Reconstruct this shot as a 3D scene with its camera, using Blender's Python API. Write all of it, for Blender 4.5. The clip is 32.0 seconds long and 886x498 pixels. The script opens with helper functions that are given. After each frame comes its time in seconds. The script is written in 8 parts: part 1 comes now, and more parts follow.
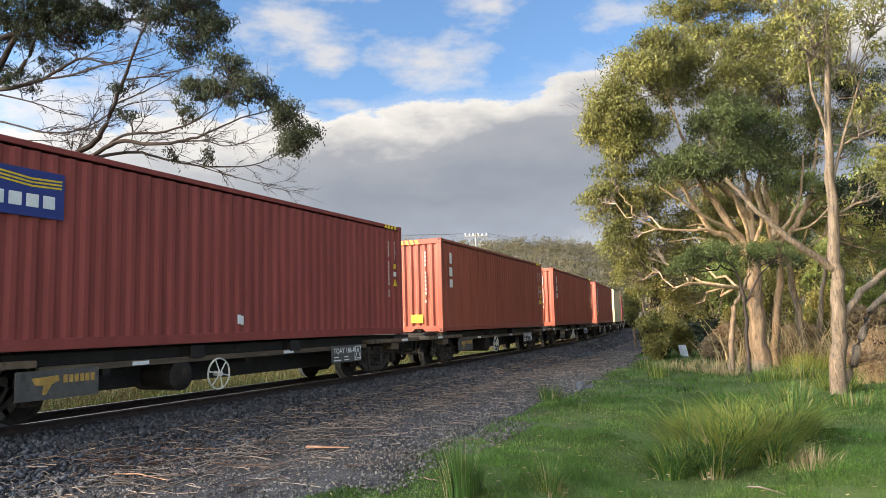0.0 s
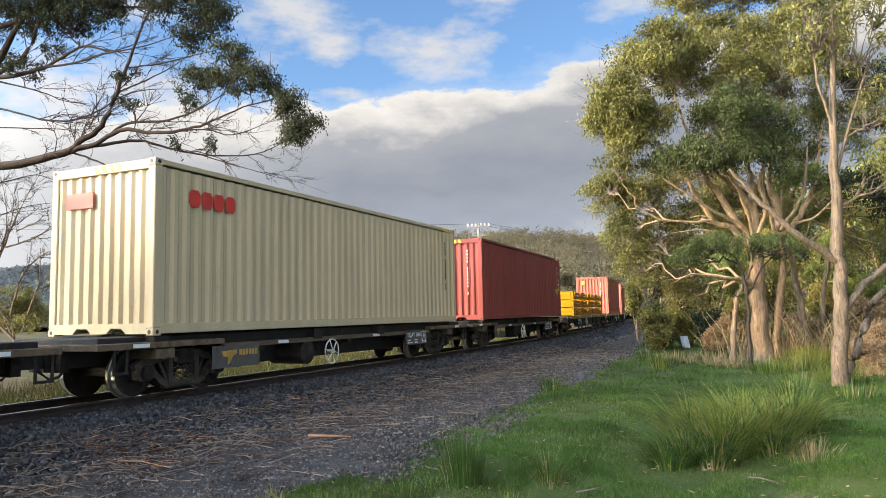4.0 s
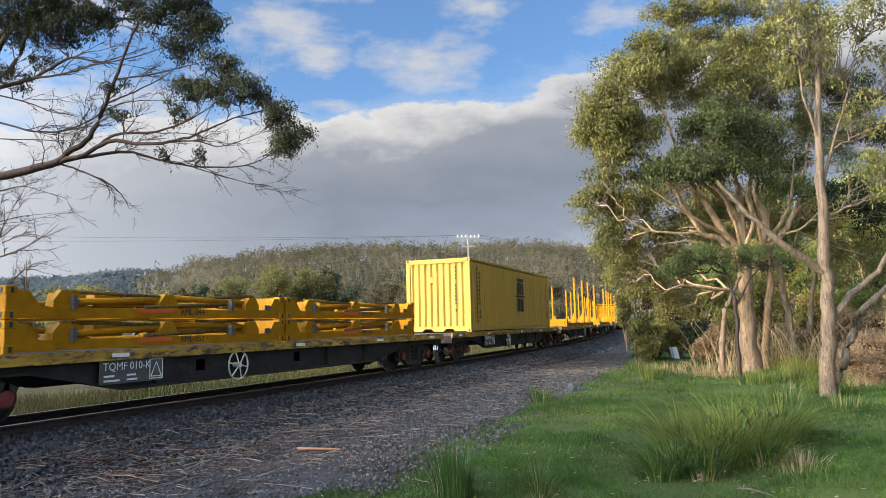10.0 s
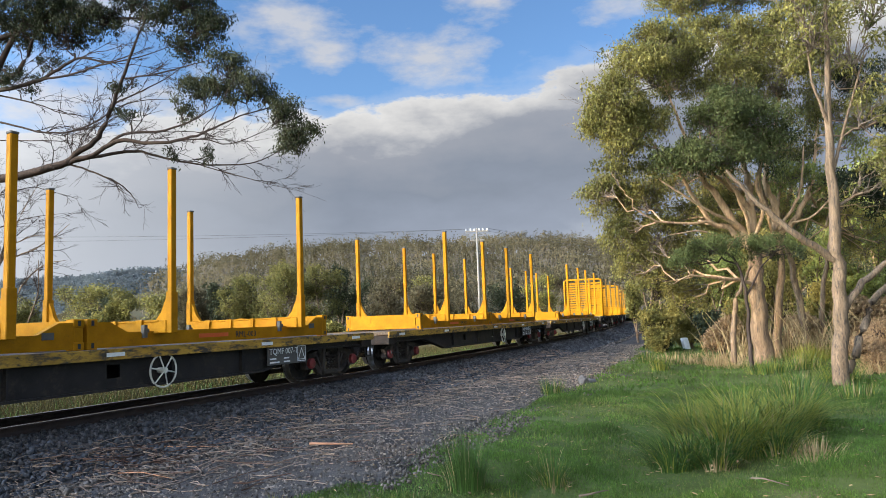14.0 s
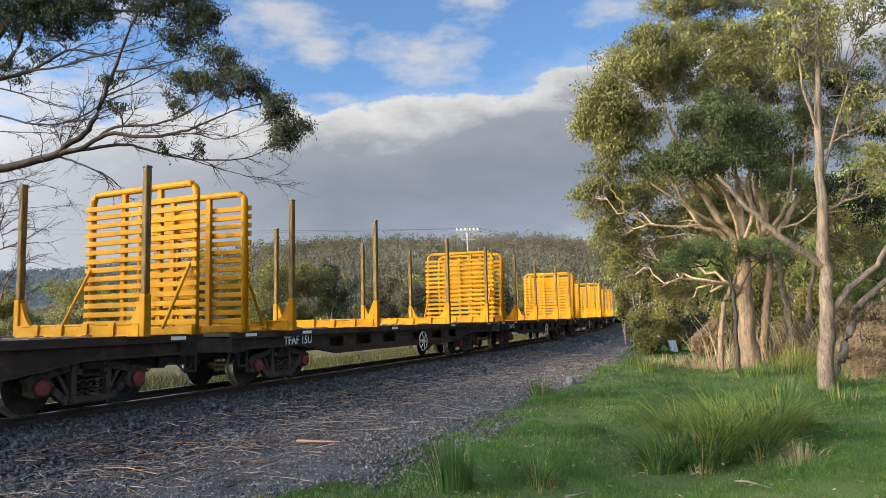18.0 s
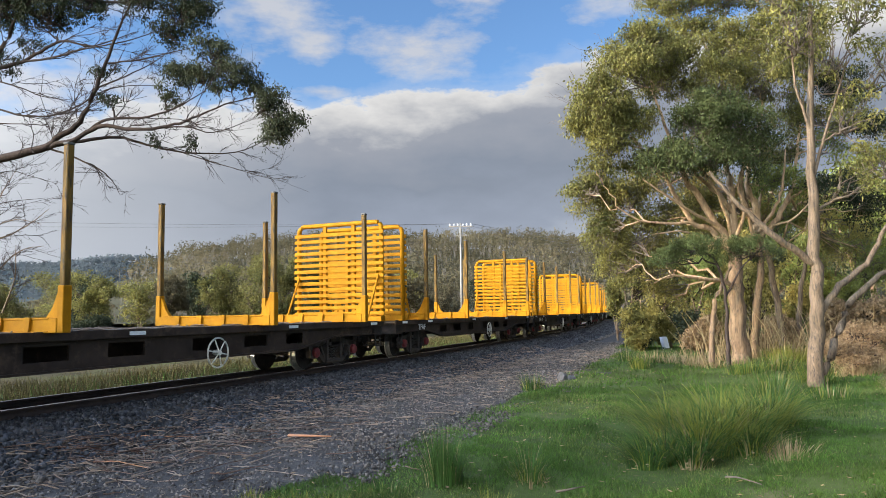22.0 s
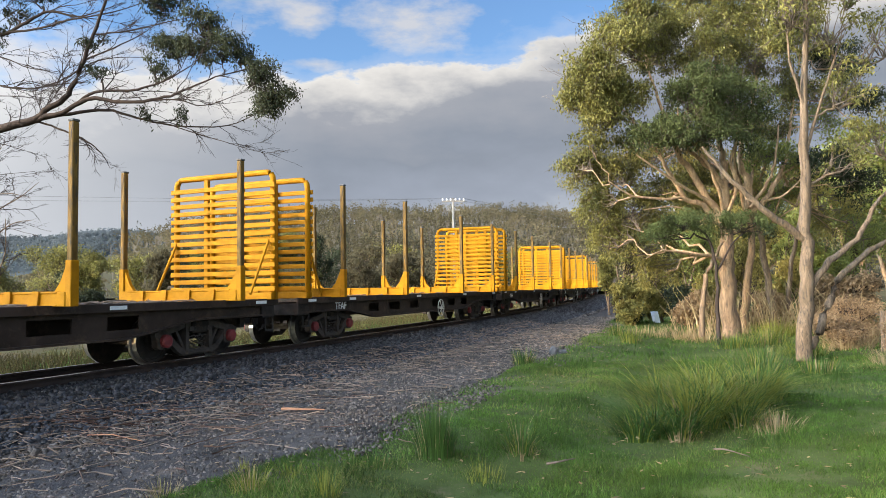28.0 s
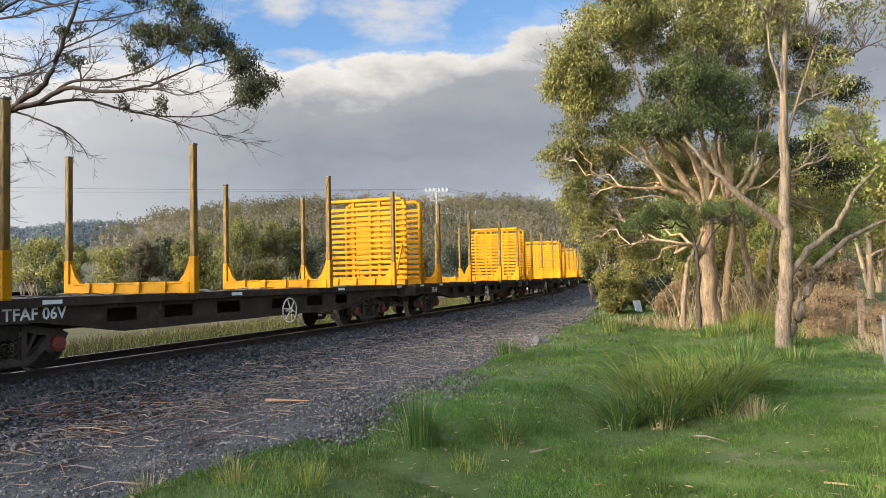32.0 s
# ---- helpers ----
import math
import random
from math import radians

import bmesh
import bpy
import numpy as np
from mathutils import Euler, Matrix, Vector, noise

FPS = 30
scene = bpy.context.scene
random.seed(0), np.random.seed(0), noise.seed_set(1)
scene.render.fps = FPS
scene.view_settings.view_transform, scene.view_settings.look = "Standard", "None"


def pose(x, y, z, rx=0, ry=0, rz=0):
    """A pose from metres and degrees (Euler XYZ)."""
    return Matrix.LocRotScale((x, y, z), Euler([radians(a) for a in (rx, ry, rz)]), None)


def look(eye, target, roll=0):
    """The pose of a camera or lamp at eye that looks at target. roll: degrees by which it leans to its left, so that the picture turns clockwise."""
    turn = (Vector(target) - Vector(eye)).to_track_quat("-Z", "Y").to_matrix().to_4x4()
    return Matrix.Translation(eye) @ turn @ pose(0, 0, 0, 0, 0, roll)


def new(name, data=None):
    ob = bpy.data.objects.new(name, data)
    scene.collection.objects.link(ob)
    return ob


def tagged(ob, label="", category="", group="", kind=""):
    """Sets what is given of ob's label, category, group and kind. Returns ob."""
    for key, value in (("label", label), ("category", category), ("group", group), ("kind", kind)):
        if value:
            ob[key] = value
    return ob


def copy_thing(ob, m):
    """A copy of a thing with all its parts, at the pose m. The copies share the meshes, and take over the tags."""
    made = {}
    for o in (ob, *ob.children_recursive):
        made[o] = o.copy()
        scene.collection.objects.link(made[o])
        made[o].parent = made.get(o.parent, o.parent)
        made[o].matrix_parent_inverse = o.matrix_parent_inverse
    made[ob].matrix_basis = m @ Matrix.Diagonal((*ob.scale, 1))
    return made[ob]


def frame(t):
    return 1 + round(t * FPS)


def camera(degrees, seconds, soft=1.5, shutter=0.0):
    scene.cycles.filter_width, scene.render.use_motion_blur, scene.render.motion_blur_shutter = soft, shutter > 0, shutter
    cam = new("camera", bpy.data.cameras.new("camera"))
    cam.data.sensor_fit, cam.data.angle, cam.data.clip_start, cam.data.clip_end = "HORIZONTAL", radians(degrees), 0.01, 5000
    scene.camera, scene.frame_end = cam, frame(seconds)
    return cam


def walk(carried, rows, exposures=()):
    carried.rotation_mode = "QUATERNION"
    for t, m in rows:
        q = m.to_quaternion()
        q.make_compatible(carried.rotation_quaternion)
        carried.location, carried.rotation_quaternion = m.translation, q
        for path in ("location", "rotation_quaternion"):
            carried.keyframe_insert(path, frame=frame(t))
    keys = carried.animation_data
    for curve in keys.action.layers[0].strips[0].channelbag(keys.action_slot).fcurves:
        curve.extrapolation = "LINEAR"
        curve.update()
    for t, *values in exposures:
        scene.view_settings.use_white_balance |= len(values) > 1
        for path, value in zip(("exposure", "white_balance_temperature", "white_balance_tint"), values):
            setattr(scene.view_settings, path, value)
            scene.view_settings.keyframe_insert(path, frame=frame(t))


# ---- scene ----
import collections

# the camera stands on the grass verge; only its hand-held turning changes
EYE = Vector((0.0, 0.0, 1.2485))
cam = camera(63.85, 32.0, soft=0.62)
# seconds, turn to the right, tilt up, roll (degrees)
PATH = [
    (0, 0.00, 6.01, -1.52), (0.5, -0.05, 6.03, -1.56), (1, -0.02, 5.96, -1.50),
    (1.5, 0.02, 5.89, -1.50), (2, 0.02, 5.72, -1.51), (2.5, -0.02, 5.50, -1.44),
    (3, -0.11, 5.29, -1.26), (3.5, -0.20, 5.22, -1.25), (5.5, -0.14, 5.24, -0.99),
    (6, -0.03, 5.32, -0.97), (6.5, 0.12, 5.42, -1.03), (7, 0.37, 5.55, -1.11),
    (7.5, 0.63, 5.62, -1.14), (8, 0.90, 5.71, -1.14), (8.5, 1.02, 5.77, -1.08),
    (9, 1.04, 5.83, -1.11), (9.5, 0.87, 5.95, -1.19), (10, 0.63, 6.12, -1.34),
    (10.5, 0.37, 6.22, -1.39), (11, 0.22, 6.26, -1.57), (11.5, 0.15, 6.23, -1.72),
    (12, 0.18, 6.15, -1.96), (12.5, 0.19, 6.10, -2.23), (13, 0.14, 5.97, -2.36),
    (13.5, 0.03, 5.77, -2.26), (14, -0.09, 5.66, -2.17), (14.5, -0.18, 5.65, -1.79),
    (16.5, 0.07, 5.75, -1.09), (17, 0.28, 5.69, -1.22), (17.5, 0.50, 5.60, -1.23),
    (18, 0.68, 5.57, -1.30), (18.5, 0.81, 5.54, -1.23), (19, 0.99, 5.58, -1.27),
    (19.5, 1.11, 5.58, -1.33), (20, 1.22, 5.47, -1.30), (20.5, 1.28, 5.36, -1.23),
    (21, 1.29, 5.22, -1.14), (21.5, 1.27, 5.17, -1.06), (22, 1.25, 5.18, -0.98),
    (22.5, 1.28, 5.26, -1.07), (23, 1.43, 5.30, -1.08), (23.5, 1.59, 5.36, -1.13),
    (24, 1.73, 5.40, -1.23), (24.5, 1.82, 5.41, -1.33), (25, 1.81, 5.32, -1.26),
    (25.5, 1.85, 4.94, -1.05), (27.5, 1.84, 3.11, -0.84), (28, 1.81, 3.14, -0.91),
    (28.5, 1.88, 3.29, -0.82), (29, 2.18, 3.27, -0.74), (29.5, 2.61, 3.07, -0.69),
    (30, 3.09, 2.74, -0.80), (30.5, 3.40, 2.44, -1.02), (31, 3.45, 2.34, -1.25),
    (31.5, 3.32, 2.34, -1.28), (32, 3.13, 2.33, -1.21),
]


def aim(turn, tilt, roll):
    a, b = radians(turn), radians(tilt)
    way = Vector((math.sin(a) * math.cos(b), math.cos(a) * math.cos(b), math.sin(b)))
    return look(EYE, EYE + way * 10.0, roll)


# the camera's own exposure follows the load that fills its picture
EXPOSURES = [(0, 1.14, 6500, 10), (6.5, 1.12, 6500, 10), (10.5, 0.86, 6100, 10), (25.0, 0.86, 6100, 10), (28.0, 0.98, 6300, 10), (31.0, 1.06, 6500, 10), (32.0, 1.06, 6500, 10)]
walk(cam, [(t, aim(a, b, c)) for t, a, b, c in PATH], EXPOSURES)

# ---- light ----
SUN_WAY = Vector((-0.95, -0.31, 0.0)).normalized()
SUN_EL = radians(19.0)
sun_vec = Vector((SUN_WAY.x * math.cos(SUN_EL), SUN_WAY.y * math.cos(SUN_EL), math.sin(SUN_EL)))
sun = new("sun", bpy.data.lights.new("sun", "SUN"))
sun.data.energy, sun.data.angle, sun.data.color = 2.9, radians(0.6), (1.0, 0.72, 0.42)
sun.matrix_world = look(sun_vec * 100, (0, 0, 0))


def node(nt, kind, at=(0, 0), **values):
    n = nt.nodes.new(kind)
    n.location = at
    for key, value in values.items():
        if key in n.inputs:
            n.inputs[key].default_value = value
    return n


def math_node(nt, op, a, b=None, clamp=False):
    n = nt.nodes.new("ShaderNodeMath")
    n.operation, n.use_clamp = op, clamp
    for i, v in enumerate((a, b)):
        if v is None:
            continue
        if isinstance(v, (int, float)):
            n.inputs[i].default_value = v
        else:
            nt.links.new(v, n.inputs[i])
    return n.outputs[0]


def ramp(nt, fac, stops):
    n = nt.nodes.new("ShaderNodeValToRGB")
    el = n.color_ramp.elements
    while len(el) < len(stops):
        el.new(0.5)
    for e, (p, c) in zip(el, stops):
        e.position, e.color = p, (*c, 1.0) if len(c) == 3 else c
    nt.links.new(fac, n.inputs[0])
    return n.outputs[0]


def mix(nt, fac, a, b, blend="MIX"):
    n = nt.nodes.new("ShaderNodeMix")
    n.data_type, n.blend_type = "RGBA", blend
    for i, v in ((0, fac), (6, a), (7, b)):
        if isinstance(v, (int, float)):
            n.inputs[i].default_value = v
        elif isinstance(v, tuple):
            n.inputs[i].default_value = (*v, 1.0)
        else:
            nt.links.new(v, n.inputs[i])
    return n.outputs[2]


def build_world():
    world = bpy.data.worlds.new("world")
    scene.world = world
    world.use_nodes = True
    nt = world.node_tree
    nt.nodes.clear()
    sky = nt.nodes.new("ShaderNodeTexSky")
    sky.sky_type, sky.sun_disc = "NISHITA", False
    sky.sun_elevation, sky.sun_rotation = SUN_EL, math.atan2(SUN_WAY.x, SUN_WAY.y)
    sky.air_density, sky.dust_density, sky.ozone_density = 1.0, 0.8, 1.6
    scaled = mix(nt, 1.0, sky.outputs[0], (0.086, 0.103, 0.121), "MULTIPLY")
    tc = nt.nodes.new("ShaderNodeTexCoord")
    sep = nt.nodes.new("ShaderNodeSeparateXYZ")
    nt.links.new(tc.outputs["Generated"], sep.inputs[0])
    x, y, z = sep.outputs
    # cloud bank: a long layer low over the horizon whose upper rim rises to the right
    def noise_tex(scale, detail, rough, stretch=(1, 1, 1), shift=(0, 0, 0)):
        m = nt.nodes.new("ShaderNodeMapping")
        m.inputs["Scale"].default_value, m.inputs["Location"].default_value = stretch, shift
        nt.links.new(tc.outputs["Generated"], m.inputs[0])
        n = node(nt, "ShaderNodeTexNoise", Scale=scale, Detail=detail, Roughness=rough)
        nt.links.new(m.outputs[0], n.inputs["Vector"])
        return n.outputs[0]
    puff = noise_tex(9.0, 6.0, 0.55, (1, 1, 2.2))
    wide = noise_tex(2.4, 3.0, 0.5, (1, 1, 3.0), (0.4, 0.0, 0.2))
    rim = math_node(nt, "ADD", math_node(nt, "MULTIPLY", x, 0.115), 0.306)
    rim = math_node(nt, "ADD", rim, math_node(nt, "MULTIPLY", math_node(nt, "SUBTRACT", puff, 0.5), 0.13))
    depth = math_node(nt, "SUBTRACT", rim, z)
    bank = ramp(nt, math_node(nt, "ADD", math_node(nt, "MULTIPLY", depth, 14.0), 0.30, True),
                [(0.0, (0, 0, 0)), (0.30, (0.2, 0.2, 0.2)), (0.42, (1, 1, 1))])
    shade = math_node(nt, "ADD", math_node(nt, "MULTIPLY", depth, 4.2),
                      math_node(nt, "MULTIPLY", math_node(nt, "SUBTRACT", wide, 0.5), 0.35), True)
    body = ramp(nt, shade, [(0.0, (0.50, 0.475, 0.435)), (0.12, (0.38, 0.365, 0.345)), (0.25, (0.20, 0.206, 0.223)),
                            (0.50, (0.152, 0.168, 0.195)), (0.80, (0.19, 0.208, 0.242)), (1.0, (0.28, 0.295, 0.318))])
    thinner = math_node(nt, "MULTIPLY", math_node(nt, "SUBTRACT", math_node(nt, "MULTIPLY", x, -1.0), 0.14), 2.0, True)
    body = mix(nt, thinner, body, (0.37, 0.372, 0.375))
    # loose white clouds above the bank
    loose = noise_tex(5.2, 7.0, 0.58, (1, 1, 2.6), (0.31, 0.13, 0.47))
    lump = noise_tex(2.3, 2.0, 0.5, (1, 1, 2.0), (1.7, 0.2, 0.9))
    both = math_node(nt, "ADD", math_node(nt, "MULTIPLY", loose, 0.75), math_node(nt, "MULTIPLY", lump, 0.45))
    # extra cloud behind, out of view, is added as fill light
    both = math_node(nt, "ADD", both, math_node(nt, "MULTIPLY", math_node(nt, "MULTIPLY", y, -0.8, True), 0.14))
    puffs = ramp(nt, both, [(0.0, (0, 0, 0)), (0.66, (0, 0, 0)), (0.76, (0.75, 0.75, 0.75)), (1.0, (0.9, 0.9, 0.9))])
    # puffs are made far brighter behind to lift the shaded train sides
    sunlit = mix(nt, math_node(nt, "MULTIPLY", y, -1.5, True), (0.36, 0.355, 0.35), (1.12, 1.06, 0.98))
    col = mix(nt, puffs, scaled, sunlit)
    # a few broken clouds drift over the bank: azimuth, elevation, half width and half height in degrees
    tatter = noise_tex(11.0, 6.0, 0.6, (1, 1, 2.4), (0.7, 0.3, 0.1))
    field = None
    for az, el, w, h in ((-11.5, 23.2, 4.6, 2.0), (-9.0, 21.2, 2.4, 1.2), (-1.5, 20.8, 4.8, 1.7), (1.0, 19.2, 3.0, 1.4), (4.5, 25.0, 3.2, 1.3), (-7.8, 26.3, 3.6, 1.2), (-8.2, 17.6, 3.0, 0.6), (9.5, 26.0, 4.5, 1.0),
                         (15.0, 23.5, 3.0, 1.2), (-30.0, 15.5, 8.0, 3.0), (-22.0, 17.5, 5.0, 2.0), (34.0, 20.0, 7.0, 4.0), (30.0, 12.0, 8.0, 5.0)):
        a, e = radians(az), radians(el)
        c = Vector((math.sin(a) * math.cos(e), math.cos(a) * math.cos(e), math.sin(e)))
        sub = nt.nodes.new("ShaderNodeVectorMath")
        sub.operation = "SUBTRACT"
        nt.links.new(tc.outputs["Generated"], sub.inputs[0])
        sub.inputs[1].default_value = c
        mul = nt.nodes.new("ShaderNodeVectorMath")
        mul.operation = "MULTIPLY"
        nt.links.new(sub.outputs[0], mul.inputs[0])
        mul.inputs[1].default_value = (1 / radians(w), 1 / radians(w), 1 / radians(h))
        ln = nt.nodes.new("ShaderNodeVectorMath")
        ln.operation = "LENGTH"
        nt.links.new(mul.outputs[0], ln.inputs[0])
        one = math_node(nt, "SUBTRACT", 1.0, ln.outputs["Value"])
        field = one if field is None else math_node(nt, "MAXIMUM", field, one)
    cloudy = math_node(nt, "ADD", math_node(nt, "MULTIPLY", math_node(nt, "MAXIMUM", field, -1.0), 0.45), math_node(nt, "MULTIPLY", math_node(nt, "SUBTRACT", tatter, 0.5), 1.7))
    col = mix(nt, ramp(nt, cloudy, [(0.0, (0, 0, 0)), (0.08, (0.12, 0.12, 0.12)), (0.50, (0.85, 0.85, 0.85))]), col, (0.37, 0.36, 0.355))
    # the bank lies ahead only; behind, the sky is open
    ahead = math_node(nt, "ADD", math_node(nt, "MULTIPLY", y, 3.0), 0.6, True)
    col = mix(nt, math_node(nt, "MULTIPLY", bank, ahead), col, body)
    # thin cloud scatters the light forward: the sky brightens towards the sun
    dot = nt.nodes.new("ShaderNodeVectorMath")
    dot.operation = "DOT_PRODUCT"
    nt.links.new(tc.outputs["Generated"], dot.inputs[0])
    dot.inputs[1].default_value = sun_vec
    # its strength and warm tint are raised as added fill from out of view
    glow = math_node(nt, "POWER", math_node(nt, "MAXIMUM", dot.outputs["Value"], 0.0), 3.4)
    up = math_node(nt, "ADD", math_node(nt, "MULTIPLY", glow, 12.0), 1.0)
    vm = nt.nodes.new("ShaderNodeVectorMath")
    vm.operation = "SCALE"
    nt.links.new(col, vm.inputs[0])
    nt.links.new(up, vm.inputs["Scale"])
    col = mix(nt, math_node(nt, "MULTIPLY", glow, 0.8, True), vm.outputs[0], mix(nt, 1.0, vm.outputs[0], (1.06, 1.0, 0.88), "MULTIPLY"))
    bg = nt.nodes.new("ShaderNodeBackground")
    nt.links.new(col, bg.inputs[0])
    bg.inputs[1].default_value = 1.0
    out = nt.nodes.new("ShaderNodeOutputWorld")
    nt.links.new(bg.outputs[0], out.inputs[0])


build_world()

# ---- materials ----


def material(name, base, rough=0.6, metal=0.0, var=0.25, scale=3.0, fine=45.0, bump=0.15, stain=None, stain_at=0.58,
             streak=(1, 1, 1), each=0.0, island=0.0, coords="Object", spec=0.4, through_light=0.0, second=None):
    m = bpy.data.materials.new(name)
    m.use_nodes = True
    nt = m.node_tree
    b = nt.nodes["Principled BSDF"]
    tc = nt.nodes.new("ShaderNodeTexCoord")
    mp = nt.nodes.new("ShaderNodeMapping")
    mp.inputs["Scale"].default_value = streak
    nt.links.new(tc.outputs[coords], mp.inputs[0])
    big = node(nt, "ShaderNodeTexNoise", Scale=scale, Detail=4.0, Roughness=0.6)
    nt.links.new(mp.outputs[0], big.inputs["Vector"])
    small = node(nt, "ShaderNodeTexNoise", Scale=fine, Detail=3.0, Roughness=0.6)
    nt.links.new(tc.outputs[coords], small.inputs["Vector"])
    lo = tuple(c * (1 - var) for c in base)
    hi = tuple(min(1, c * (1 + var)) for c in (second or base))
    col = ramp(nt, big.outputs[0], [(0.3, lo), (0.7, hi)])
    col = mix(nt, 0.35, col, ramp(nt, small.outputs[0], [(0.3, (0.55, 0.55, 0.55)), (0.7, (1.0, 1.0, 1.0))]), "MULTIPLY")
    if stain:
        spot = node(nt, "ShaderNodeTexNoise", Scale=scale * 1.7, Detail=6.0, Roughness=0.7)
        nt.links.new(mp.outputs[0], spot.inputs["Vector"])
        col = mix(nt, ramp(nt, spot.outputs[0], [(stain_at, (0, 0, 0)), (stain_at + 0.14, (1, 1, 1))]), col, stain)
    for amount, source in ((each, "ShaderNodeObjectInfo"), (island, "ShaderNodeNewGeometry")):
        if amount:
            info = nt.nodes.new(source)
            r = info.outputs["Random" if source == "ShaderNodeObjectInfo" else "Random Per Island"]
            col = mix(nt, 1.0, col, ramp(nt, r, [(0.0, (1 - amount,) * 3), (1.0, (1.0, 1.0, 1.0))]), "MULTIPLY")
    nt.links.new(col, b.inputs["Base Color"])
    rr = ramp(nt, small.outputs[0], [(0.2, (max(0, rough - 0.12),) * 3), (0.8, (min(1, rough + 0.1),) * 3)])
    nt.links.new(rr, b.inputs["Roughness"])
    b.inputs["Metallic"].default_value = metal
    b.inputs["Specular IOR Level"].default_value = spec
    if bump:
        bp = nt.nodes.new("ShaderNodeBump")
        bp.inputs["Strength"].default_value, bp.inputs["Distance"].default_value = bump, 0.02
        nt.links.new(small.outputs[0], bp.inputs["Height"])
        nt.links.new(bp.outputs[0], b.inputs["Normal"])
    if through_light:
        tr = nt.nodes.new("ShaderNodeBsdfTranslucent")
        nt.links.new(col, tr.inputs[0])
        sh = nt.nodes.new("ShaderNodeMixShader")
        sh.inputs[0].default_value = through_light
        nt.links.new(b.outputs[0], sh.inputs[1])
        nt.links.new(tr.outputs[0], sh.inputs[2])
        nt.links.new(sh.outputs[0], nt.nodes["Material Output"].inputs[0])
    return m


M = {}
M["grass_soil"] = material("grass_soil", (0.068, 0.086, 0.026), 0.95, var=0.4, scale=0.7, fine=18, bump=0.6, stain=(0.13, 0.105, 0.06), stain_at=0.58, spec=0.05)
M["lawn"] = material("lawn", (0.108, 0.182, 0.031), 0.7, var=0.45, scale=0.9, bump=0, island=0.65, through_light=0.4, spec=0.15)
M["reed"] = material("reed", (0.085, 0.155, 0.030), 0.65, var=0.35, scale=2.0, bump=0, island=0.6, through_light=0.3, spec=0.2)
# gold blades; in the sedge their share paints the sunlight on its top
M["reed_gold"] = material("reed_gold", (0.30, 0.30, 0.05), 0.65, var=0.3, scale=2.0, bump=0, island=0.5, through_light=0.4, spec=0.25)
M["straw"] = material("straw", (0.42, 0.31, 0.155), 0.8, var=0.3, scale=3.0, bump=0, island=0.5, through_light=0.2, spec=0.2)
M["dry_field"] = material("dry_field", (0.088, 0.070, 0.036), 0.95, var=0.4, scale=0.25, fine=6, bump=0.8, stain=(0.065, 0.07, 0.026), stain_at=0.50, spec=0.05)
M["ballast_bed"] = material("ballast_bed", (0.074, 0.064, 0.056), 0.95, var=0.45, scale=2.0, fine=34, bump=1.0, stain=(0.15, 0.112, 0.08), stain_at=0.56, spec=0.08)
M["stone"] = material("stone", (0.105, 0.103, 0.104), 0.92, var=0.35, scale=8.0, bump=0.4, island=0.7, spec=0.12)
M["rail_steel"] = material("rail_steel", (0.045, 0.030, 0.024), 0.8, 0.3, var=0.3, scale=5.0, bump=0.2)
M["rail_head"] = material("rail_head", (0.55, 0.53, 0.50), 0.22, 1.0, var=0.1, scale=3.0, bump=0.02)
M["sleeper"] = material("sleeper", (0.06, 0.045, 0.035), 0.9, var=0.35, scale=4.0, streak=(0.3, 4, 4), bump=0.5, each=0.4)
M["maroon"] = material("maroon", (0.27, 0.062, 0.050), 0.6, var=0.16, scale=1.2, streak=(2, 2, 0.25), stain=(0.15, 0.036, 0.03), stain_at=0.64, bump=0.04, spec=0.2)
M["oxide"] = material("oxide", (0.315, 0.086, 0.054), 0.62, var=0.18, scale=1.2, streak=(2, 2, 0.25), stain=(0.14, 0.040, 0.025), stain_at=0.64, bump=0.05, spec=0.2)
M["rust_red"] = material("rust_red", (0.305, 0.086, 0.056), 0.64, var=0.2, scale=1.0, streak=(2, 2, 0.25), stain=(0.14, 0.038, 0.025), stain_at=0.62, bump=0.05, spec=0.2)
M["cream"] = material("cream", (0.55, 0.445, 0.28), 0.6, var=0.1, scale=1.2, streak=(2, 2, 0.25), stain=(0.42, 0.32, 0.16), stain_at=0.68, bump=0.04, spec=0.2)
M["mustard"] = material("mustard", (0.48, 0.305, 0.055), 0.6, var=0.12, scale=1.2, streak=(2, 2, 0.25), stain=(0.34, 0.22, 0.05), stain_at=0.68, bump=0.04, spec=0.2)
M["yellow"] = material("yellow", (0.37, 0.160, 0.003), 0.7, var=0.22, scale=2.5, stain=(0.20, 0.085, 0.01), stain_at=0.60, bump=0.1, spec=0.1)
M["worn_stake"] = material("worn_stake", (0.155, 0.088, 0.018), 0.75, var=0.45, scale=3.0, streak=(3, 3, 0.6), stain=(0.05, 0.038, 0.024), stain_at=0.50, bump=0.2, spec=0.2)
M["black_steel"] = material("black_steel", (0.022, 0.018, 0.016), 0.75, 0.1, var=0.35, scale=2.5, stain=(0.046, 0.034, 0.025), stain_at=0.54, bump=0.15)
M["grime"] = material("grime", (0.032, 0.026, 0.022), 0.85, 0.1, var=0.4, scale=4.0, stain=(0.06, 0.042, 0.03), stain_at=0.55, bump=0.3, spec=0.2)
M["cast_iron"] = material("cast_iron", (0.066, 0.054, 0.046), 0.85, 0.1, var=0.4, scale=5.0, stain=(0.10, 0.072, 0.05), stain_at=0.56, bump=0.3, spec=0.2)
M["wheel_steel"] = material("wheel_steel", (0.30, 0.29, 0.28), 0.35, 0.9, var=0.2, scale=4.0, bump=0.05)
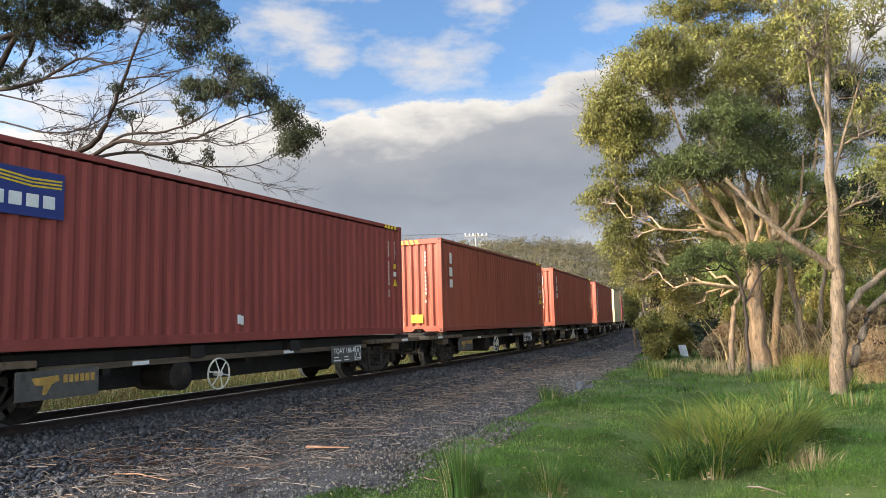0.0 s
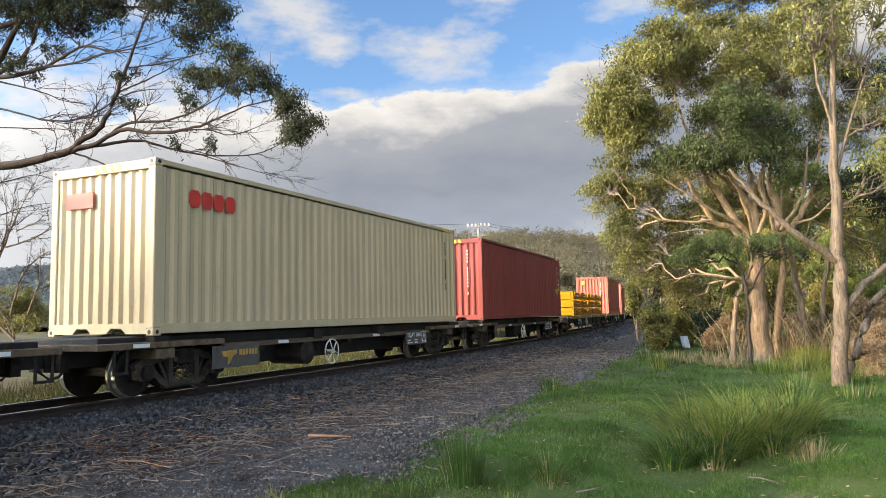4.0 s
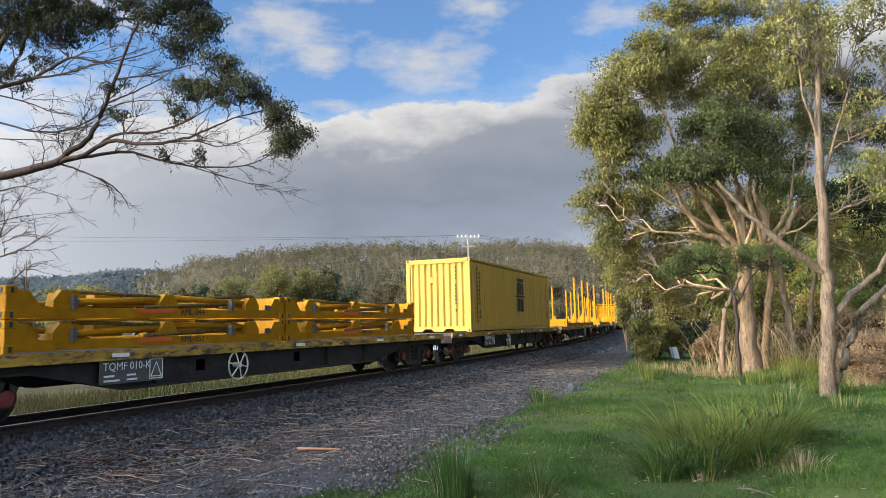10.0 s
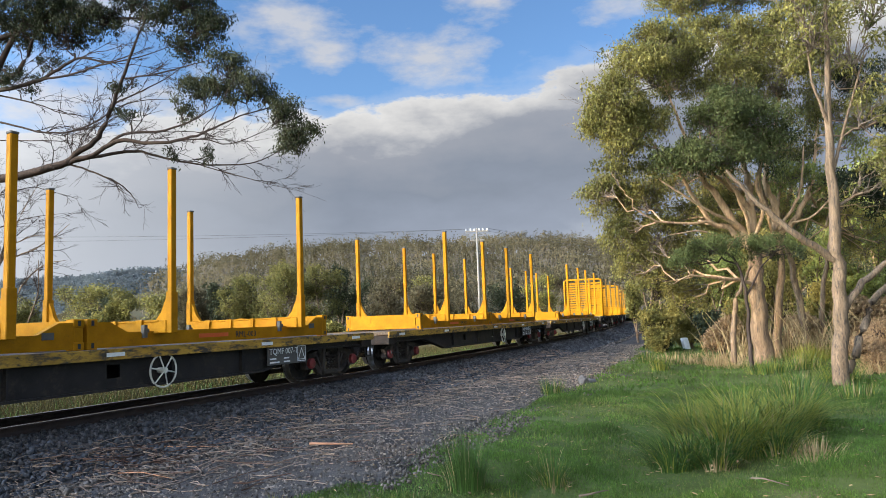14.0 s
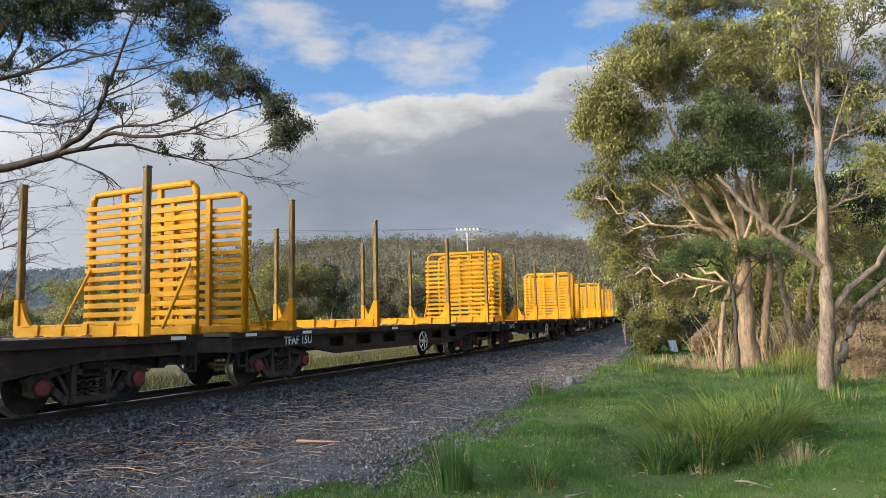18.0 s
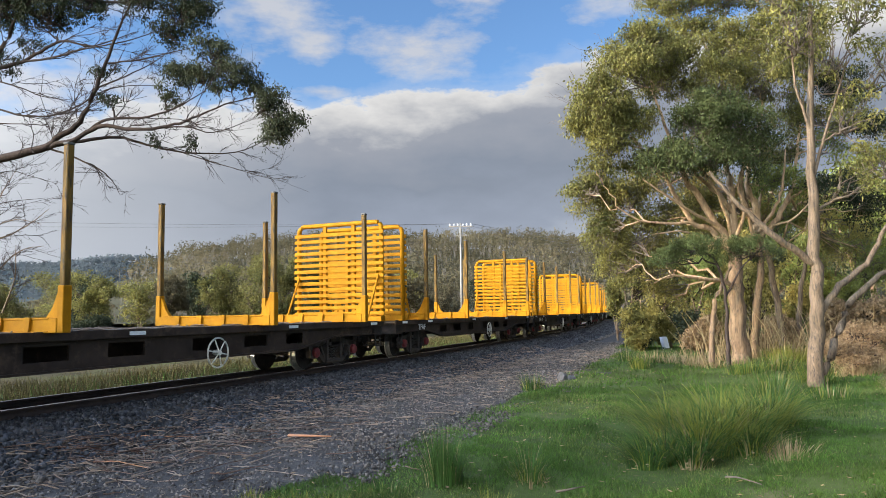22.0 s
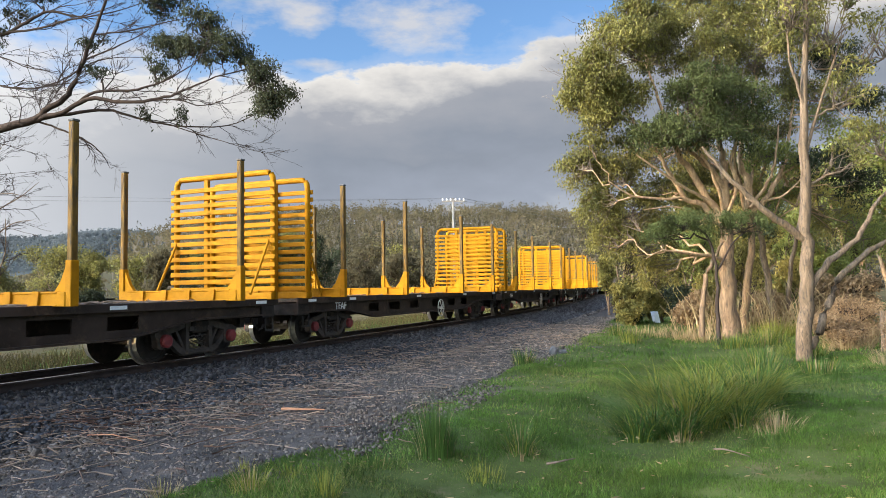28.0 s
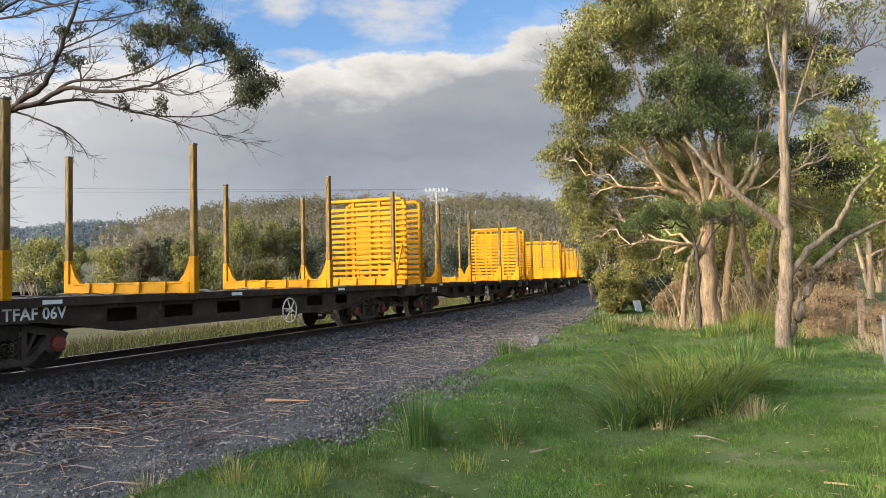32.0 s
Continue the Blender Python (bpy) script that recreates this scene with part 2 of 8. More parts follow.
M["red_cap"] = material("red_cap", (0.20, 0.03, 0.03), 0.6, var=0.3, scale=6.0, bump=0.1)
M["deck_timber"] = material("deck_timber", (0.14, 0.10, 0.065), 0.9, var=0.4, scale=4.0, streak=(0.5, 6, 6), bump=0.4, each=0.35)
M["edge_yellow"] = material("edge_yellow", (0.42, 0.24, 0.03), 0.75, var=0.4, scale=2.2, streak=(1, 6, 3), stain=(0.05, 0.04, 0.03), stain_at=0.47, bump=0.2)
M["plate_grey"] = material("plate_grey", (0.105, 0.098, 0.088), 0.75, var=0.25, scale=3.0, stain=(0.06, 0.05, 0.042), stain_at=0.55, bump=0.1, spec=0.2)
M["white_paint"] = material("white_paint", (0.78, 0.78, 0.76), 0.6, var=0.08, scale=6.0, bump=0.05)
M["sign_yellow"] = material("sign_yellow", (0.75, 0.52, 0.02), 0.5, var=0.08, scale=5.0, bump=0.02)
M["dark_ink"] = material("dark_ink", (0.02, 0.02, 0.022), 0.6, var=0.1, scale=5.0, bump=0.02)
M["navy_ink"] = material("navy_ink", (0.018, 0.035, 0.20), 0.5, var=0.1, scale=5.0, bump=0.02)
M["red_ink"] = material("red_ink", (0.60, 0.04, 0.025), 0.5, var=0.1, scale=5.0, bump=0.02)
M["orange_ink"] = material("orange_ink", (0.62, 0.10, 0.015), 0.5, var=0.1, scale=5.0, bump=0.02)
M["lime"] = material("lime", (0.45, 0.75, 0.02), 0.5, var=0.05, scale=5.0, bump=0.02)
M["bark_pale"] = material("bark_pale", (0.37, 0.24, 0.135), 0.9, var=0.4, scale=2.5, streak=(4, 4, 0.7), stain=(0.14, 0.10, 0.07), stain_at=0.56, bump=0.7, spec=0.15)
M["bark_grey"] = material("bark_grey", (0.155, 0.108, 0.068), 0.95, var=0.45, scale=3.0, streak=(5, 5, 0.6), stain=(0.055, 0.044, 0.034), stain_at=0.50, bump=0.9, spec=0.15)
# dark bark; on the left gum it stands in for backlit shade
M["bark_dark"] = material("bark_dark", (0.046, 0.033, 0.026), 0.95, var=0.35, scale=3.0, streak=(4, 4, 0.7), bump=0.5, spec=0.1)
M["lawn_dry"] = material("lawn_dry", (0.20, 0.225, 0.06), 0.75, var=0.35, scale=0.9, bump=0, island=0.5, through_light=0.3, spec=0.2)
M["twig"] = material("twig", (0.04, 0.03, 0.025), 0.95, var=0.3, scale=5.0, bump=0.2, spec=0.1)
M["leaf"] = material("leaf", (0.132, 0.142, 0.036), 0.55, var=0.35, scale=0.9, bump=0, island=0.65, through_light=0.28, spec=0.15, second=(0.26, 0.228, 0.062))
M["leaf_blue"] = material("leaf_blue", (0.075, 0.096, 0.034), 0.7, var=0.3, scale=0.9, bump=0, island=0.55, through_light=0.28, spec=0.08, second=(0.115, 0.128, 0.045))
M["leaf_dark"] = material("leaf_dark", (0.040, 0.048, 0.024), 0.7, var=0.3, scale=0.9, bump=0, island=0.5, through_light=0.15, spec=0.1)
# leaf_dark and leaf_shade carry the left gum's backlit shade as colour
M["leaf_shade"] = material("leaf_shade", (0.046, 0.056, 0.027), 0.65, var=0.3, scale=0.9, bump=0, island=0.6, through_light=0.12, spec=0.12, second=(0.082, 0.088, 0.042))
# brighter copy of the leaf colour, sunlight painted in
M["leaf_sunlit_olive"] = material("leaf_sunlit_olive", (0.24, 0.22, 0.06), 0.6, var=0.3, scale=0.9, bump=0, island=0.55, through_light=0.4, spec=0.1, second=(0.40, 0.32, 0.09))
M["leaf_flat"] = material("leaf_flat", (0.10, 0.108, 0.036), 0.7, var=0.3, scale=0.5, bump=0, island=0.55, through_light=0.3, spec=0.08, second=(0.20, 0.18, 0.056))
M["leaf_wattle"] = material("leaf_wattle", (0.075, 0.092, 0.032), 0.7, var=0.3, scale=1.5, bump=0, island=0.5, through_light=0.25, spec=0.08, second=(0.105, 0.125, 0.04))
M["leaf_lime"] = material("leaf_lime", (0.25, 0.275, 0.06), 0.55, var=0.3, scale=0.9, bump=0, island=0.5, through_light=0.42)
M["leaf_dry"] = material("leaf_dry", (0.36, 0.235, 0.12), 0.8, var=0.35, scale=1.2, bump=0, island=0.5, through_light=0.3)
M["far_leaf"] = material("far_leaf", (0.098, 0.092, 0.052), 0.95, var=0.5, scale=0.05, fine=0.6, bump=0, island=0.25, spec=0.0, through_light=0.42, second=(0.135, 0.112, 0.066))
M["hill_soil"] = material("hill_soil", (0.062, 0.058, 0.038), 0.95, var=0.3, scale=0.02, fine=0.4, bump=0.5, spec=0.0)
# blue-grey leaf colour holds the haze of distance
M["hazed_far_leaf"] = material("hazed_far_leaf", (0.120, 0.138, 0.148), 0.95, var=0.15, scale=0.012, fine=0.2, bump=0, spec=0.0, island=0.05, through_light=0.45)
M["far_trunk"] = material("far_trunk", (0.125, 0.11, 0.09), 0.95, var=0.3, scale=0.5, bump=0, spec=0.0)
M["pole_timber"] = material("pole_timber", (0.22, 0.20, 0.175), 0.9, var=0.2, scale=3.0, streak=(4, 4, 0.5), bump=0.3, spec=0.1)
M["porcelain"] = material("porcelain", (0.75, 0.76, 0.78), 0.2, var=0.05, scale=3.0, bump=0)
M["wire"] = material("wire", (0.08, 0.08, 0.085), 0.5, 0.5, var=0.1, scale=3.0, bump=0)
M["fresh_wood"] = material("fresh_wood", (0.40, 0.19, 0.09), 0.8, var=0.3, scale=6.0, streak=(1, 5, 5), bump=0.3)
M["grey_stick"] = material("grey_stick", (0.27, 0.22, 0.17), 0.9, var=0.35, scale=6.0, bump=0.2, island=0.55, second=(0.30, 0.20, 0.13))
M["rock"] = material("rock", (0.085, 0.08, 0.076), 0.9, var=0.3, scale=6.0, bump=0.5)
M["plastic_white"] = material("plastic_white", (0.75, 0.76, 0.78), 0.5, var=0.08, scale=4.0, bump=0.05)
M["red_bark"] = material("red_bark", (0.15, 0.078, 0.052), 0.95, var=0.4, scale=4.0, bump=0.3, island=0.6, second=(0.21, 0.135, 0.095), spec=0.1)
M["twig_pale"] = material("twig_pale", (0.13, 0.10, 0.075), 0.95, var=0.3, scale=5.0, bump=0.2, spec=0.1)
M["fence_timber"] = material("fence_timber", (0.15, 0.13, 0.105), 0.95, var=0.35, scale=5.0, streak=(5, 5, 0.5), stain=(0.08, 0.07, 0.06), stain_at=0.5, bump=0.6, spec=0.1)
M["rough_straw"] = material("rough_straw", (0.15, 0.115, 0.048), 0.9, var=0.4, scale=0.8, bump=0, island=0.65, through_light=0.2, spec=0.1, second=(0.095, 0.085, 0.03))
M["side_brown"] = material("side_brown", (0.040, 0.027, 0.020), 0.8, 0.05, var=0.4, scale=2.0, stain=(0.07, 0.046, 0.031), stain_at=0.52, bump=0.15, spec=0.25)
M["faded_white"] = material("faded_white", (0.50, 0.42, 0.36), 0.7, var=0.2, scale=8.0, bump=0.05, spec=0.2)
M["platform_rust"] = material("platform_rust", (0.16, 0.115, 0.075), 0.85, var=0.4, scale=2.5, stain=(0.06, 0.045, 0.032), stain_at=0.52, bump=0.3, spec=0.15)
# soil of the far hills, tinted blue-grey for haze as well
M["hazed_far_slope"] = material("hazed_far_slope", (0.060, 0.070, 0.072), 0.95, var=0.2, scale=0.012, fine=0.2, bump=0.3, spec=0.0)
M["verge_stone"] = material("verge_stone", (0.185, 0.156, 0.128), 0.95, var=0.4, scale=6.0, bump=0.4, island=0.75, spec=0.1)
M["bark_tan"] = material("bark_tan", (0.20, 0.132, 0.078), 0.92, var=0.45, scale=2.5, streak=(5, 5, 0.6), stain=(0.075, 0.055, 0.04), stain_at=0.50, bump=0.9, spec=0.12)

# ---- mesh helpers ----


def box(bm, x0, x1, y0, y1, z0, z1):
    v = [bm.verts.new(p) for p in ((x0, y0, z0), (x1, y0, z0), (x1, y1, z0), (x0, y1, z0), (x0, y0, z1), (x1, y0, z1), (x1, y1, z1), (x0, y1, z1))]
    for f in ((3, 2, 1, 0), (4, 5, 6, 7), (0, 1, 5, 4), (1, 2, 6, 5), (2, 3, 7, 6), (3, 0, 4, 7)):
        bm.faces.new([v[i] for i in f])
    return v


def boxes(*rows, bevel=0.0):
    bm = bmesh.new()
    for r in rows:
        box(bm, *r)
    if bevel:
        bmesh.ops.bevel(bm, geom=bm.edges[:], offset=bevel, segments=1, affect="EDGES")
    return bm


def prism(bm, outline, axis, a, b):
    """A flat outline of (u, v) points pushed along an axis from a to b."""
    put = {"x": lambda u, v, w: (w, u, v), "y": lambda u, v, w: (u, w, v), "z": lambda u, v, w: (u, v, w)}[axis]
    lo = [bm.verts.new(put(u, v, a)) for u, v in outline]
    hi = [bm.verts.new(put(u, v, b)) for u, v in outline]
    n = len(outline)
    bm.faces.new(lo[::-1])
    bm.faces.new(hi)
    for i in range(n):
        bm.faces.new((lo[i], lo[(i + 1) % n], hi[(i + 1) % n], hi[i]))
    bmesh.ops.recalc_face_normals(bm, faces=bm.faces[:])


def tube(bm, points, radii, sides=6):
    """A round bar through the points."""
    pts = [Vector(p) for p in points]
    rings = []
    for i, p in enumerate(pts):
        d = (pts[min(i + 1, len(pts) - 1)] - pts[max(i - 1, 0)]).normalized()
        side = d.orthogonal().normalized()
        up = d.cross(side)
        r = radii[i] if isinstance(radii, (list, tuple)) else radii
        rings.append([bm.verts.new(p + (side * math.cos(k * math.tau / sides) + up * math.sin(k * math.tau / sides)) * r) for k in range(sides)])
    for a, b in zip(rings, rings[1:]):
        for k in range(sides):
            bm.faces.new((a[k], a[(k + 1) % sides], b[(k + 1) % sides], b[k]))
    bm.faces.new(rings[0][::-1])
    bm.faces.new(rings[-1])


def lathe(bm, profile, axis_len=None, sides=20, centre=(0, 0, 0)):
    """A turned form round the y axis: profile of (y, radius)."""
    rings = []
    for y, r in profile:
        rings.append([bm.verts.new((centre[0] + r * math.cos(k * math.tau / sides), centre[1] + y, centre[2] + r * math.sin(k * math.tau / sides))) for k in range(sides)])
    for a, b in zip(rings, rings[1:]):
        for k in range(sides):
            bm.faces.new((a[k], a[(k + 1) % sides], b[(k + 1) % sides], b[k]))
    bm.faces.new(rings[0][::-1])
    bm.faces.new(rings[-1])
    bmesh.ops.recalc_face_normals(bm, faces=bm.faces[:])


def to_mesh(bm, name, mat, smooth=False):
    me = bpy.data.meshes.new(name)
    bm.to_mesh(me)
    bm.free()
    me.materials.append(mat)
    if smooth:
        me.polygons.foreach_set("use_smooth", [True] * len(me.polygons))
    return me


def part(name, bm, mat, parent=None, label="", at=None, smooth=False):
    me = bm if isinstance(bm, bpy.types.Mesh) else to_mesh(bm, name, mat, smooth)
    ob = new(name, me)
    ob.parent = parent
    if at is not None:
        ob.matrix_basis = at if isinstance(at, Matrix) else Matrix.Translation(at)
    if label:
        ob["label"] = label
    return ob


def raw_mesh(name, verts, faces, mat, corners):
    """A mesh straight from arrays; corners: 3 or 4 for every face."""
    verts, faces = np.asarray(verts, np.float32), np.asarray(faces, np.int32)
    me = bpy.data.meshes.new(name)
    me.vertices.add(len(verts))
    me.vertices.foreach_set("co", verts.ravel())
    me.loops.add(faces.size)
    me.loops.foreach_set("vertex_index", faces.ravel())
    me.polygons.add(len(faces))
    me.polygons.foreach_set("loop_start", np.arange(0, faces.size, corners, dtype=np.int32))
    me.polygons.foreach_set("loop_total", np.full(len(faces), corners, np.int32))
    me.materials.append(mat)
    me.update(calc_edges=True)
    return me


TEXTS = {}


def text_mesh(words, size, mat, bold=0.0):
    key = (words, size, mat.name)
    if key not in TEXTS:
        cu = bpy.data.curves.new("lettering", "FONT")
        cu.body, cu.size, cu.extrude, cu.resolution_u = words, size, 0.002, 2
        cu.offset = bold
        tmp = bpy.data.objects.new("lettering", cu)
        me = bpy.data.meshes.new_from_object(tmp)
        bpy.data.objects.remove(tmp)
        me.materials.clear()
        me.materials.append(mat)
        TEXTS[key] = me
    return TEXTS[key]


def side_text(words, size, mat, parent, x, z, y, bold=0.0, name="lettering"):
    """Lettering on a face that looks to -y."""
    return part(name, text_mesh(words, size, mat, bold), None, parent, at=pose(x, y, z, 90, 0, 0))


def upright_text(words, size, mat, parent, x, z, y, step=None, face=0.0, bold=0.0):
    """Lettering that runs downwards, a letter under a letter, as one mesh."""
    step = step or size * 0.98
    key = ("up", words, size, step, mat.name)
    if key not in TEXTS:
        bm = bmesh.new()
        for i, ch in enumerate(words):
            if ch != " ":
                n0 = len(bm.verts)
                bm.from_mesh(text_mesh(ch, size, mat, bold))
                bm.verts.ensure_lookup_table()
                fresh = bm.verts[n0:]
                mid = (min(v.co.x for v in fresh) + max(v.co.x for v in fresh)) / 2
                bmesh.ops.translate(bm, vec=(-mid, -i * step, 0), verts=fresh)
        TEXTS[key] = to_mesh(bm, "lettering", mat)
    return part("lettering", TEXTS[key], None, parent, at=pose(x, y, z, 90, 0, face))


# ---- the railway line ----
# curve of the line: s runs along it away from the camera; the heading is measured from +y to the right
S0, S1 = -520, 640
_s = np.arange(S0, S1 + 0.5, 0.5)
_k = np.where(_s < 0, 0.00308, np.where(_s > 100, 0.00125, 0.00308 - 1.833e-5 * _s))
_i0 = int(np.argmin(np.abs(_s)))
_th = np.concatenate([[0], np.cumsum((_k[1:] + _k[:-1]) * 0.25)])
_th = 0.4504 - (_th - _th[_i0])
_x = np.concatenate([[0], np.cumsum((np.sin(_th[1:]) + np.sin(_th[:-1])) * 0.25)])
_y = np.concatenate([[0], np.cumsum((np.cos(_th[1:]) + np.cos(_th[:-1])) * 0.25)])
_x, _y = _x - _x[_i0] - 7.649, _y - _y[_i0] + 8.0


def line_at(s):
    """Place and heading of the line at s."""
    return np.interp(s, _s, _x), np.interp(s, _s, _y), np.interp(s, _s, _th)


def off_line(s, side, z=0.0):
    """A point beside the line: side to the right (towards the camera) of it."""
    x, y, th = line_at(s)
    return (x + side * math.cos(th), y - side * math.sin(th), z)


def near_line(px, py):
    """For many places: the distance to the right of the line, and s."""
    sel = (_s > -60) & (_s < 330)
    lx, ly, lt, ls = _x[sel], _y[sel], _th[sel], _s[sel]
    px, py = np.atleast_1d(px), np.atleast_1d(py)
    i = np.concatenate([np.argmin((px[a:a + 8000, None] - lx[::4][None]) ** 2 + (py[a:a + 8000, None] - ly[::4][None]) ** 2, 1) * 4
                        for a in range(0, len(px), 8000)])
    side = (px - lx[i]) * np.cos(lt[i]) - (py - ly[i]) * np.sin(lt[i])
    return side, ls[i]


def on_line(s, half):
    """Pose of a vehicle whose bogies stand half a spacing before and behind s; x points away along the line."""
    ax, ay, _ = line_at(s - half)
    bx, by, _ = line_at(s + half)
    a = math.atan2(by - ay, bx - ax)
    return Matrix.Translation(((ax + bx) / 2, (ay + by) / 2, 0)) @ Matrix.Rotation(a, 4, "Z")


def grass_edge(s):
    """How far from the line's middle the verge of gravel gives way to grass."""
    return np.interp(s, (-20, 8, 20, 60, 120), (6.2, 5.7, 5.6, 3.6, 3.2))


def ground_z(px, py):
    side, s = near_line(px, py)
    px, py = np.atleast_1d(px), np.atleast_1d(py)
    z = np.where(side > 0, -0.44, -0.75)
    z = np.where((side > -6) & (side <= 0), -0.50 - 0.25 * np.clip((-side - 2) / 4, 0, 1), z)
    r = np.hypot(px, py)
    rough_part = 0.04 * np.sin(px * 1.3 + 0.5) * np.sin(py * 0.9) + 0.03 * np.sin(px * 0.37 + py * 0.51)
    z = z + rough_part * (np.abs(side) > 4)
    z = z + 0.03 * np.sin(px * 4.3 + 1.1 * np.sin(py * 2.1)) * np.sin(py * 3.7 + 0.8 * np.sin(px * 1.9)) * (side > 3)
    # the soil lies lower under the stone of the line
    z = z - 0.22 * np.clip((grass_edge(s) + 0.2 - side) / 0.6, 0, 1) * (side > 0)
    # a shallow drain behind the verge
    z = z - 0.10 * np.exp(-((side - 9.0) / 1.0) ** 2) * (s < 40)
    # rising country in the distance
    z = z + np.clip((py - 60) / 240, 0, 1) * 1.5
    return z


# ---- ground and track ----
def build_ground():
    # one sheet, fine near the camera and coarse towards the horizon
    def axis(lo, hi, near_lo, near_hi, fine):
        mid = list(np.arange(near_lo, near_hi, fine))
        far_hi, step, p = [], fine, near_hi
        while p < hi:
            far_hi.append(p)
            step *= 1.25
            p += step
        far_lo, step, p = [], fine, near_lo
        while p > lo:
            step *= 1.25
            p -= step
            far_lo.append(p)
        return np.array(far_lo[::-1] + mid + far_hi + [hi])
    xs, ys = axis(-3000, 3000, -14, 16, 0.3), axis(-2500, 4000, 3, 36, 0.35)
    gx, gy = np.meshgrid(xs, ys)
    z = ground_z(gx.ravel(), gy.ravel())
    v = np.stack([gx.ravel(), gy.ravel(), z], 1)
    nx, ny = len(xs), len(ys)
    i = np.arange((ny - 1) * (nx - 1))
    a = (i // (nx - 1)) * nx + i % (nx - 1)
    me = raw_mesh("ground", v, np.stack([a, a + 1, a + nx + 1, a + nx], 1), M["grass_soil"], 4)
    # beyond the line the land is dry pasture
    cx, cy = v[a, 0] + 0.1, v[a, 1] + 0.1
    side, s = near_line(cx, cy)
    me.materials.append(M["dry_field"])
    me.polygons.foreach_set("material_index", ((side < -2.0) | (np.hypot(cx, cy) > 70)).astype(np.int32))
    me.polygons.foreach_set("use_smooth", np.ones(len(me.polygons), bool))
    tagged(new("ground", me), "short green grass verge running into dry pasture", "ground", kind="structure")


build_ground()


def sweep(name, profile, s_list, mat, close=False):
    """A profile of (side, z), or a function of s that gives one, carried along the line."""
    v, f = [], []
    for s in s_list:
        pr = profile(s) if callable(profile) else profile
        v += [off_line(s, a, b) for a, b in pr]
    n = len(profile(0) if callable(profile) else profile)
    for i in range(len(s_list) - 1):
        for k in range(n if close else n - 1):
            k2 = (k + 1) % n
            f.append((i * n + k, i * n + k2, (i + 1) * n + k2, (i + 1) * n + k))
    return raw_mesh(name, v, f, mat, 4)


def build_track():
    s_near = list(np.arange(-40, 130, 0.5)) + list(np.arange(130, 636, 4.0))
    s_all = list(np.arange(-516, -40, 4.0)) + s_near
    def bed(s):
        e = float(grass_edge(s)) + 0.25 * math.sin(s * 0.9) + 0.15 * math.sin(s * 2.3 + 1)
        b = 0.02 * math.sin(s * 3.1)
        return [(-3.6, -0.78), (-2.7, -0.50), (-1.5, -0.17), (-1.0, -0.15), (1.0, -0.15), (1.55, -0.17 + b), (2.1, -0.28 + b),
                (2.7, -0.40), (3.3, -0.425), (0.5 * (3.3 + e), -0.43), (e - 0.4, -0.44), (e + 0.1, -0.455), (e + 0.7, -0.49), (e + 1.0, -0.6)]
    bed_ob = tagged(new("ballast", sweep("ballast", bed, s_all, M["ballast_bed"])), "dark grey crushed stone ballast and gravel verge under the track", "ballast", kind="structure")
    track = tagged(new("railway_track"), "narrow gauge railway track with rusty rails on old sleepers", "railway track", kind="structure")
    for side in (-0.565, 0.565):
        prof = [(-0.033, 0), (0.033, 0), (0.033, -0.03), (0.009, -0.045), (0.009, -0.105), (0.055, -0.125), (-0.055, -0.125), (-0.009, -0.105), (-0.009, -0.045), (-0.033, -0.03)]
        r = part("rail", sweep("rail", [(side + a, b) for a, b in prof], s_all, M["rail_steel"], True), None, track)
        part("running_surface", sweep("running_surface", [(side - 0.028, 0.002), (side + 0.028, 0.002)], s_all, M["rail_head"]), None, r, "polished steel running surface")
    me = to_mesh(boxes((-0.115, 0.115, -1.0, 1.0, -0.27, -0.128), bevel=0.012), "sleeper", M["sleeper"])
    rng = random.Random(3)
    for i in range(215):
        s = -14 + i * 0.66 + rng.uniform(-0.04, 0.04)
        x, y, th = line_at(s)
        part("sleeper", me, None, track, at=Matrix.Translation((x, y, rng.uniform(-0.012, 0.0))) @ Matrix.Rotation(math.pi / 2 - th + rng.uniform(-0.03, 0.03), 4, "Z"))


build_track()


def rocks(name, px, py, pz, size, mat, seed, flat=0.7):
    """Many crushed stones as one mesh: eight-cornered lumps, each squashed and turned by chance."""
    g = np.random.default_rng(seed)
    n = len(px)
    base = np.array([(-1, -1, -1), (1, -1, -1), (1, 1, -1), (-1, 1, -1), (-1, -1, 1), (1, -1, 1), (1, 1, 1), (-1, 1, 1)], float) * 0.58
    faces = np.array([(3, 2, 1, 0), (4, 5, 6, 7), (0, 1, 5, 4), (1, 2, 6, 5), (2, 3, 7, 6), (3, 0, 4, 7)])
    v = base[None] * g.uniform(0.55, 1.25, (n, 8, 1)) * g.uniform(0.6, 1.2, (n, 1, 3)) * size[:, None, None]
    v[:, :, 2] *= flat
    q = g.normal(size=(n, 4))
    q /= np.linalg.norm(q, axis=1)[:, None]
    w, x, y, z = q.T
    R = np.stack([np.stack([1 - 2 * (y * y + z * z), 2 * (x * y - z * w), 2 * (x * z + y * w)], 1),
                  np.stack([2 * (x * y + z * w), 1 - 2 * (x * x + z * z), 2 * (y * z - x * w)], 1),
                  np.stack([2 * (x * z - y * w), 2 * (y * z + x * w), 1 - 2 * (x * x + y * y)], 1)], 1)
    v = np.einsum("nij,nkj->nki", R, v) + np.stack([px, py, pz], 1)[:, None]
    f = faces[None] + (np.arange(n) * 8)[:, None, None]
    return raw_mesh(name, v.reshape(-1, 3), f.reshape(-1, 4), mat, 4)


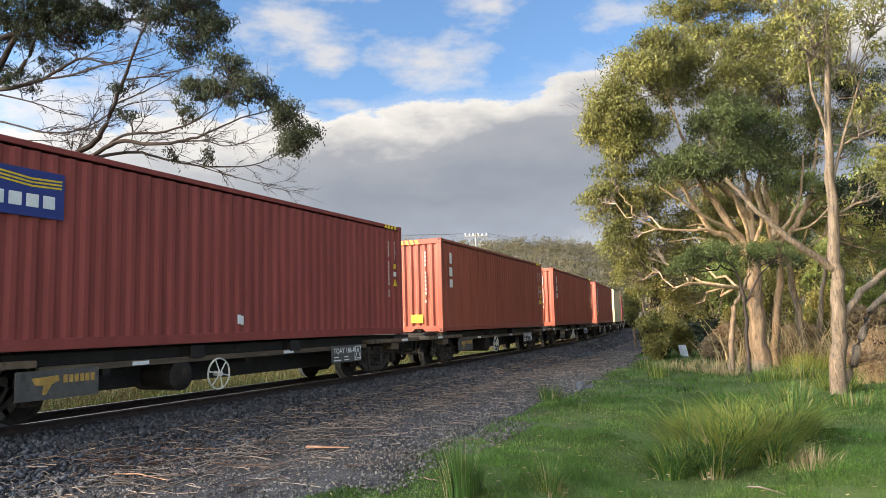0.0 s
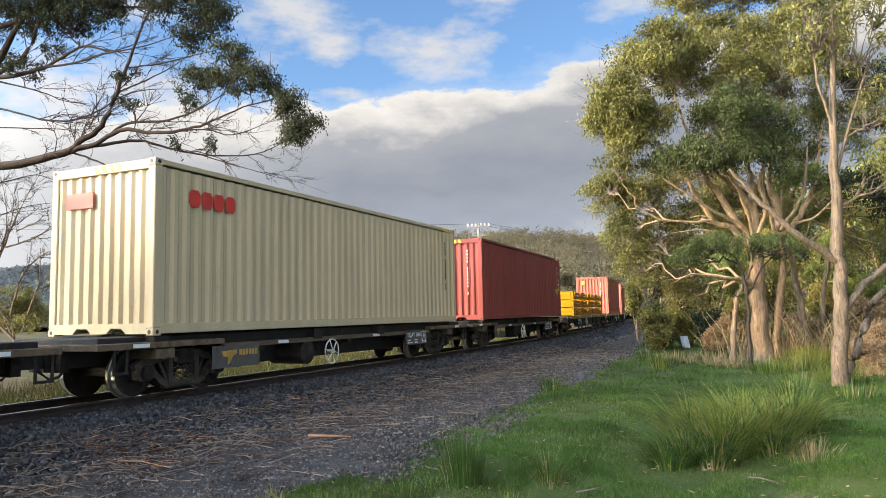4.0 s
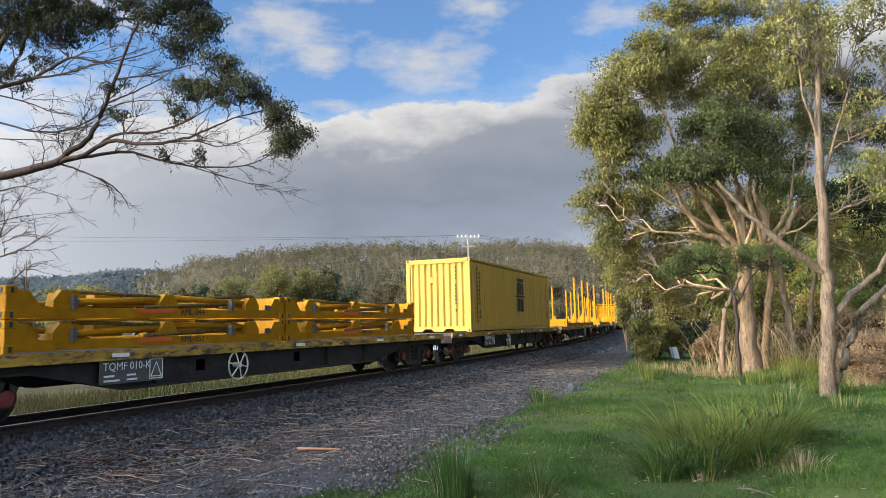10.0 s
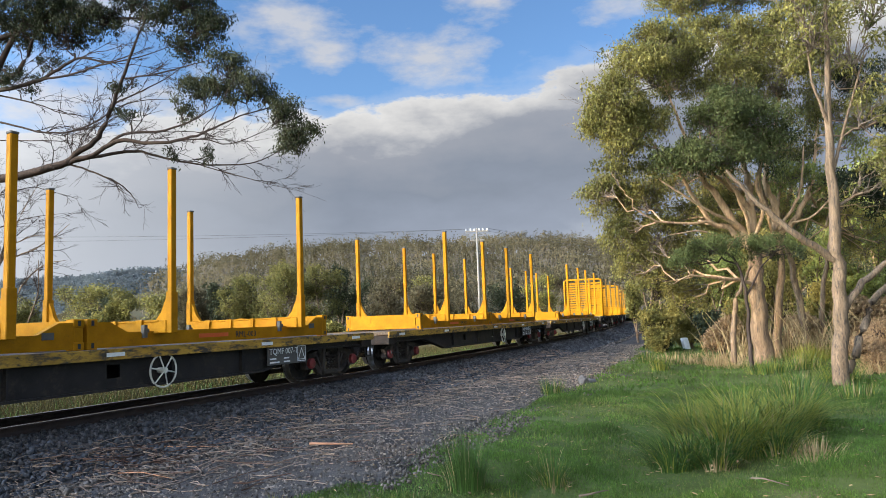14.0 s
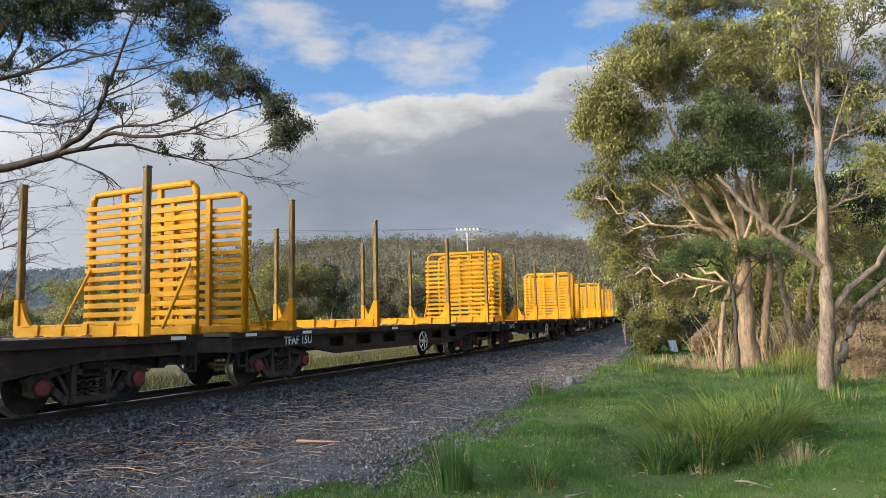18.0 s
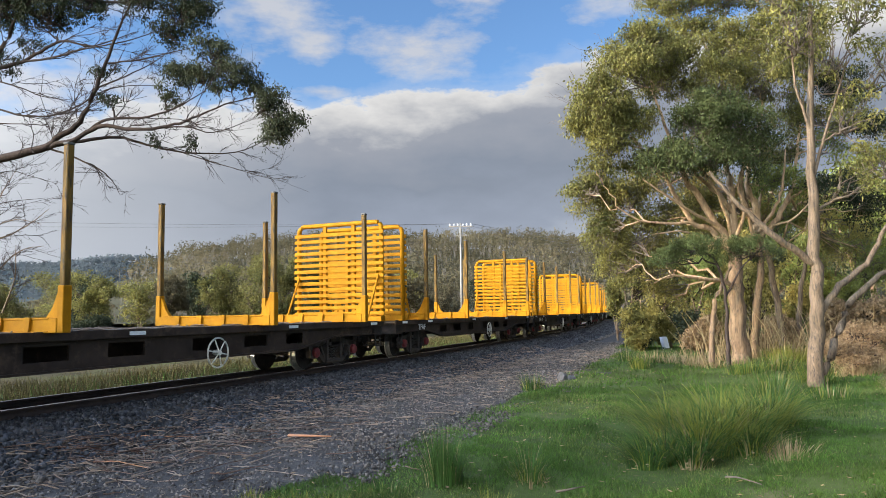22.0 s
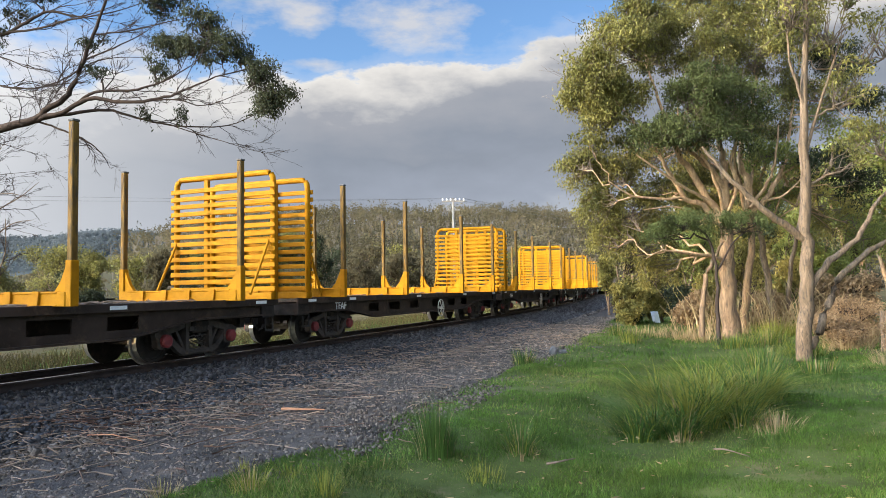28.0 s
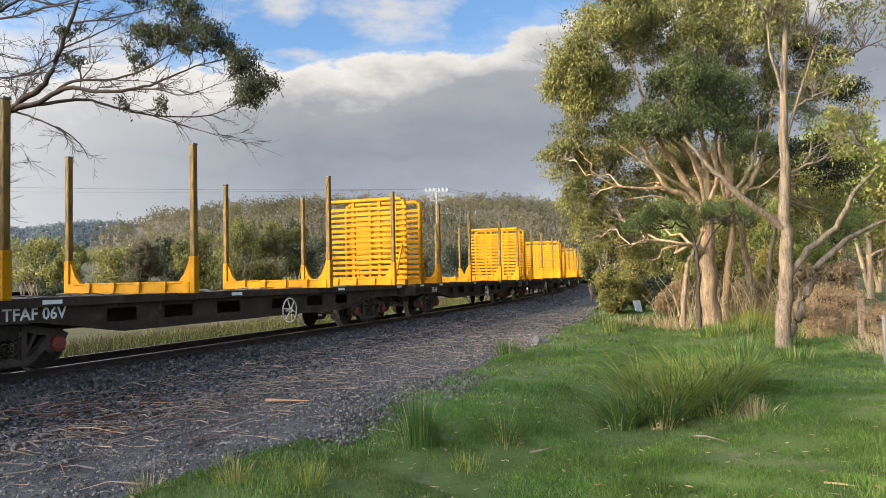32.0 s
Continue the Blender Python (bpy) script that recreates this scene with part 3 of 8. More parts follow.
def bed_z(side):
    return np.interp(side, (-3.6, -2.7, -1.5, -1.0, 1.0, 1.55, 2.1, 2.7, 3.3, 6.0), (-0.78, -0.5, -0.17, -0.15, -0.15, -0.17, -0.28, -0.40, -0.425, -0.45))


def build_stones():
    g = np.random.default_rng(11)
    S, A, Z = [], [], []
    for s_lo, s_hi, a_lo, a_hi, n, big in ((-1, 14, 0.65, 3.4, 11500, 0.050), (14, 34, 0.65, 3.2, 9500, 0.060), (-1, 12, 3.2, 6.6, 12000, 0.028),
                                           (12, 34, 3.2, 6.0, 8500, 0.038), (34, 90, 0.65, 3.4, 4500, 0.10), (-1, 40, -3.2, -0.65, 1500, 0.06)):
        s, a = g.uniform(s_lo, s_hi, n), g.uniform(a_lo, a_hi, n)
        S.append(s), A.append(a), Z.append(big * g.uniform(0.45, 1.25, n))
    s, a, size = np.concatenate(S), np.concatenate(A), np.concatenate(Z)
    x, y, th = line_at(s)
    px, py = x + a * np.cos(th), y - a * np.sin(th)
    out = a > 3.1
    me = rocks("verge_stones", px[out], py[out], bed_z(a[out]) + size[out] * 0.2, size[out], M["verge_stone"], 6, 0.6)
    tagged(new("verge_stones", me), "dusty brown-grey gravel along the verge", "gravel", kind="stuff")
    px, py, a, size = px[~out], py[~out], a[~out], size[~out]
    me = rocks("ballast_stones", px, py, bed_z(a) + size * 0.3, size, M["stone"], 5)
    tagged(new("ballast_stones", me), "loose dark grey crushed ballast stones", "ballast", kind="stuff")


build_stones()


# ---- blades, tufts, litter ----
def blades(px, py, pz, height, width, lean, seed, segs=1, droop=None):
    """Grass blades: a tapering strip each, bending over by lean. Returns vertices and three-cornered faces."""
    g = np.random.default_rng(seed)
    n = len(px)
    a = g.uniform(0, math.tau, n)
    side = np.stack([np.cos(a), np.sin(a), 0 * a], 1)
    b = g.uniform(0, math.tau, n)
    out = np.stack([np.cos(b), np.sin(b), 0 * b], 1) if np.ndim(lean) == 1 or np.isscalar(lean) else lean
    amount = (lean if np.ndim(lean) == 1 or np.isscalar(lean) else np.linalg.norm(lean, axis=1))
    if np.ndim(lean) == 2:
        out = lean / np.maximum(amount, 1e-6)[:, None]
        side = np.stack([-out[:, 1], out[:, 0], 0 * a], 1)
    base = np.stack([px, py, pz], 1)
    rows = []
    for k in range(segs + 1):
        t = k / segs
        c = base + out * (amount * height * t ** 1.7)[:, None]
        c[:, 2] += height * (t - (0.40 * np.minimum(amount, 1.7) if droop is None else droop) * t ** 2.0)
        w = width * (1 - t ** 1.5)
        if k < segs:
            rows += [c - side * w[:, None] / 2, c + side * w[:, None] / 2]
        else:
            rows.append(c)
    m = len(rows)
    v = np.stack(rows, 1).reshape(-1, 3)
    o = (np.arange(n) * m)[:, None]
    f = []
    for k in range(segs - 1):
        f += [o + np.array([[2 * k, 2 * k + 1, 2 * k + 3]]), o + np.array([[2 * k, 2 * k + 3, 2 * k + 2]])]
    f.append(o + np.array([[m - 3, m - 2, m - 1]]))
    return v, np.concatenate(f, 0)


def build_lawn():
    g = np.random.default_rng(21)
    P = []
    for x0, x1, y0, y1, n, h, w in ((-2.8, 6.8, 4.6, 9.5, 190000, 0.058, 0.009), (-2.4, 11, 9.5, 16, 110000, 0.07, 0.014), (-1, 18, 16, 34, 45000, 0.10, 0.03)):
        x, y = g.uniform(x0, x1, n), g.uniform(y0, y1, n)
        side, s = near_line(x, y)
        edge = grass_edge(s) + 0.35 * np.sin(s * 1.7) + 0.2 * np.sin(s * 4.1 + 2)
        keep = (side > edge - 0.75 + g.exponential(0.42, n)) | ((side > edge - 1.8) & (np.sin(x * 3.1 + y) * np.sin(y * 2.3) > 0.55) & (g.random(n) < 0.35))
        x, y = x[keep], y[keep]
        patch = 0.5 + 1.1 * np.clip(np.sin(x * 2.1 + np.sin(y * 1.3)) * np.sin(y * 1.7) * 0.6 + 0.35 * np.sin(x * 6.3 + y * 2) * np.sin(y * 5.1) + 0.3, 0, 1)
        P.append((x, y, h * patch * g.uniform(0.5, 1.5, len(x)), np.full(len(x), w)))
    x, y, h, w = (np.concatenate([p[i] for p in P]) for i in range(4))
    v, f = blades(x, y, ground_z(x, y) - 0.01, h, w, g.uniform(0.1, 0.9, len(x)), 22)
    me = raw_mesh("lawn", v, f, M["lawn"], 3)
    me.materials.append(M["lawn_dry"])
    faded = np.sin(x * 1.1 + 2 * np.sin(y * 0.6)) * np.sin(y * 0.8 + np.sin(x * 0.7)) + g.normal(size=len(x)) * 0.5
    me.polygons.foreach_set("material_index", (faded > 0.80).astype(np.int32))
    tagged(new("lawn", me), "short rough green grass with dry patches", "grass", kind="stuff")
    # rough grass behind the line
    n = 44000
    s, a = g.uniform(-2, 60, n), g.uniform(-9, -2.4, n)
    lx, ly, th = line_at(s)
    x, y = lx + a * np.cos(th), ly - a * np.sin(th)
    v, f = blades(x, y, ground_z(x, y) - 0.02, g.uniform(0.2, 0.75, n) * np.interp(a, (-9, -4, -2.4), (0.9, 1, 0.4)), np.full(n, 0.022), g.uniform(0.1, 0.7, n), 23, 2)
    tagged(new("rough_grass", raw_mesh("rough_grass", v, f, M["rough_straw"], 3)), "tall rough green-gold grass beyond the track", "grass", kind="stuff")
    n = 4500
    s, a = g.uniform(-2, 40, n), g.uniform(-7, -2.6, n)
    lx, ly, th = line_at(s)
    x, y = lx + a * np.cos(th), ly - a * np.sin(th)
    v, f = blades(x, y, ground_z(x, y) - 0.02, g.uniform(0.2, 0.6, n), np.full(n, 0.022), g.uniform(0.1, 0.6, n), 24, 2)
    tagged(new("green_reeds", raw_mesh("green_reeds", v, f, M["reed"], 3)), "green reeds in the ditch beyond the track", "grass", kind="stuff")


build_lawn()


def tuft(name, label, x, y, n, h, spread, mats, seed, lean=0.7, width=0.008, long=1.0, segs=3, droop=None):
    """A tussock: blades that rise from a small foot and arch outwards. mats: (material, share) pairs, a mesh each."""
    g = np.random.default_rng(seed)
    z = float(ground_z(x, y)[0])
    root = tagged(new(name), label, "grass tuft")
    root.location = (x, y, z)
    for mat, share in mats:
        k = int(n * share)
        r, a = np.sqrt(g.random(k)) * spread, g.uniform(0, math.tau, k)
        bx, by = r * np.cos(a) * long, r * np.sin(a)
        out = np.stack([np.cos(a), np.sin(a), 0 * a], 1) * (g.uniform(0.15, 1.0, k) * lean * (0.35 + 0.65 * r / spread))[:, None]
        v, f = blades(bx, by, np.full(k, -0.03), h * g.uniform(0.45, 1.1, k), np.full(k, width), out, seed + 1, segs, None if droop is None else g.uniform(droop * 0.55, droop * 1.25, k))
        tagged(part("foliage", raw_mesh("foliage", v, f, mat, 3), None, root), kind="stuff")
    return root


def tube_arrays(points, radii, sides=5):
    p = np.asarray(points, float)
    d = np.gradient(p, axis=0)
    d /= np.linalg.norm(d, axis=1)[:, None] + 1e-9
    ref = np.where(np.abs(d[:, 2:3]) < 0.9, np.array([[0, 0, 1.0]]), np.array([[1.0, 0, 0]]))
    u = np.cross(d, ref)
    u /= np.linalg.norm(u, axis=1)[:, None] + 1e-9
    w = np.cross(d, u)
    k = np.arange(sides) * math.tau / sides
    v = p[:, None] + (u[:, None] * np.cos(k)[None, :, None] + w[:, None] * np.sin(k)[None, :, None]) * np.asarray(radii)[:, None, None]
    n = len(p)
    i, j = np.meshgrid(np.arange(n - 1), np.arange(sides), indexing="ij")
    a, b = (i * sides + j).ravel(), (i * sides + (j + 1) % sides).ravel()
    return v.reshape(-1, 3), np.stack([a, b, b + sides, a + sides], 1)


class Wood:
    """Collects round limbs into one mesh."""

    def __init__(self):
        self.v, self.f, self.n = [], [], 0

    def add(self, points, radii, sides=5):
        v, f = tube_arrays(points, radii, sides)
        self.v.append(v), self.f.append(f + self.n)
        self.n += len(v)

    def mesh(self, name, mat):
        me = raw_mesh(name, np.concatenate(self.v), np.concatenate(self.f), mat, 4)
        me.polygons.foreach_set("use_smooth", np.ones(len(me.polygons), bool))
        return me


def bend(a, b, g, sag=0.0, wob=0.08, n=6):
    """A crooked line from a to b."""
    a, b = np.asarray(a, float), np.asarray(b, float)
    t = np.linspace(0, 1, n)[:, None]
    p = a + (b - a) * t
    L = np.linalg.norm(b - a)
    p[1:-1] += g.normal(size=(n - 2, 3)) * L * wob * 0.5
    p[:, 2] += (np.sin(t[:, 0] * math.pi) * sag * L)
    return p


def leaf_cloud(centres, radius, per, length, width, g, droop=0.7, flat=0.75):
    """Leaves in clumps: four-cornered, hanging, each turned by chance."""
    n = len(centres) * per
    c = np.repeat(centres, per, 0)
    r = np.repeat(np.broadcast_to(radius, (len(centres),)), per)
    d = g.normal(size=(n, 3))
    d /= np.linalg.norm(d, axis=1)[:, None]
    p = c + d * (r * g.random(n) ** 0.45)[:, None] * np.array([1, 1, flat])
    way = g.normal(size=(n, 3))
    way[:, 2] -= droop * 1.6
    way /= np.linalg.norm(way, axis=1)[:, None]
    s = np.cross(way, g.normal(size=(n, 3)))
    s /= np.linalg.norm(s, axis=1)[:, None] + 1e-9
    L = (length * g.uniform(0.6, 1.25, n))[:, None]
    W = (width * g.uniform(0.7, 1.2, n))[:, None]
    v = np.stack([p, p + way * L * 0.45 + s * W, p + way * L, p + way * L * 0.45 - s * W], 1).reshape(-1, 3)
    return v, np.arange(n * 4).reshape(-1, 4)


def tree(name, label, trunks, lobes, seed, bark, leaf, per=70, clump=0.33, leaf_len=0.13, leaf_wid=0.022, limb=0.06, shell=0.62, droop=0.7, other=None, twigs=0, bare=(), detailed=False, sprays=0, twig_mat=None, foot_bark=None):
    """trunks: lists of (x, y, z, radius). lobes: (x, y, z, half width, half height, clumps). Limbs run from the nearest trunk point to each
    lobe and branch there towards every clump of leaves."""
    g = np.random.default_rng(seed)
    root = tagged(new(name), label, "tree")
    base = np.array(trunks[0][0][:3])
    root.location = base
    wood, thin = Wood(), Wood()
    joints, limbs = [], []
    for nth, line in enumerate(trunks):
        q = np.array(line, float)
        t = np.linspace(0, len(q) - 1, (len(q) - 1) * 5 + 1)
        pts = np.stack([np.interp(t, np.arange(len(q)), q[:, i]) for i in range(4)], 1)
        pts[1:-1, :3] += g.normal(size=(len(pts) - 2, 3)) * pts[1:-1, 3:4] * 0.22
        if detailed and nth:
            limbs.append(Wood())
        (limbs[-1] if detailed and nth else wood).add(pts[:, :3] - base, pts[:, 3], 9)
        joints += [p for p in pts[len(pts) // 3:]]
        # long sinuous side branches that fork into fine twigs
        for _ in range(sprays if nth and len(pts) > 15 and pts[-1, 2] > 6.2 else 0):
            i = int(g.integers(len(pts) // 4, len(pts)))
            way = pts[min(i + 1, len(pts) - 1), :3] - pts[max(i - 1, 0), :3]
            way = way / (np.linalg.norm(way) + 1e-6) + g.normal(size=3) * [0.6, 0.4, 0.5]
            way /= np.linalg.norm(way)
            L, turn = g.uniform(0.5, 2.0), g.normal(size=3) * [0.35, 0.35, 0.22]
            u = np.linspace(0, 1, 7)[:, None]
            run = pts[i, :3] + way * L * u + turn * L * u * u + np.array([0, 0, -0.10]) * L * u ** 2 + g.normal(size=(7, 3)) * 0.03 * u
            thin.add(run - base, np.linspace(min(0.022, pts[i, 3] * 0.7), 0.006, 7), 4)
            for _ in range(6):
                e = run[int(g.integers(2, 7))]
                tip = e + (way + turn * 0.7 + g.normal(size=3) * 0.5) * L * g.uniform(0.18, 0.45)
                fork = bend(e, tip, g, -0.04, 0.14, 5)
                thin.add(fork - base, np.linspace(0.009, 0.004, 5), 3)
                for _ in range(2):
                    e2 = fork[int(g.integers(1, 4))]
                    thin.add(bend(e2, e2 + (tip - e) * 0.4 + g.normal(size=3) * 0.12 * L, g, -0.04, 0.1, 3) - base, np.linspace(0.006, 0.003, 3), 3)
    joints = np.array(joints)
    groups = {}
    full = len(lobes)
    for k, (x, y, z, rw, rh, count) in enumerate(list(lobes) + list(bare)):
        c = np.array((x, y, z))
        low = c - np.array((0, 0, rh * 0.5))
        cost = np.linalg.norm(joints[:, :3] - low, axis=1) + np.maximum(0, joints[:, 2] - low[2] + 0.3) * 2
        j = joints[np.argmin(cost)]
        L = np.linalg.norm(low - j[:3])
        line = bend(j[:3], low, g, 0.06, 0.10, 8)
        r0 = min(j[3] * 0.75, limb + 0.012 * L)
        if detailed:
            limbs.append(Wood())
        (limbs[-1] if detailed else wood).add(line - base, np.linspace(r0, 0.022, 8), 7)
        d = g.normal(size=(count, 3))
        d /= np.linalg.norm(d, axis=1)[:, None]
        d[:, 2] = np.where((d[:, 2] < -0.5) & (g.random(count) < 0.6), -d[:, 2], d[:, 2])
        rr = g.uniform(shell, 1.0, count)[:, None]
        cc = c + d * rr * np.array((rw, rw, rh))
        for p in cc:
            st = line[int(g.integers(3, 8))]
            b = bend(st, p, g, -0.03, 0.12, 5)
            thin.add(b - base, np.linspace(0.018, 0.005, 5), 4)
            way = (p - st) / (np.linalg.norm(p - st) + 1e-6)
            for _ in range(twigs if k < full else 4):
                e = b[int(g.integers(1, 5))]
                tip = e + (way * g.uniform(0.6, 1.8) + g.normal(size=3) * 0.55 + [0, 0, -0.15]) * clump * 1.2
                thin.add(bend(e, tip, g, 0, 0.15, 4) - base, np.linspace(0.007, 0.003, 4), 3)
        if k >= full:
            continue
        mat = other if other and k % 3 == 1 else leaf
        groups.setdefault(mat.name, (mat, []))[1].append(cc - base)
    part("trunk", wood.mesh("trunk", foot_bark or bark), None, root)
    for lw in limbs:
        part("limb", lw.mesh("limb", bark), None, root)
    if thin.n:
        tagged(part("twiggy_growth", thin.mesh("twiggy_growth", twig_mat or M["twig"]), None, root), kind="stuff")
    for mat, lists in groups.values():
        cc = np.concatenate(lists)
        v, f = leaf_cloud(cc, clump * g.uniform(0.7, 1.25, len(cc)), per, leaf_len, leaf_wid, g, droop)
        part("crown", raw_mesh("crown", v, f, mat, 4), None, root)
    return root


# ---- the train ----
# everything that rolls: (thing, place along the train, half bogie spacing, offset along, height)
TRAIN = []
WHEELS = []
WHEEL_R = 0.40


def bar(bm, pts, thick, y0, y1):
    """A flat bar that follows (x, z) points, between y0 and y1."""
    for (xa, za), (xb, zb) in zip(pts, pts[1:]):
        L = math.hypot(xb - xa, zb - za)
        nx, nz = -(zb - za) / L * thick / 2, (xb - xa) / L * thick / 2
        ex, ez = (xb - xa) / L * thick * 0.3, (zb - za) / L * thick * 0.3
        prism(bm, [(xa - ex + nx, za - ez + nz), (xa - ex - nx, za - ez - nz), (xb + ex - nx, zb + ez - nz), (xb + ex + nx, zb + ez + nz)], "y", y0, y1)


def make_meshes():
    m = {}
    bm = bmesh.new()
    lathe(bm, [(-0.62, 0.07), (-0.60, 0.07)], sides=14)
    for sgn in (-1, 1):
        prof = [(sgn * 0.49, 0.02), (sgn * 0.49, 0.43), (sgn * 0.53, 0.425), (sgn * 0.535, 0.395), (sgn * 0.64, 0.385), (sgn * 0.645, 0.33),
                (sgn * 0.60, 0.31), (sgn * 0.59, 0.16), (sgn * 0.65, 0.13), (sgn * 0.68, 0.09), (sgn * 0.90, 0.08), (sgn * 0.90, 0.01)]
        lathe(bm, prof, sides=18)
    lathe(bm, [(-0.5, 0.075), (0.5, 0.075)], sides=14)
    m["wheelset"] = to_mesh(bm, "wheelset", M["grime"])
    me = m["wheelset"]
    me.materials.append(M["wheel_steel"])
    for p in me.polygons:
        c = p.center
        r = math.hypot(c.x, c.z)
        if r > 0.372 and abs(c.y) > 0.5:
            p.material_index = 1
    # bogie: cast side frames with sloping bars, bolster and brake beam between them
    bm = bmesh.new()
    y0, y1 = -0.06, 0.06
    # cast frame: an arched upper chord, a bowed lower one, columns at the springs and jaws over the axle boxes
    bar(bm, [(-1.00, 0.50), (-0.88, 0.555), (-0.72, 0.57), (-0.52, 0.61), (-0.34, 0.665), (-0.15, 0.69), (0.15, 0.69), (0.34, 0.665), (0.52, 0.61), (0.72, 0.57), (0.88, 0.555), (1.00, 0.50)], 0.11, y0, y1)
    bar(bm, [(-0.74, 0.50), (-0.62, 0.36), (-0.48, 0.23), (-0.36, 0.165), (0.36, 0.165), (0.48, 0.23), (0.62, 0.36), (0.74, 0.50)], 0.105, y0, y1)
    for x in (-0.30, 0.30):
        bar(bm, [(x, 0.18), (x, 0.66)], 0.085, y0 - 0.02, y1 + 0.02)
        bar(bm, [(x * 1.05, 0.20), (x * 1.72, 0.55)], 0.05, y0 + 0.03, y1 - 0.03)
    for x in (-0.83, 0.83):
        prism(bm, [(x - 0.17, 0.50), (x - 0.16, 0.30), (x - 0.10, 0.26), (x + 0.10, 0.26), (x + 0.16, 0.30), (x + 0.17, 0.50)], "y", y0 - 0.01, y1 + 0.01)
    box(bm, -0.27, 0.27, y0 - 0.05, y1 + 0.05, 0.54, 0.62)
    box(bm, -0.33, 0.33, y0 - 0.05, y1 + 0.05, 0.14, 0.20)
    m["side_frame"] = to_mesh(bm, "side_frame", M["cast_iron"])
    m["bogie"] = to_mesh(boxes((-0.20, 0.20, -0.95, 0.95, 0.50, 0.72), bevel=0.015), "bogie", M["grime"])
    m["brake_beam"] = to_mesh(boxes((-0.86, 0.86, -0.40, -0.30, 0.44, 0.52)), "brake_beam", M["grime"])
    bm = bmesh.new()
    turns = [(0.065 * math.cos(a * 0.9), 0.065 * math.sin(a * 0.9), 0.23 + a * 0.0112) for a in range(0, 26, 2)]
    tube(bm, turns, 0.018, 4)
    m["spring"] = to_mesh(bm, "spring", M["cast_iron"])
    bm = bmesh.new()
    lathe(bm, [(-0.04, 0.105), (-0.03, 0.115), (0.05, 0.115), (0.07, 0.085)], sides=16)
    m["cap"] = to_mesh(bm, "bearing_cap", M["red_cap"])
    m["cap_dark"] = m["cap"].copy()
    m["cap_dark"].materials.clear()
    m["cap_dark"].materials.append(M["grime"])
    # hand-brake wheel
    bm = bmesh.new()
    R = 0.27
    ring = [(R * math.cos(a * math.tau / 24), 0, R * math.sin(a * math.tau / 24)) for a in range(25)]
    tube(bm, ring, 0.017, 5)
    pale = material("pale_wheel", (0.55, 0.53, 0.46), 0.7, var=0.3, scale=6, bump=0.1)
    m["hand_wheel"] = to_mesh(bm, "hand_wheel", pale)
    bm = bmesh.new()
    tube(bm, [(0, -0.03, 0), (R, 0, 0)], 0.013, 5)
    m["spoke"] = to_mesh(bm, "spoke", pale)
    bm = bmesh.new()
    lathe(bm, [(-0.05, 0.05), (0.10, 0.05)], sides=10)
    m["hub"] = to_mesh(bm, "hub", pale)
    # coupler and hose
    bm = bmesh.new()
    box(bm, 0, 0.62, -0.09, 0.09, 0.55, 0.75)
    box(bm, 0.55, 0.78, -0.14, 0.16, 0.50, 0.80)
    box(bm, -0.1, 0.05, -0.35, 0.35, 0.48, 0.86)
    m["coupler"] = to_mesh(bm, "coupler", M["grime"])
    bm = bmesh.new()
    tube(bm, [(0.05, -0.42, 0.78), (0.18, -0.42, 0.70), (0.28, -0.42, 0.52), (0.45, -0.40, 0.40), (0.62, -0.36, 0.42), (0.74, -0.30, 0.50)], 0.024, 6)
    m["hose"] = to_mesh(bm, "brake_hose", M["black_steel"])
    m["step"] = to_mesh(boxes((-0.02, 0.02, -0.02, 0.0, 0.42, 0.86), (-0.02, 0.26, -0.03, 0.0, 0.42, 0.46), (0.22, 0.26, -0.02, 0.0, 0.42, 0.86)), "footstep", M["black_steel"])
    m["marker"] = to_mesh(boxes((-0.16, 0.16, -0.006, 0.006, -0.03, 0.03)), "reflector", M["white_paint"])
    return m


PARTS = make_meshes()


def brake_wheel(root, at):
    w = part("hand_wheel", PARTS["hand_wheel"], None, root, "pale painted hand-brake wheel", at=at)
    for k in range(6):
        part("spoke", PARTS["spoke"], None, w, at=pose(0, 0, 0, 0, 11 + 60 * k, 0))
    part("hub", PARTS["hub"], None, w)


def running_gear(root, xs, ends, red):
    for x in xs:
        b = part("bogie", PARTS["bogie"], None, root, at=(x, 0, 0))
        part("brake_beam", PARTS["brake_beam"], None, b)
        for sgn in (-1, 1):
            part("side_frame", PARTS["side_frame"], None, b, at=(0, sgn * 0.84, 0))
            for dx in (-0.13, 0.0, 0.13):
                part("spring", PARTS["spring"], None, b, at=(dx * 1.15, sgn * 0.84, 0))
            for dx in (-0.83, 0.83):
                part("bearing_cap", PARTS["cap" if red else "cap_dark"], None, b, "dull red bearing cap" if red else "", at=pose(dx, sgn * 0.93, WHEEL_R, 0, 0, 180 if sgn < 0 else 0))
        for dx in (-0.83, 0.83):
            part("wheelset", PARTS["wheelset"], None, root, "steel wheelset with bright worn treads", at=(x + dx, 0, WHEEL_R))
    for sgn in (-1, 1):
        part("coupler", PARTS["coupler"], None, root, at=pose(sgn * ends, 0, 0, 0, 0, 0 if sgn > 0 else 180))
        part("brake_hose", PARTS["hose"], None, root, at=pose(sgn * ends, 0, 0, 0, 0, 0 if sgn > 0 else 180))
        for y in (-1.12, 1.12):
            part("footstep", PARTS["step"], None, root, at=pose(sgn * (ends - 0.25), y, 0, 0, 0, 0 if y < 0 else 180))


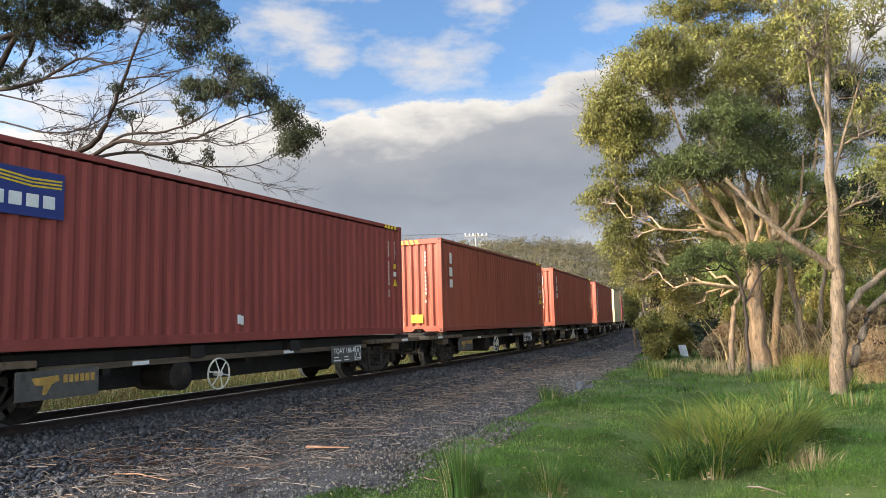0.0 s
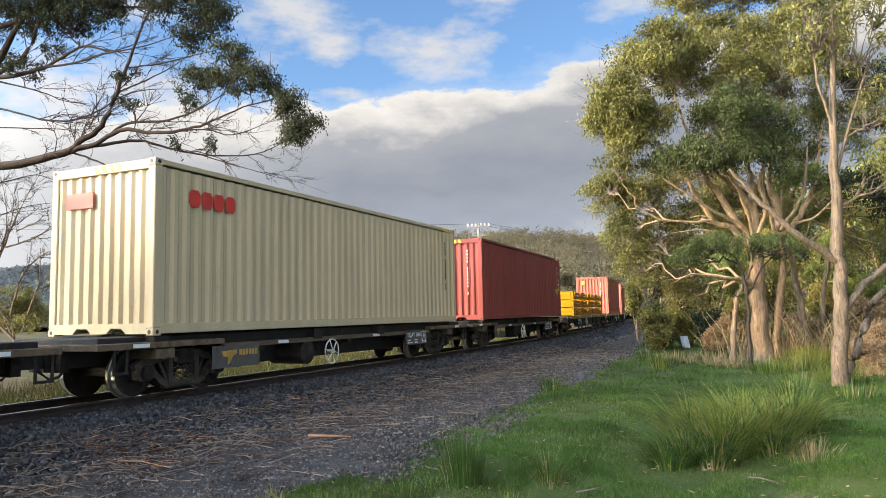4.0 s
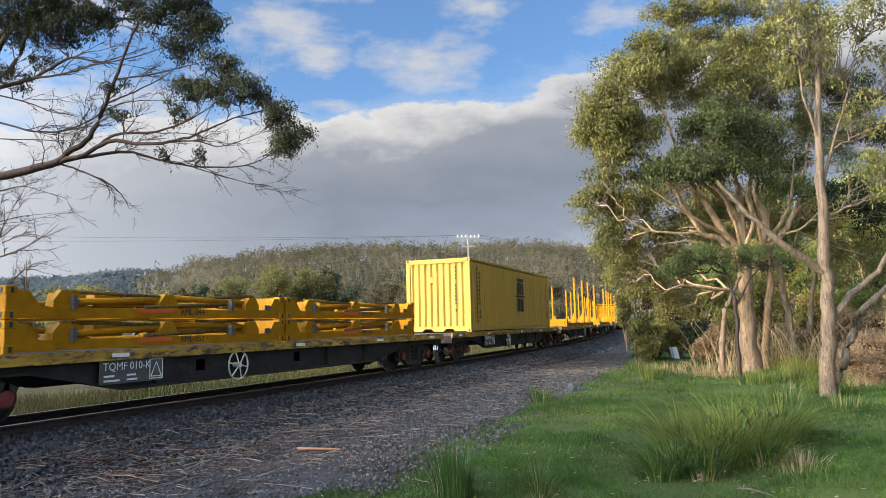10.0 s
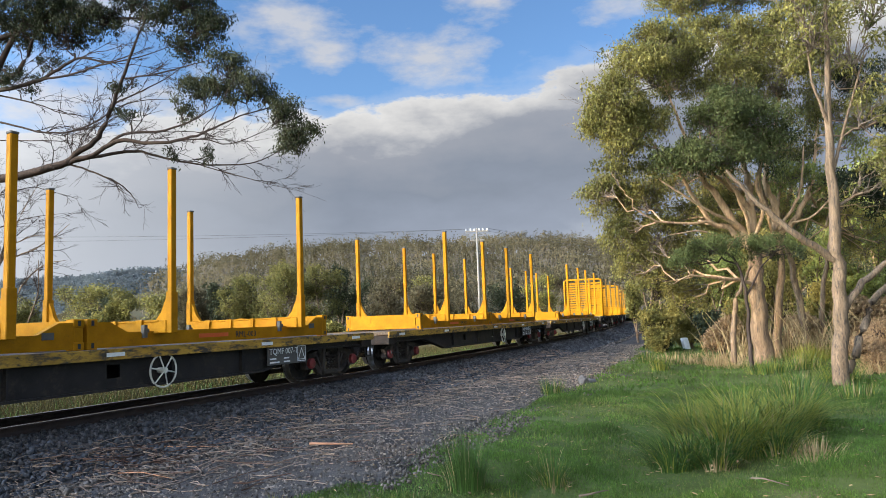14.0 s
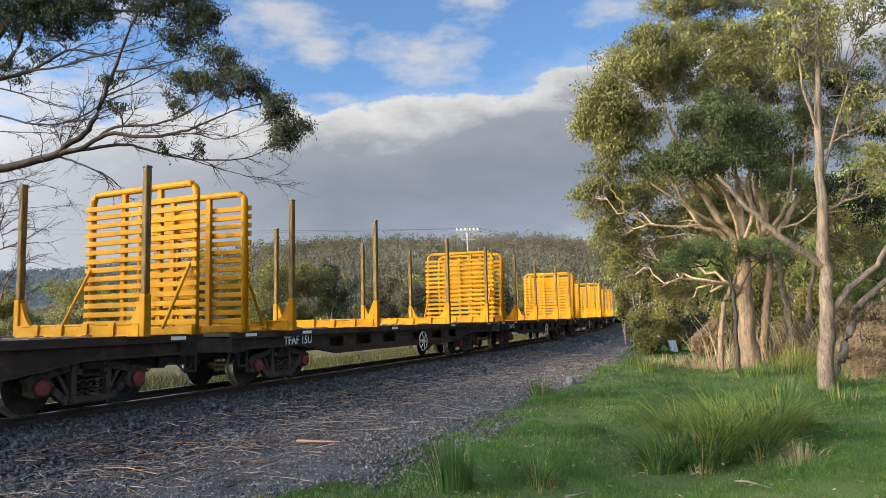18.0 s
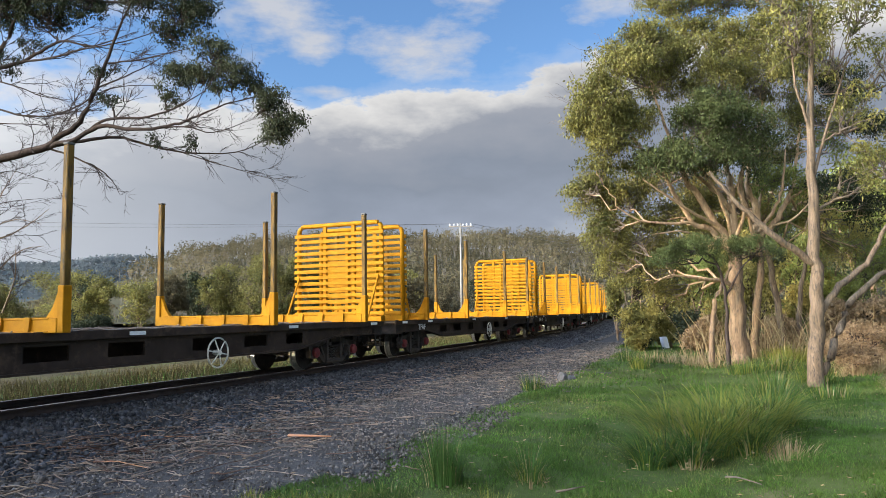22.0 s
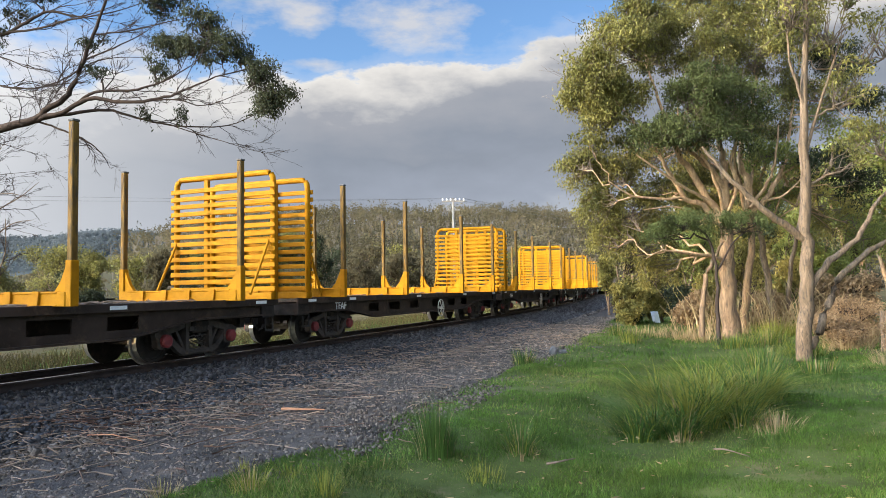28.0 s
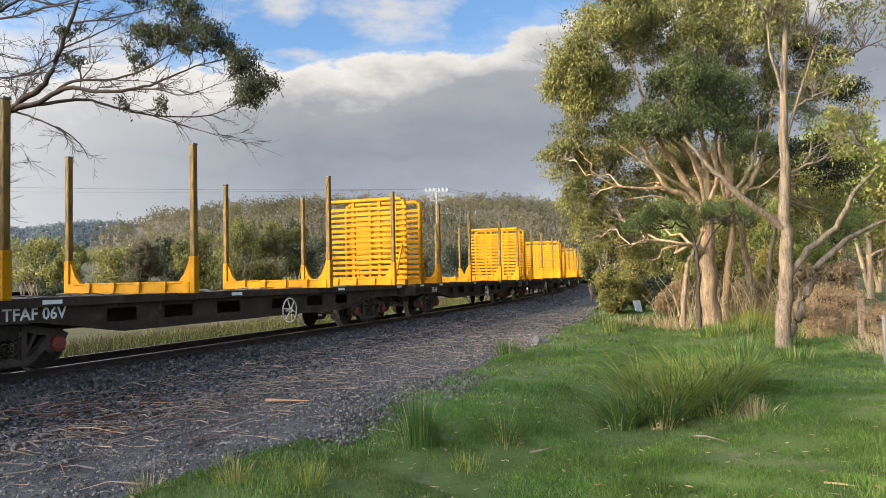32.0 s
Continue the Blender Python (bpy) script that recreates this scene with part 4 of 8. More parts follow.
def belly(bm, x_end, x_mid, z_top, z_end, z_mid, y0, y1, holes=(), hz=(0.62, 0.88)):
    """A fish-bellied side beam from -x_end to x_end with openings cut through."""
    def low(x):
        return float(np.interp(abs(x), (x_mid - 1.6, x_mid, x_end), (z_mid, z_end, z_end)))
    cuts = sorted([-x_end, -x_mid, -(x_mid - 1.6), x_mid - 1.6, x_mid, x_end] + [h + d for h, w in holes for d in (-w / 2, w / 2)])
    for a, b in zip(cuts, cuts[1:]):
        if b - a < 1e-4:
            continue
        mid = (a + b) / 2
        if any(abs(mid - h) < w / 2 for h, w in holes):
            prism(bm, [(a, hz[1]), (b, hz[1]), (b, z_top), (a, z_top)], "y", y0, y1)
            prism(bm, [(a, low(a)), (b, low(b)), (b, hz[0]), (a, hz[0])], "y", y0, y1)
        else:
            prism(bm, [(a, low(a)), (b, low(b)), (b, z_top), (a, z_top)], "y", y0, y1)
    for a, b in zip((-x_end, -x_mid, -(x_mid - 1.6), x_mid - 1.6, x_mid), (-x_mid, -(x_mid - 1.6), x_mid - 1.6, x_mid, x_end)):
        prism(bm, [(a, low(a)), (b, low(b)), (b, low(b) + 0.035), (a, low(a) + 0.035)], "y", y0 - 0.07, y1 + 0.07)
    bmesh.ops.remove_doubles(bm, verts=bm.verts[:], dist=0.0005)


def name_plate(root, x, z, words, y=-1.20):
    p = part("name_plate", boxes((-0.62, 0.62, -0.012, 0.012, -0.19, 0.19), bevel=0.004), M["plate_grey"], root, "weathered grey plate with white lettering", at=(x, y, z))
    x0 = -0.57
    for word in words.split():
        ob = side_text(word, 0.17, M["white_paint"], p, x0, 0.02, -0.016)
        x0 += max(v.co.x for v in ob.data.vertices) + 0.05
    for xa, xb, za in ((-0.55, -0.36, -0.08), (-0.55, -0.26, -0.15), (-0.12, 0.05, -0.08), (-0.12, 0.08, -0.15)):
        part("bar", boxes((xa, xb, -0.016, -0.012, za, za + 0.028)), M["white_paint"], p)
    bm = bmesh.new()
    for a, b in (((0.36, -0.12), (0.58, -0.12)), ((0.58, -0.12), (0.47, 0.11)), ((0.47, 0.11), (0.36, -0.12))):
        bar(bm, [a, b], 0.014, -0.017, -0.012)
    box(bm, 0.33, 0.61, -0.015, -0.012, 0.145, 0.16), box(bm, 0.33, 0.61, -0.015, -0.012, -0.16, -0.145)
    box(bm, 0.33, 0.345, -0.015, -0.012, -0.16, 0.16), box(bm, 0.595, 0.61, -0.015, -0.012, -0.16, 0.16)
    part("symbol", bm, M["white_paint"], p)


def skeletal_wagon(u, words):
    """Open-frame container wagon: a deep middle sill, thin side rails, raised end platforms."""
    root = tagged(new("container_wagon"), "grimy dark skeletal container wagon with white hand wheel", "rail wagon", "wagons of the train")
    part("centre_sill", boxes((-6.9, 6.9, -0.22, 0.22, 0.52, 0.80), bevel=0.01), M["black_steel"], root)
    part("sill_belly", boxes((-4.0, 4.0, -0.42, 0.42, 0.33, 0.78), bevel=0.01), M["black_steel"], root)
    # black plate added to fill the dark gap under the container
    part("top_plate", boxes((-6.9, 6.9, -0.95, 0.95, 0.80, 0.985), bevel=0.01), M["black_steel"], root)
    for y in (-1, 1):
        bm = bmesh.new()
        bar(bm, [(-4.3, 0.76), (4.3, 0.76)], 0.09, y * 1.08 - 0.04, y * 1.08 + 0.04)
        part("side_rail", bm, M["deck_timber"], root, "rusty brown side rail")
    for x in (-5.75, 5.75):
        part("end_platform", boxes((x - 1.35, x + 1.35, -1.19, 1.19, 0.80, 0.90), (x - 0.2, x + 0.2, -1.15, 1.15, 0.62, 0.80), bevel=0.01), M["platform_rust"], root, "rusty tan end platform")
    for x in (-5.85, -1.4, 1.4, 5.85):
        part("container_support", boxes((x - 0.16, x + 0.16, -1.16, 1.16, 0.78, 0.995), bevel=0.008), M["black_steel"], root)
    for x in (-3.2, 0.0, 3.2):
        part("outrigger", boxes((x - 0.07, x + 0.07, -1.08, 1.08, 0.62, 0.74)), M["black_steel"], root)
    running_gear(root, (-5.1, 5.1), 7.0, False)
    brake_wheel(root, (-0.9, -1.18, 0.47))
    panel = part("side_panel", boxes((-0.64, 0.64, -0.012, 0.012, -0.2, 0.2), bevel=0.004), M["plate_grey"], root, "faded grey panel with ochre emblem", at=(-4.05, -1.16, 0.56))
    bm = bmesh.new()
    prism(bm, [(-0.42, 0.10), (-0.02, 0.12), (0.0, 0.05), (-0.12, 0.0), (-0.20, -0.13), (-0.26, -0.13), (-0.24, 0.0), (-0.36, 0.0)], "y", -0.017, -0.012)
    for k in range(6):
        box(bm, 0.06 + k * 0.088, 0.125 + k * 0.088, -0.016, -0.012, 0.01, 0.12)
    part("emblem", bm, material("ochre_ink", (0.42, 0.25, 0.06), 0.7, var=0.3, scale=8, bump=0.05), panel)
    name_plate(root, 3.3, 0.62, words)
    bm = bmesh.new()
    lathe(bm, [(-0.50, 0.06), (-0.49, 0.17), (-0.44, 0.255), (0.44, 0.255), (0.49, 0.17), (0.50, 0.06)], sides=18, centre=(0, 0, 0))
    part("air_tank", bm, M["grime"], root, at=pose(-1.72, -0.66, 0.50, 0, 0, 0), smooth=False)
    for x in (-2.6, 1.2, 6.2, -6.3):
        part("reflector", PARTS["marker"], None, root, "white reflector strip", at=(x, -1.20 if abs(x) > 4.4 else -1.13, 0.85 if abs(x) > 4.4 else 0.76))
    TRAIN.append((root, u, 5.1, 0.0, 0.0))
    return root


def flat_wagon(u, words, flip):
    """Long timber-decked flat wagon with deep fish-bellied sides."""
    root = tagged(new("flat_wagon"), "long dark flat wagon with worn yellow deck edge", "rail wagon", "wagons of the train")
    k = -1 if flip else 1
    part("deck", boxes((-8.0, 8.0, -1.17, 1.17, 0.90, 0.985)), M["deck_timber"], root, "weathered timber deck")
    for y in (-1, 1):
        part("deck_edge", boxes((-8.02, 8.02, y * 1.20 - 0.028, y * 1.20 + 0.028, 0.83, 0.995), bevel=0.006), M["edge_yellow"], root, "scuffed yellow painted edge")
        bm = bmesh.new()
        belly(bm, 7.9, 5.6, 0.90, 0.70, 0.36, y * 1.05 - 0.015, y * 1.05 + 0.015, ((-2.3, 0.24), (0.6, 0.24)), (0.55, 0.75))
        part("side_beam", bm, M["black_steel"], root)
        for x in (-3.4, -1.1, 1.7, 3.4):
            part("stiffener", boxes((x - 0.015, x + 0.015, y * 1.05 - 0.09, y * 1.05 + 0.09, 0.42, 0.86)), M["black_steel"], root)
    part("centre_sill", boxes((-7.9, 7.9, -0.3, 0.3, 0.5, 0.88)), M["black_steel"], root)
    for x in (-7.75, 7.75):
        part("headstock", boxes((x - 0.22, x + 0.22, -1.18, 1.18, 0.66, 0.90), bevel=0.01), M["grime"], root)
    running_gear(root, (-6.65, 6.65), 8.0, True)
    brake_wheel(root, (k * 1.45, -1.20, 0.60))
    name_plate(root, k * 4.7 if not flip else -3.9, 0.66, words, -1.16)
    for x in (-7.3, -4.2, 0.5, 4.0, 7.2):
        part("reflector", PARTS["marker"], None, root, "white reflector strip", at=(x, -1.236, 0.91))
    TRAIN.append((root, u, 6.65, 0.0, 0.0))
    return root


def stake_pair(parent, x, z, top, worn, y_half=1.50):
    """A cross bolster with gusseted ends and two tall stakes."""
    bm = boxes((-0.085, 0.085, -1.46, 1.46, 0.0, 0.21), (-0.10, 0.10, -1.30, 1.30, 0.0, 0.03), (-0.10, 0.10, -1.30, 1.30, 0.18, 0.215), bevel=0.012)
    for y in (-1, 1):
        prism(bm, [(y * 1.46, 0.19), (y * 1.46, 0.60), (y * 1.42, 0.60), (y * 1.30, 0.34), (y * 1.16, 0.19)], "x", -0.035, 0.035)
    for y in (-0.9, -0.3, 0.3, 0.9):
        prism(bm, [(y - 0.05, 0.02), (y + 0.05, 0.02), (y + 0.07, 0.22), (y - 0.07, 0.22)], "x", -0.125, 0.125)
    bolster = part("bolster", bm, M["yellow"], parent, "yellow steel cross bolster", at=(x, 0, z))
    for y in (-1, 1):
        s = part("stake", boxes((-0.055, 0.055, -0.05, 0.05, 0.05, top - z), bevel=0.012), worn, bolster, "tall worn yellow stake" if worn is M["worn_stake"] else "", at=(0, y * y_half, 0))
        part("socket", boxes((-0.07, 0.07, -0.062, 0.062, 0.0, 0.66), bevel=0.01), M["yellow"], bolster, at=(0, y * y_half, 0))
        part("stake_cap", boxes((-0.06, 0.06, -0.055, 0.055, top - z, top - z + 0.035), bevel=0.008), M["plate_grey"], bolster, at=(0, y * y_half, 0))


def bulkhead_mesh():
    bm = bmesh.new()
    pts = []
    for sx in (-1, 1):
        arc = [(sx * (1.14 + 0.16 * math.sin(a)), 2.48 + 0.16 * math.cos(a)) for a in np.linspace(math.pi / 2, 0, 5)]
        pts.append([(sx * 1.30, 0.0)] + arc)
    line = [(0, a, b) for a, b in pts[0]] + [(0, a, b) for a, b in pts[1][::-1]]
    rings = [(x, y, z) for x, y, z in line]
    tube(bm, rings, 0.062, 8)
    return to_mesh(bm, "bulkhead", M["yellow"], True)


def make_stake_wagon():
    """Flat wagon with a slatted bulkhead at each end and four pairs of stakes."""
    root = tagged(new("log_wagon"), "black flat wagon with yellow slatted bulkheads and worn stakes", "rail wagon", "wagons of the train")
    part("deck", boxes((-7.45, 7.45, -1.17, 1.17, 1.00, 1.07)), M["deck_timber"], root, "littered timber deck")
    tagged(part("bark_litter", litter_mesh(), None, root, "shreds of bark left on the deck", at=(0, 0, 1.072)), kind="stuff")
    for y in (-1, 1):
        part("deck_edge", boxes((-7.47, 7.47, y * 1.20 - 0.025, y * 1.20 + 0.025, 0.95, 1.085), bevel=0.006), M["side_brown"], root)
        bm = bmesh.new()
        belly(bm, 7.3, 5.2, 0.97, 0.74, 0.50, y * 1.10 - 0.015, y * 1.10 + 0.015, ((-3.6, 0.62), (-2.3, 0.72), (-0.9, 0.72), (0.9, 0.72), (2.3, 0.72), (3.6, 0.62)), (0.66, 0.88))
        part("side_beam", bm, M["side_brown"], root)
    part("centre_sill", boxes((-7.3, 7.3, -0.28, 0.28, 0.55, 0.98)), M["side_brown"], root)
    for x in (-7.2, 7.2):
        part("headstock", boxes((x - 0.2, x + 0.2, -1.18, 1.18, 0.70, 0.98), bevel=0.01), M["grime"], root)
    running_gear(root, (-5.5, 5.5), 7.4, True)
    brake_wheel(root, (1.1, -1.20, 0.60))
    for x in (-5.95, -2.35, 2.35, 5.95):
        stake_pair(root, x, 1.07, 3.72, M["worn_stake"])
    slat = to_mesh(boxes((-0.022, 0.022, -1.40, 1.40, -0.048, 0.048), bevel=0.008), "slat", M["yellow"])
    post = to_mesh(boxes((-0.04, 0.04, -0.055, 0.055, 0.0, 2.60), bevel=0.01), "post", M["yellow"])
    frame_me = bulkhead_mesh()
    bm = bmesh.new()
    tube(bm, [(0, 0, 1.25), (0.62, 0.02, 0.12)], 0.032, 6)
    brace = to_mesh(bm, "brace", M["yellow"])
    foot = to_mesh(boxes((-0.12, 0.12, -1.34, 1.34, 0.0, 0.14), bevel=0.012), "foot", M["yellow"])
    for x, turn in ((-7.2, 0), (7.2, 180)):
        b = part("bulkhead", frame_me, None, root, "yellow slatted end bulkhead", at=pose(x, 0, 1.07, 0, 0, turn))
        part("foot", foot, None, b)
        for y in (-0.45, 0.45):
            part("post", post, None, b, at=(0, y, 0))
        for k in range(14):
            part("slat", slat, None, b, at=(0.065, 0, 0.22 + k * 0.165))
        for y in (-1.24, 1.24):
            part("brace", brace, None, b, at=(0.06, y, 0))
    for x in (-6.9, -5.0, -0.8, 3.4, 6.9):
        part("reflector", PARTS["marker"], None, root, "white reflector strip", at=(x, -1.23, 1.02))
    return root


def litter_mesh():
    g = np.random.default_rng(77)
    w = Wood()
    for _ in range(150):
        x, y, a, L = g.uniform(-7.2, 7.2), g.uniform(-1.1, 1.1), g.uniform(-0.9, 0.9), g.uniform(0.1, 0.5)
        p = np.array([x, y, g.uniform(0.0, 0.03)])
        d = np.array([math.cos(a), math.sin(a), 0]) * L
        q = np.stack([p - d / 2, p + [0, 0, 0.01], p + d / 2])
        q[:, 1] = np.clip(q[:, 1], -1.14, 1.14)
        q[:, 0] = np.clip(q[:, 0], -7.4, 7.4)
        w.add(q, np.full(3, g.uniform(0.006, 0.016)), 4)
    return w.mesh("bark_litter", M["grey_stick"])


# containers -----------------------------------------------------------------
LEN, WID = 12.192, 2.438


def corrugated(length, height, depth, pitch, flat=0.07):
    """A pressed wall in x and z: ridges of flat crests, in the plane y = 0 with troughs behind it."""
    bm = bmesh.new()
    n = int(round(length / pitch))
    p = length / n
    xs = []
    for i in range(n):
        x = -length / 2 + i * p
        xs += [(x, 0), (x + p * 0.28, 0), (x + p * 0.5, depth), (x + p * 0.78, depth)]
    xs.append((length / 2, 0))
    lo = [bm.verts.new((x, y, 0)) for x, y in xs]
    hi = [bm.verts.new((x, y, height)) for x, y in xs]
    for i in range(len(xs) - 1):
        bm.faces.new((lo[i], lo[i + 1], hi[i + 1], hi[i]))
    return bm


BOX_MESH = {}


def container(u, mat, height, label, decorate):
    root = tagged(new("shipping_container"), label, "shipping container", "containers on the train")
    h = height
    key = (mat.name, h)
    if key not in BOX_MESH:
        d = {}
        d["side"] = to_mesh(corrugated(LEN - 0.32, h - 0.28, 0.036, 0.278), "side_wall", mat)
        d["end"] = to_mesh(corrugated(WID - 0.32, h - 0.30, 0.045, 0.235), "end_wall", mat)
        d["roof"] = to_mesh(boxes((-LEN / 2 + 0.1, LEN / 2 - 0.1, -WID / 2 + 0.08, WID / 2 - 0.08, h - 0.04, h - 0.015)), "roof", mat)
        d["floor"] = to_mesh(boxes((-LEN / 2 + 0.1, LEN / 2 - 0.1, -WID / 2 + 0.08, WID / 2 - 0.08, 0.10, 0.15)), "floor", M["black_steel"])
        d["top"] = to_mesh(boxes((-LEN / 2 + 0.15, LEN / 2 - 0.15, -0.03, 0.03, h - 0.10, h - 0.012), bevel=0.008), "top_rail", mat)
        d["bottom"] = to_mesh(boxes((-LEN / 2 + 0.15, LEN / 2 - 0.15, -0.03, 0.03, 0.03, 0.19), bevel=0.008), "bottom_rail", mat)
        d["head"] = to_mesh(boxes((-0.05, 0.05, -WID / 2 + 0.14, WID / 2 - 0.14, h - 0.17, h - 0.012), bevel=0.008), "header", mat)
        bm = bmesh.new()
        prism(bm, [(-1.08, 0.03), (-0.62, 0.03), (-0.52, 0.12), (-0.28, 0.12), (-0.18, 0.03), (0.18, 0.03), (0.28, 0.12), (0.52, 0.12), (0.62, 0.03), (1.08, 0.03), (1.08, 0.20), (-1.08, 0.20)], "x", -0.05, 0.05)
        d["sill"] = to_mesh(bm, "sill", mat)
        d["post"] = to_mesh(boxes((-0.08, 0.08, -0.08, 0.08, 0.118, h - 0.118), bevel=0.014), "corner_post", mat)
        bm = boxes((-0.089, 0.089, -0.081, 0.081, -0.059, 0.059), bevel=0.01)
        d["cast"] = to_mesh(bm, "corner_casting", mat)
        # a flat dark disc stands in for the shade inside the hole
        bm = bmesh.new()
        bmesh.ops.create_cone(bm, cap_ends=True, segments=12, radius1=0.034, radius2=0.034, depth=0.006)
        d["hole"] = to_mesh(bm, "casting_hole", M["dark_ink"])
        BOX_MESH[key] = d
    d = BOX_MESH[key]
    for sgn in (-1, 1):
        rot = 0 if sgn < 0 else 180
        part("side_wall", d["side"], None, root, at=pose(0, sgn * (WID / 2 - 0.012), 0.15, 0, 0, rot))
        part("top_rail", d["top"], None, root, at=(0, sgn * (WID / 2 - 0.03), 0))
        part("bottom_rail", d["bottom"], None, root, at=(0, sgn * (WID / 2 - 0.03), 0))
        part("end_wall", d["end"], None, root, at=pose(sgn * (LEN / 2 - 0.03), 0, 0.17, 0, 0, -90 if sgn < 0 else 90))
        part("header", d["head"], None, root, at=(sgn * (LEN / 2 - 0.05), 0, 0))
        part("sill", d["sill"], None, root, at=(sgn * (LEN / 2 - 0.05), 0, 0))
        for s2 in (-1, 1):
            part("corner_post", d["post"], None, root, at=(sgn * (LEN / 2 - 0.08), s2 * (WID / 2 - 0.08), 0))
            for z in (0.059, h - 0.059):
                c = part("corner_casting", d["cast"], None, root, at=(sgn * (LEN / 2 - 0.086), s2 * (WID / 2 - 0.078), z))
                part("casting_hole", d["hole"], None, c, at=pose(0, s2 * 0.081, 0, 90, 0, 0))
                part("casting_hole", d["hole"], None, c, at=pose(sgn * 0.089, 0, 0, 0, 90, 0))
    part("roof", d["roof"], None, root)
    part("floor", d["floor"], None, root)
    decorate(root, h)
    TRAIN.append((root, u, 5.1 if u < 88 else 6.65, 0.0, 1.0))
    return root


SIDE_Y = -WID / 2 - 0.002
END_X = -LEN / 2 + 0.022


def decal(parent, name, x0, x1, z0, z1, mat, y=None, label=""):
    y = SIDE_Y if y is None else y
    return part(name, boxes((x0, x1, y - 0.006, y + 0.012, z0, z1)), mat, parent, label)


def end_decal(parent, name, y0, y1, z0, z1, mat):
    return part(name, boxes((END_X - 0.02, END_X + 0.005, y0, y1, z0, z1)), mat, parent)


MARKS = {}


def bars_down(parent, x, z, n, size, mat, end=False, y=0.0):
    """A column of marks, for serial letters that cannot be made out."""
    key = (size, mat.name, end)
    if key not in MARKS:
        MARKS[key] = to_mesh(boxes((-0.005, 0.005, -size * 0.22, size * 0.22, -size * 0.85, 0)) if end else boxes((-size * 0.32, size * 0.32, -0.004, 0.004, -size, 0)), "serial_mark", mat)
    for i in range(n):
        if i not in (4, 11):
            part("serial_mark", MARKS[key], None, parent, at=(END_X - 0.009, y, z - i * size * 1.25) if end else (x, SIDE_Y - 0.001, z - i * size * 1.25))


def hazard(parent, h):
    """Yellow and black height warning at the top corners."""
    bm = bmesh.new()
    for k in range(4):
        x = LEN / 2 - 0.95 + k * 0.17
        prism(bm, [(x, h - 0.12), (x + 0.09, h - 0.12), (x + 0.15, h - 0.02), (x + 0.06, h - 0.02)], "y", SIDE_Y - 0.012, SIDE_Y - 0.002)
    part("height_warning", bm, M["sign_yellow"], parent)
    bm = bmesh.new()
    for k in range(4):
        y = WID / 2 - 0.75 - k * 0.17
        prism(bm, [(-y, h - 0.15), (-y + 0.09, h - 0.15), (-y + 0.15, h - 0.03), (-y + 0.06, h - 0.03)], "x", -LEN / 2 - 0.008, -LEN / 2 + 0.01)
    part("height_warning", bm, M["sign_yellow"], parent)


def triangle(parent, x, z, size, end=False, y=0.0):
    bm = bmesh.new()
    if end:
        prism(bm, [(y - size / 2, z), (y + size / 2, z), (y, z + size)], "x", END_X - 0.016, END_X)
    else:
        prism(bm, [(x - size / 2, z), (x + size / 2, z), (x, z + size)], "y", SIDE_Y - 0.008, SIDE_Y)
    part("warning_triangle", bm, M["sign_yellow"], parent)


def far_marks(root, h, mat, code="45G1"):
    """The usual marks at the far end of the side and on the near end."""
    bars_down(root, LEN / 2 - 0.75, h - 0.45, 14, 0.085, M["faded_white"] if mat is M["white_paint"] else mat)
    upright_text(code, 0.13, mat, root, LEN / 2 - 0.42, h - 0.52, SIDE_Y - 0.004)
    triangle(root, LEN / 2 - 0.42, h - 1.62, 0.2)
    decal(root, "notice", LEN / 2 - 0.47, LEN / 2 - 0.37, h - 1.16, h - 1.03, M["sign_yellow"])
    decal(root, "notice", LEN / 2 - 0.48, LEN / 2 - 0.36, h - 1.36, h - 1.24, mat)
    bars_down(root, 0, h - 0.40, 13, 0.10, M["faded_white"] if mat is M["white_paint"] else mat, True, -WID / 2 + 0.55)


def deco_blue_sign(root, h):
    sign = decal(root, "sign", -5.8, -4.1, h - 1.05, h - 0.40, M["navy_ink"], label="dark blue rectangle with pale block marks")
    bm = bmesh.new()
    for k in range(3):
        bar(bm, [(-5.7, h - 0.52 - k * 0.05), (-5.1, h - 0.48 - k * 0.05), (-4.6, h - 0.53 - k * 0.05), (-4.15, h - 0.51 - k * 0.05)], 0.025, SIDE_Y - 0.012, SIDE_Y - 0.006)
    part("wave", bm, M["sign_yellow"], sign)
    for k in range(6):
        part("mark", boxes((-5.65 + k * 0.245, -5.47 + k * 0.245, SIDE_Y - 0.012, SIDE_Y - 0.006, h - 0.92, h - 0.74), bevel=0.004), M["white_paint"], sign)
    decal(root, "paper", -0.45, -0.38, 0.35, 0.52, M["white_paint"])
    decal(root, "paper", -0.36, -0.30, 0.33, 0.5, M["white_paint"])
    far_marks(root, h, M["white_paint"])
    hazard(root, h)


def block_column(x, z_top, shapes, mat, root, label):
    """A brand's letters stand as plain upright blocks, one below another."""
    for dx, dz, w, hh in shapes:
        part("side_mark", boxes((x + dx, x + dx + w, SIDE_Y - 0.008, SIDE_Y - 0.001, z_top - dz - hh, z_top - dz)), mat, root, label)


TALL = [(0.04, 0.0, 0.16, 0.34), (0.0, 0.46, 0.23, 0.28), (0.0, 0.84, 0.23, 0.25)]


def deco_tex(root, h):
    block_column(-LEN / 2 + 0.62, h - 0.42, TALL, M["white_paint"], root, "white block mark")
    far_marks(root, h, M["white_paint"])
    hazard(root, h)
    end_decal(root, "notice", -0.55, -0.15, 0.30, 0.55, M["sign_yellow"])
    decal(root, "notice", LEN / 2 - 0.60, LEN / 2 - 0.30, h - 1.86, h - 1.70, M["sign_yellow"])


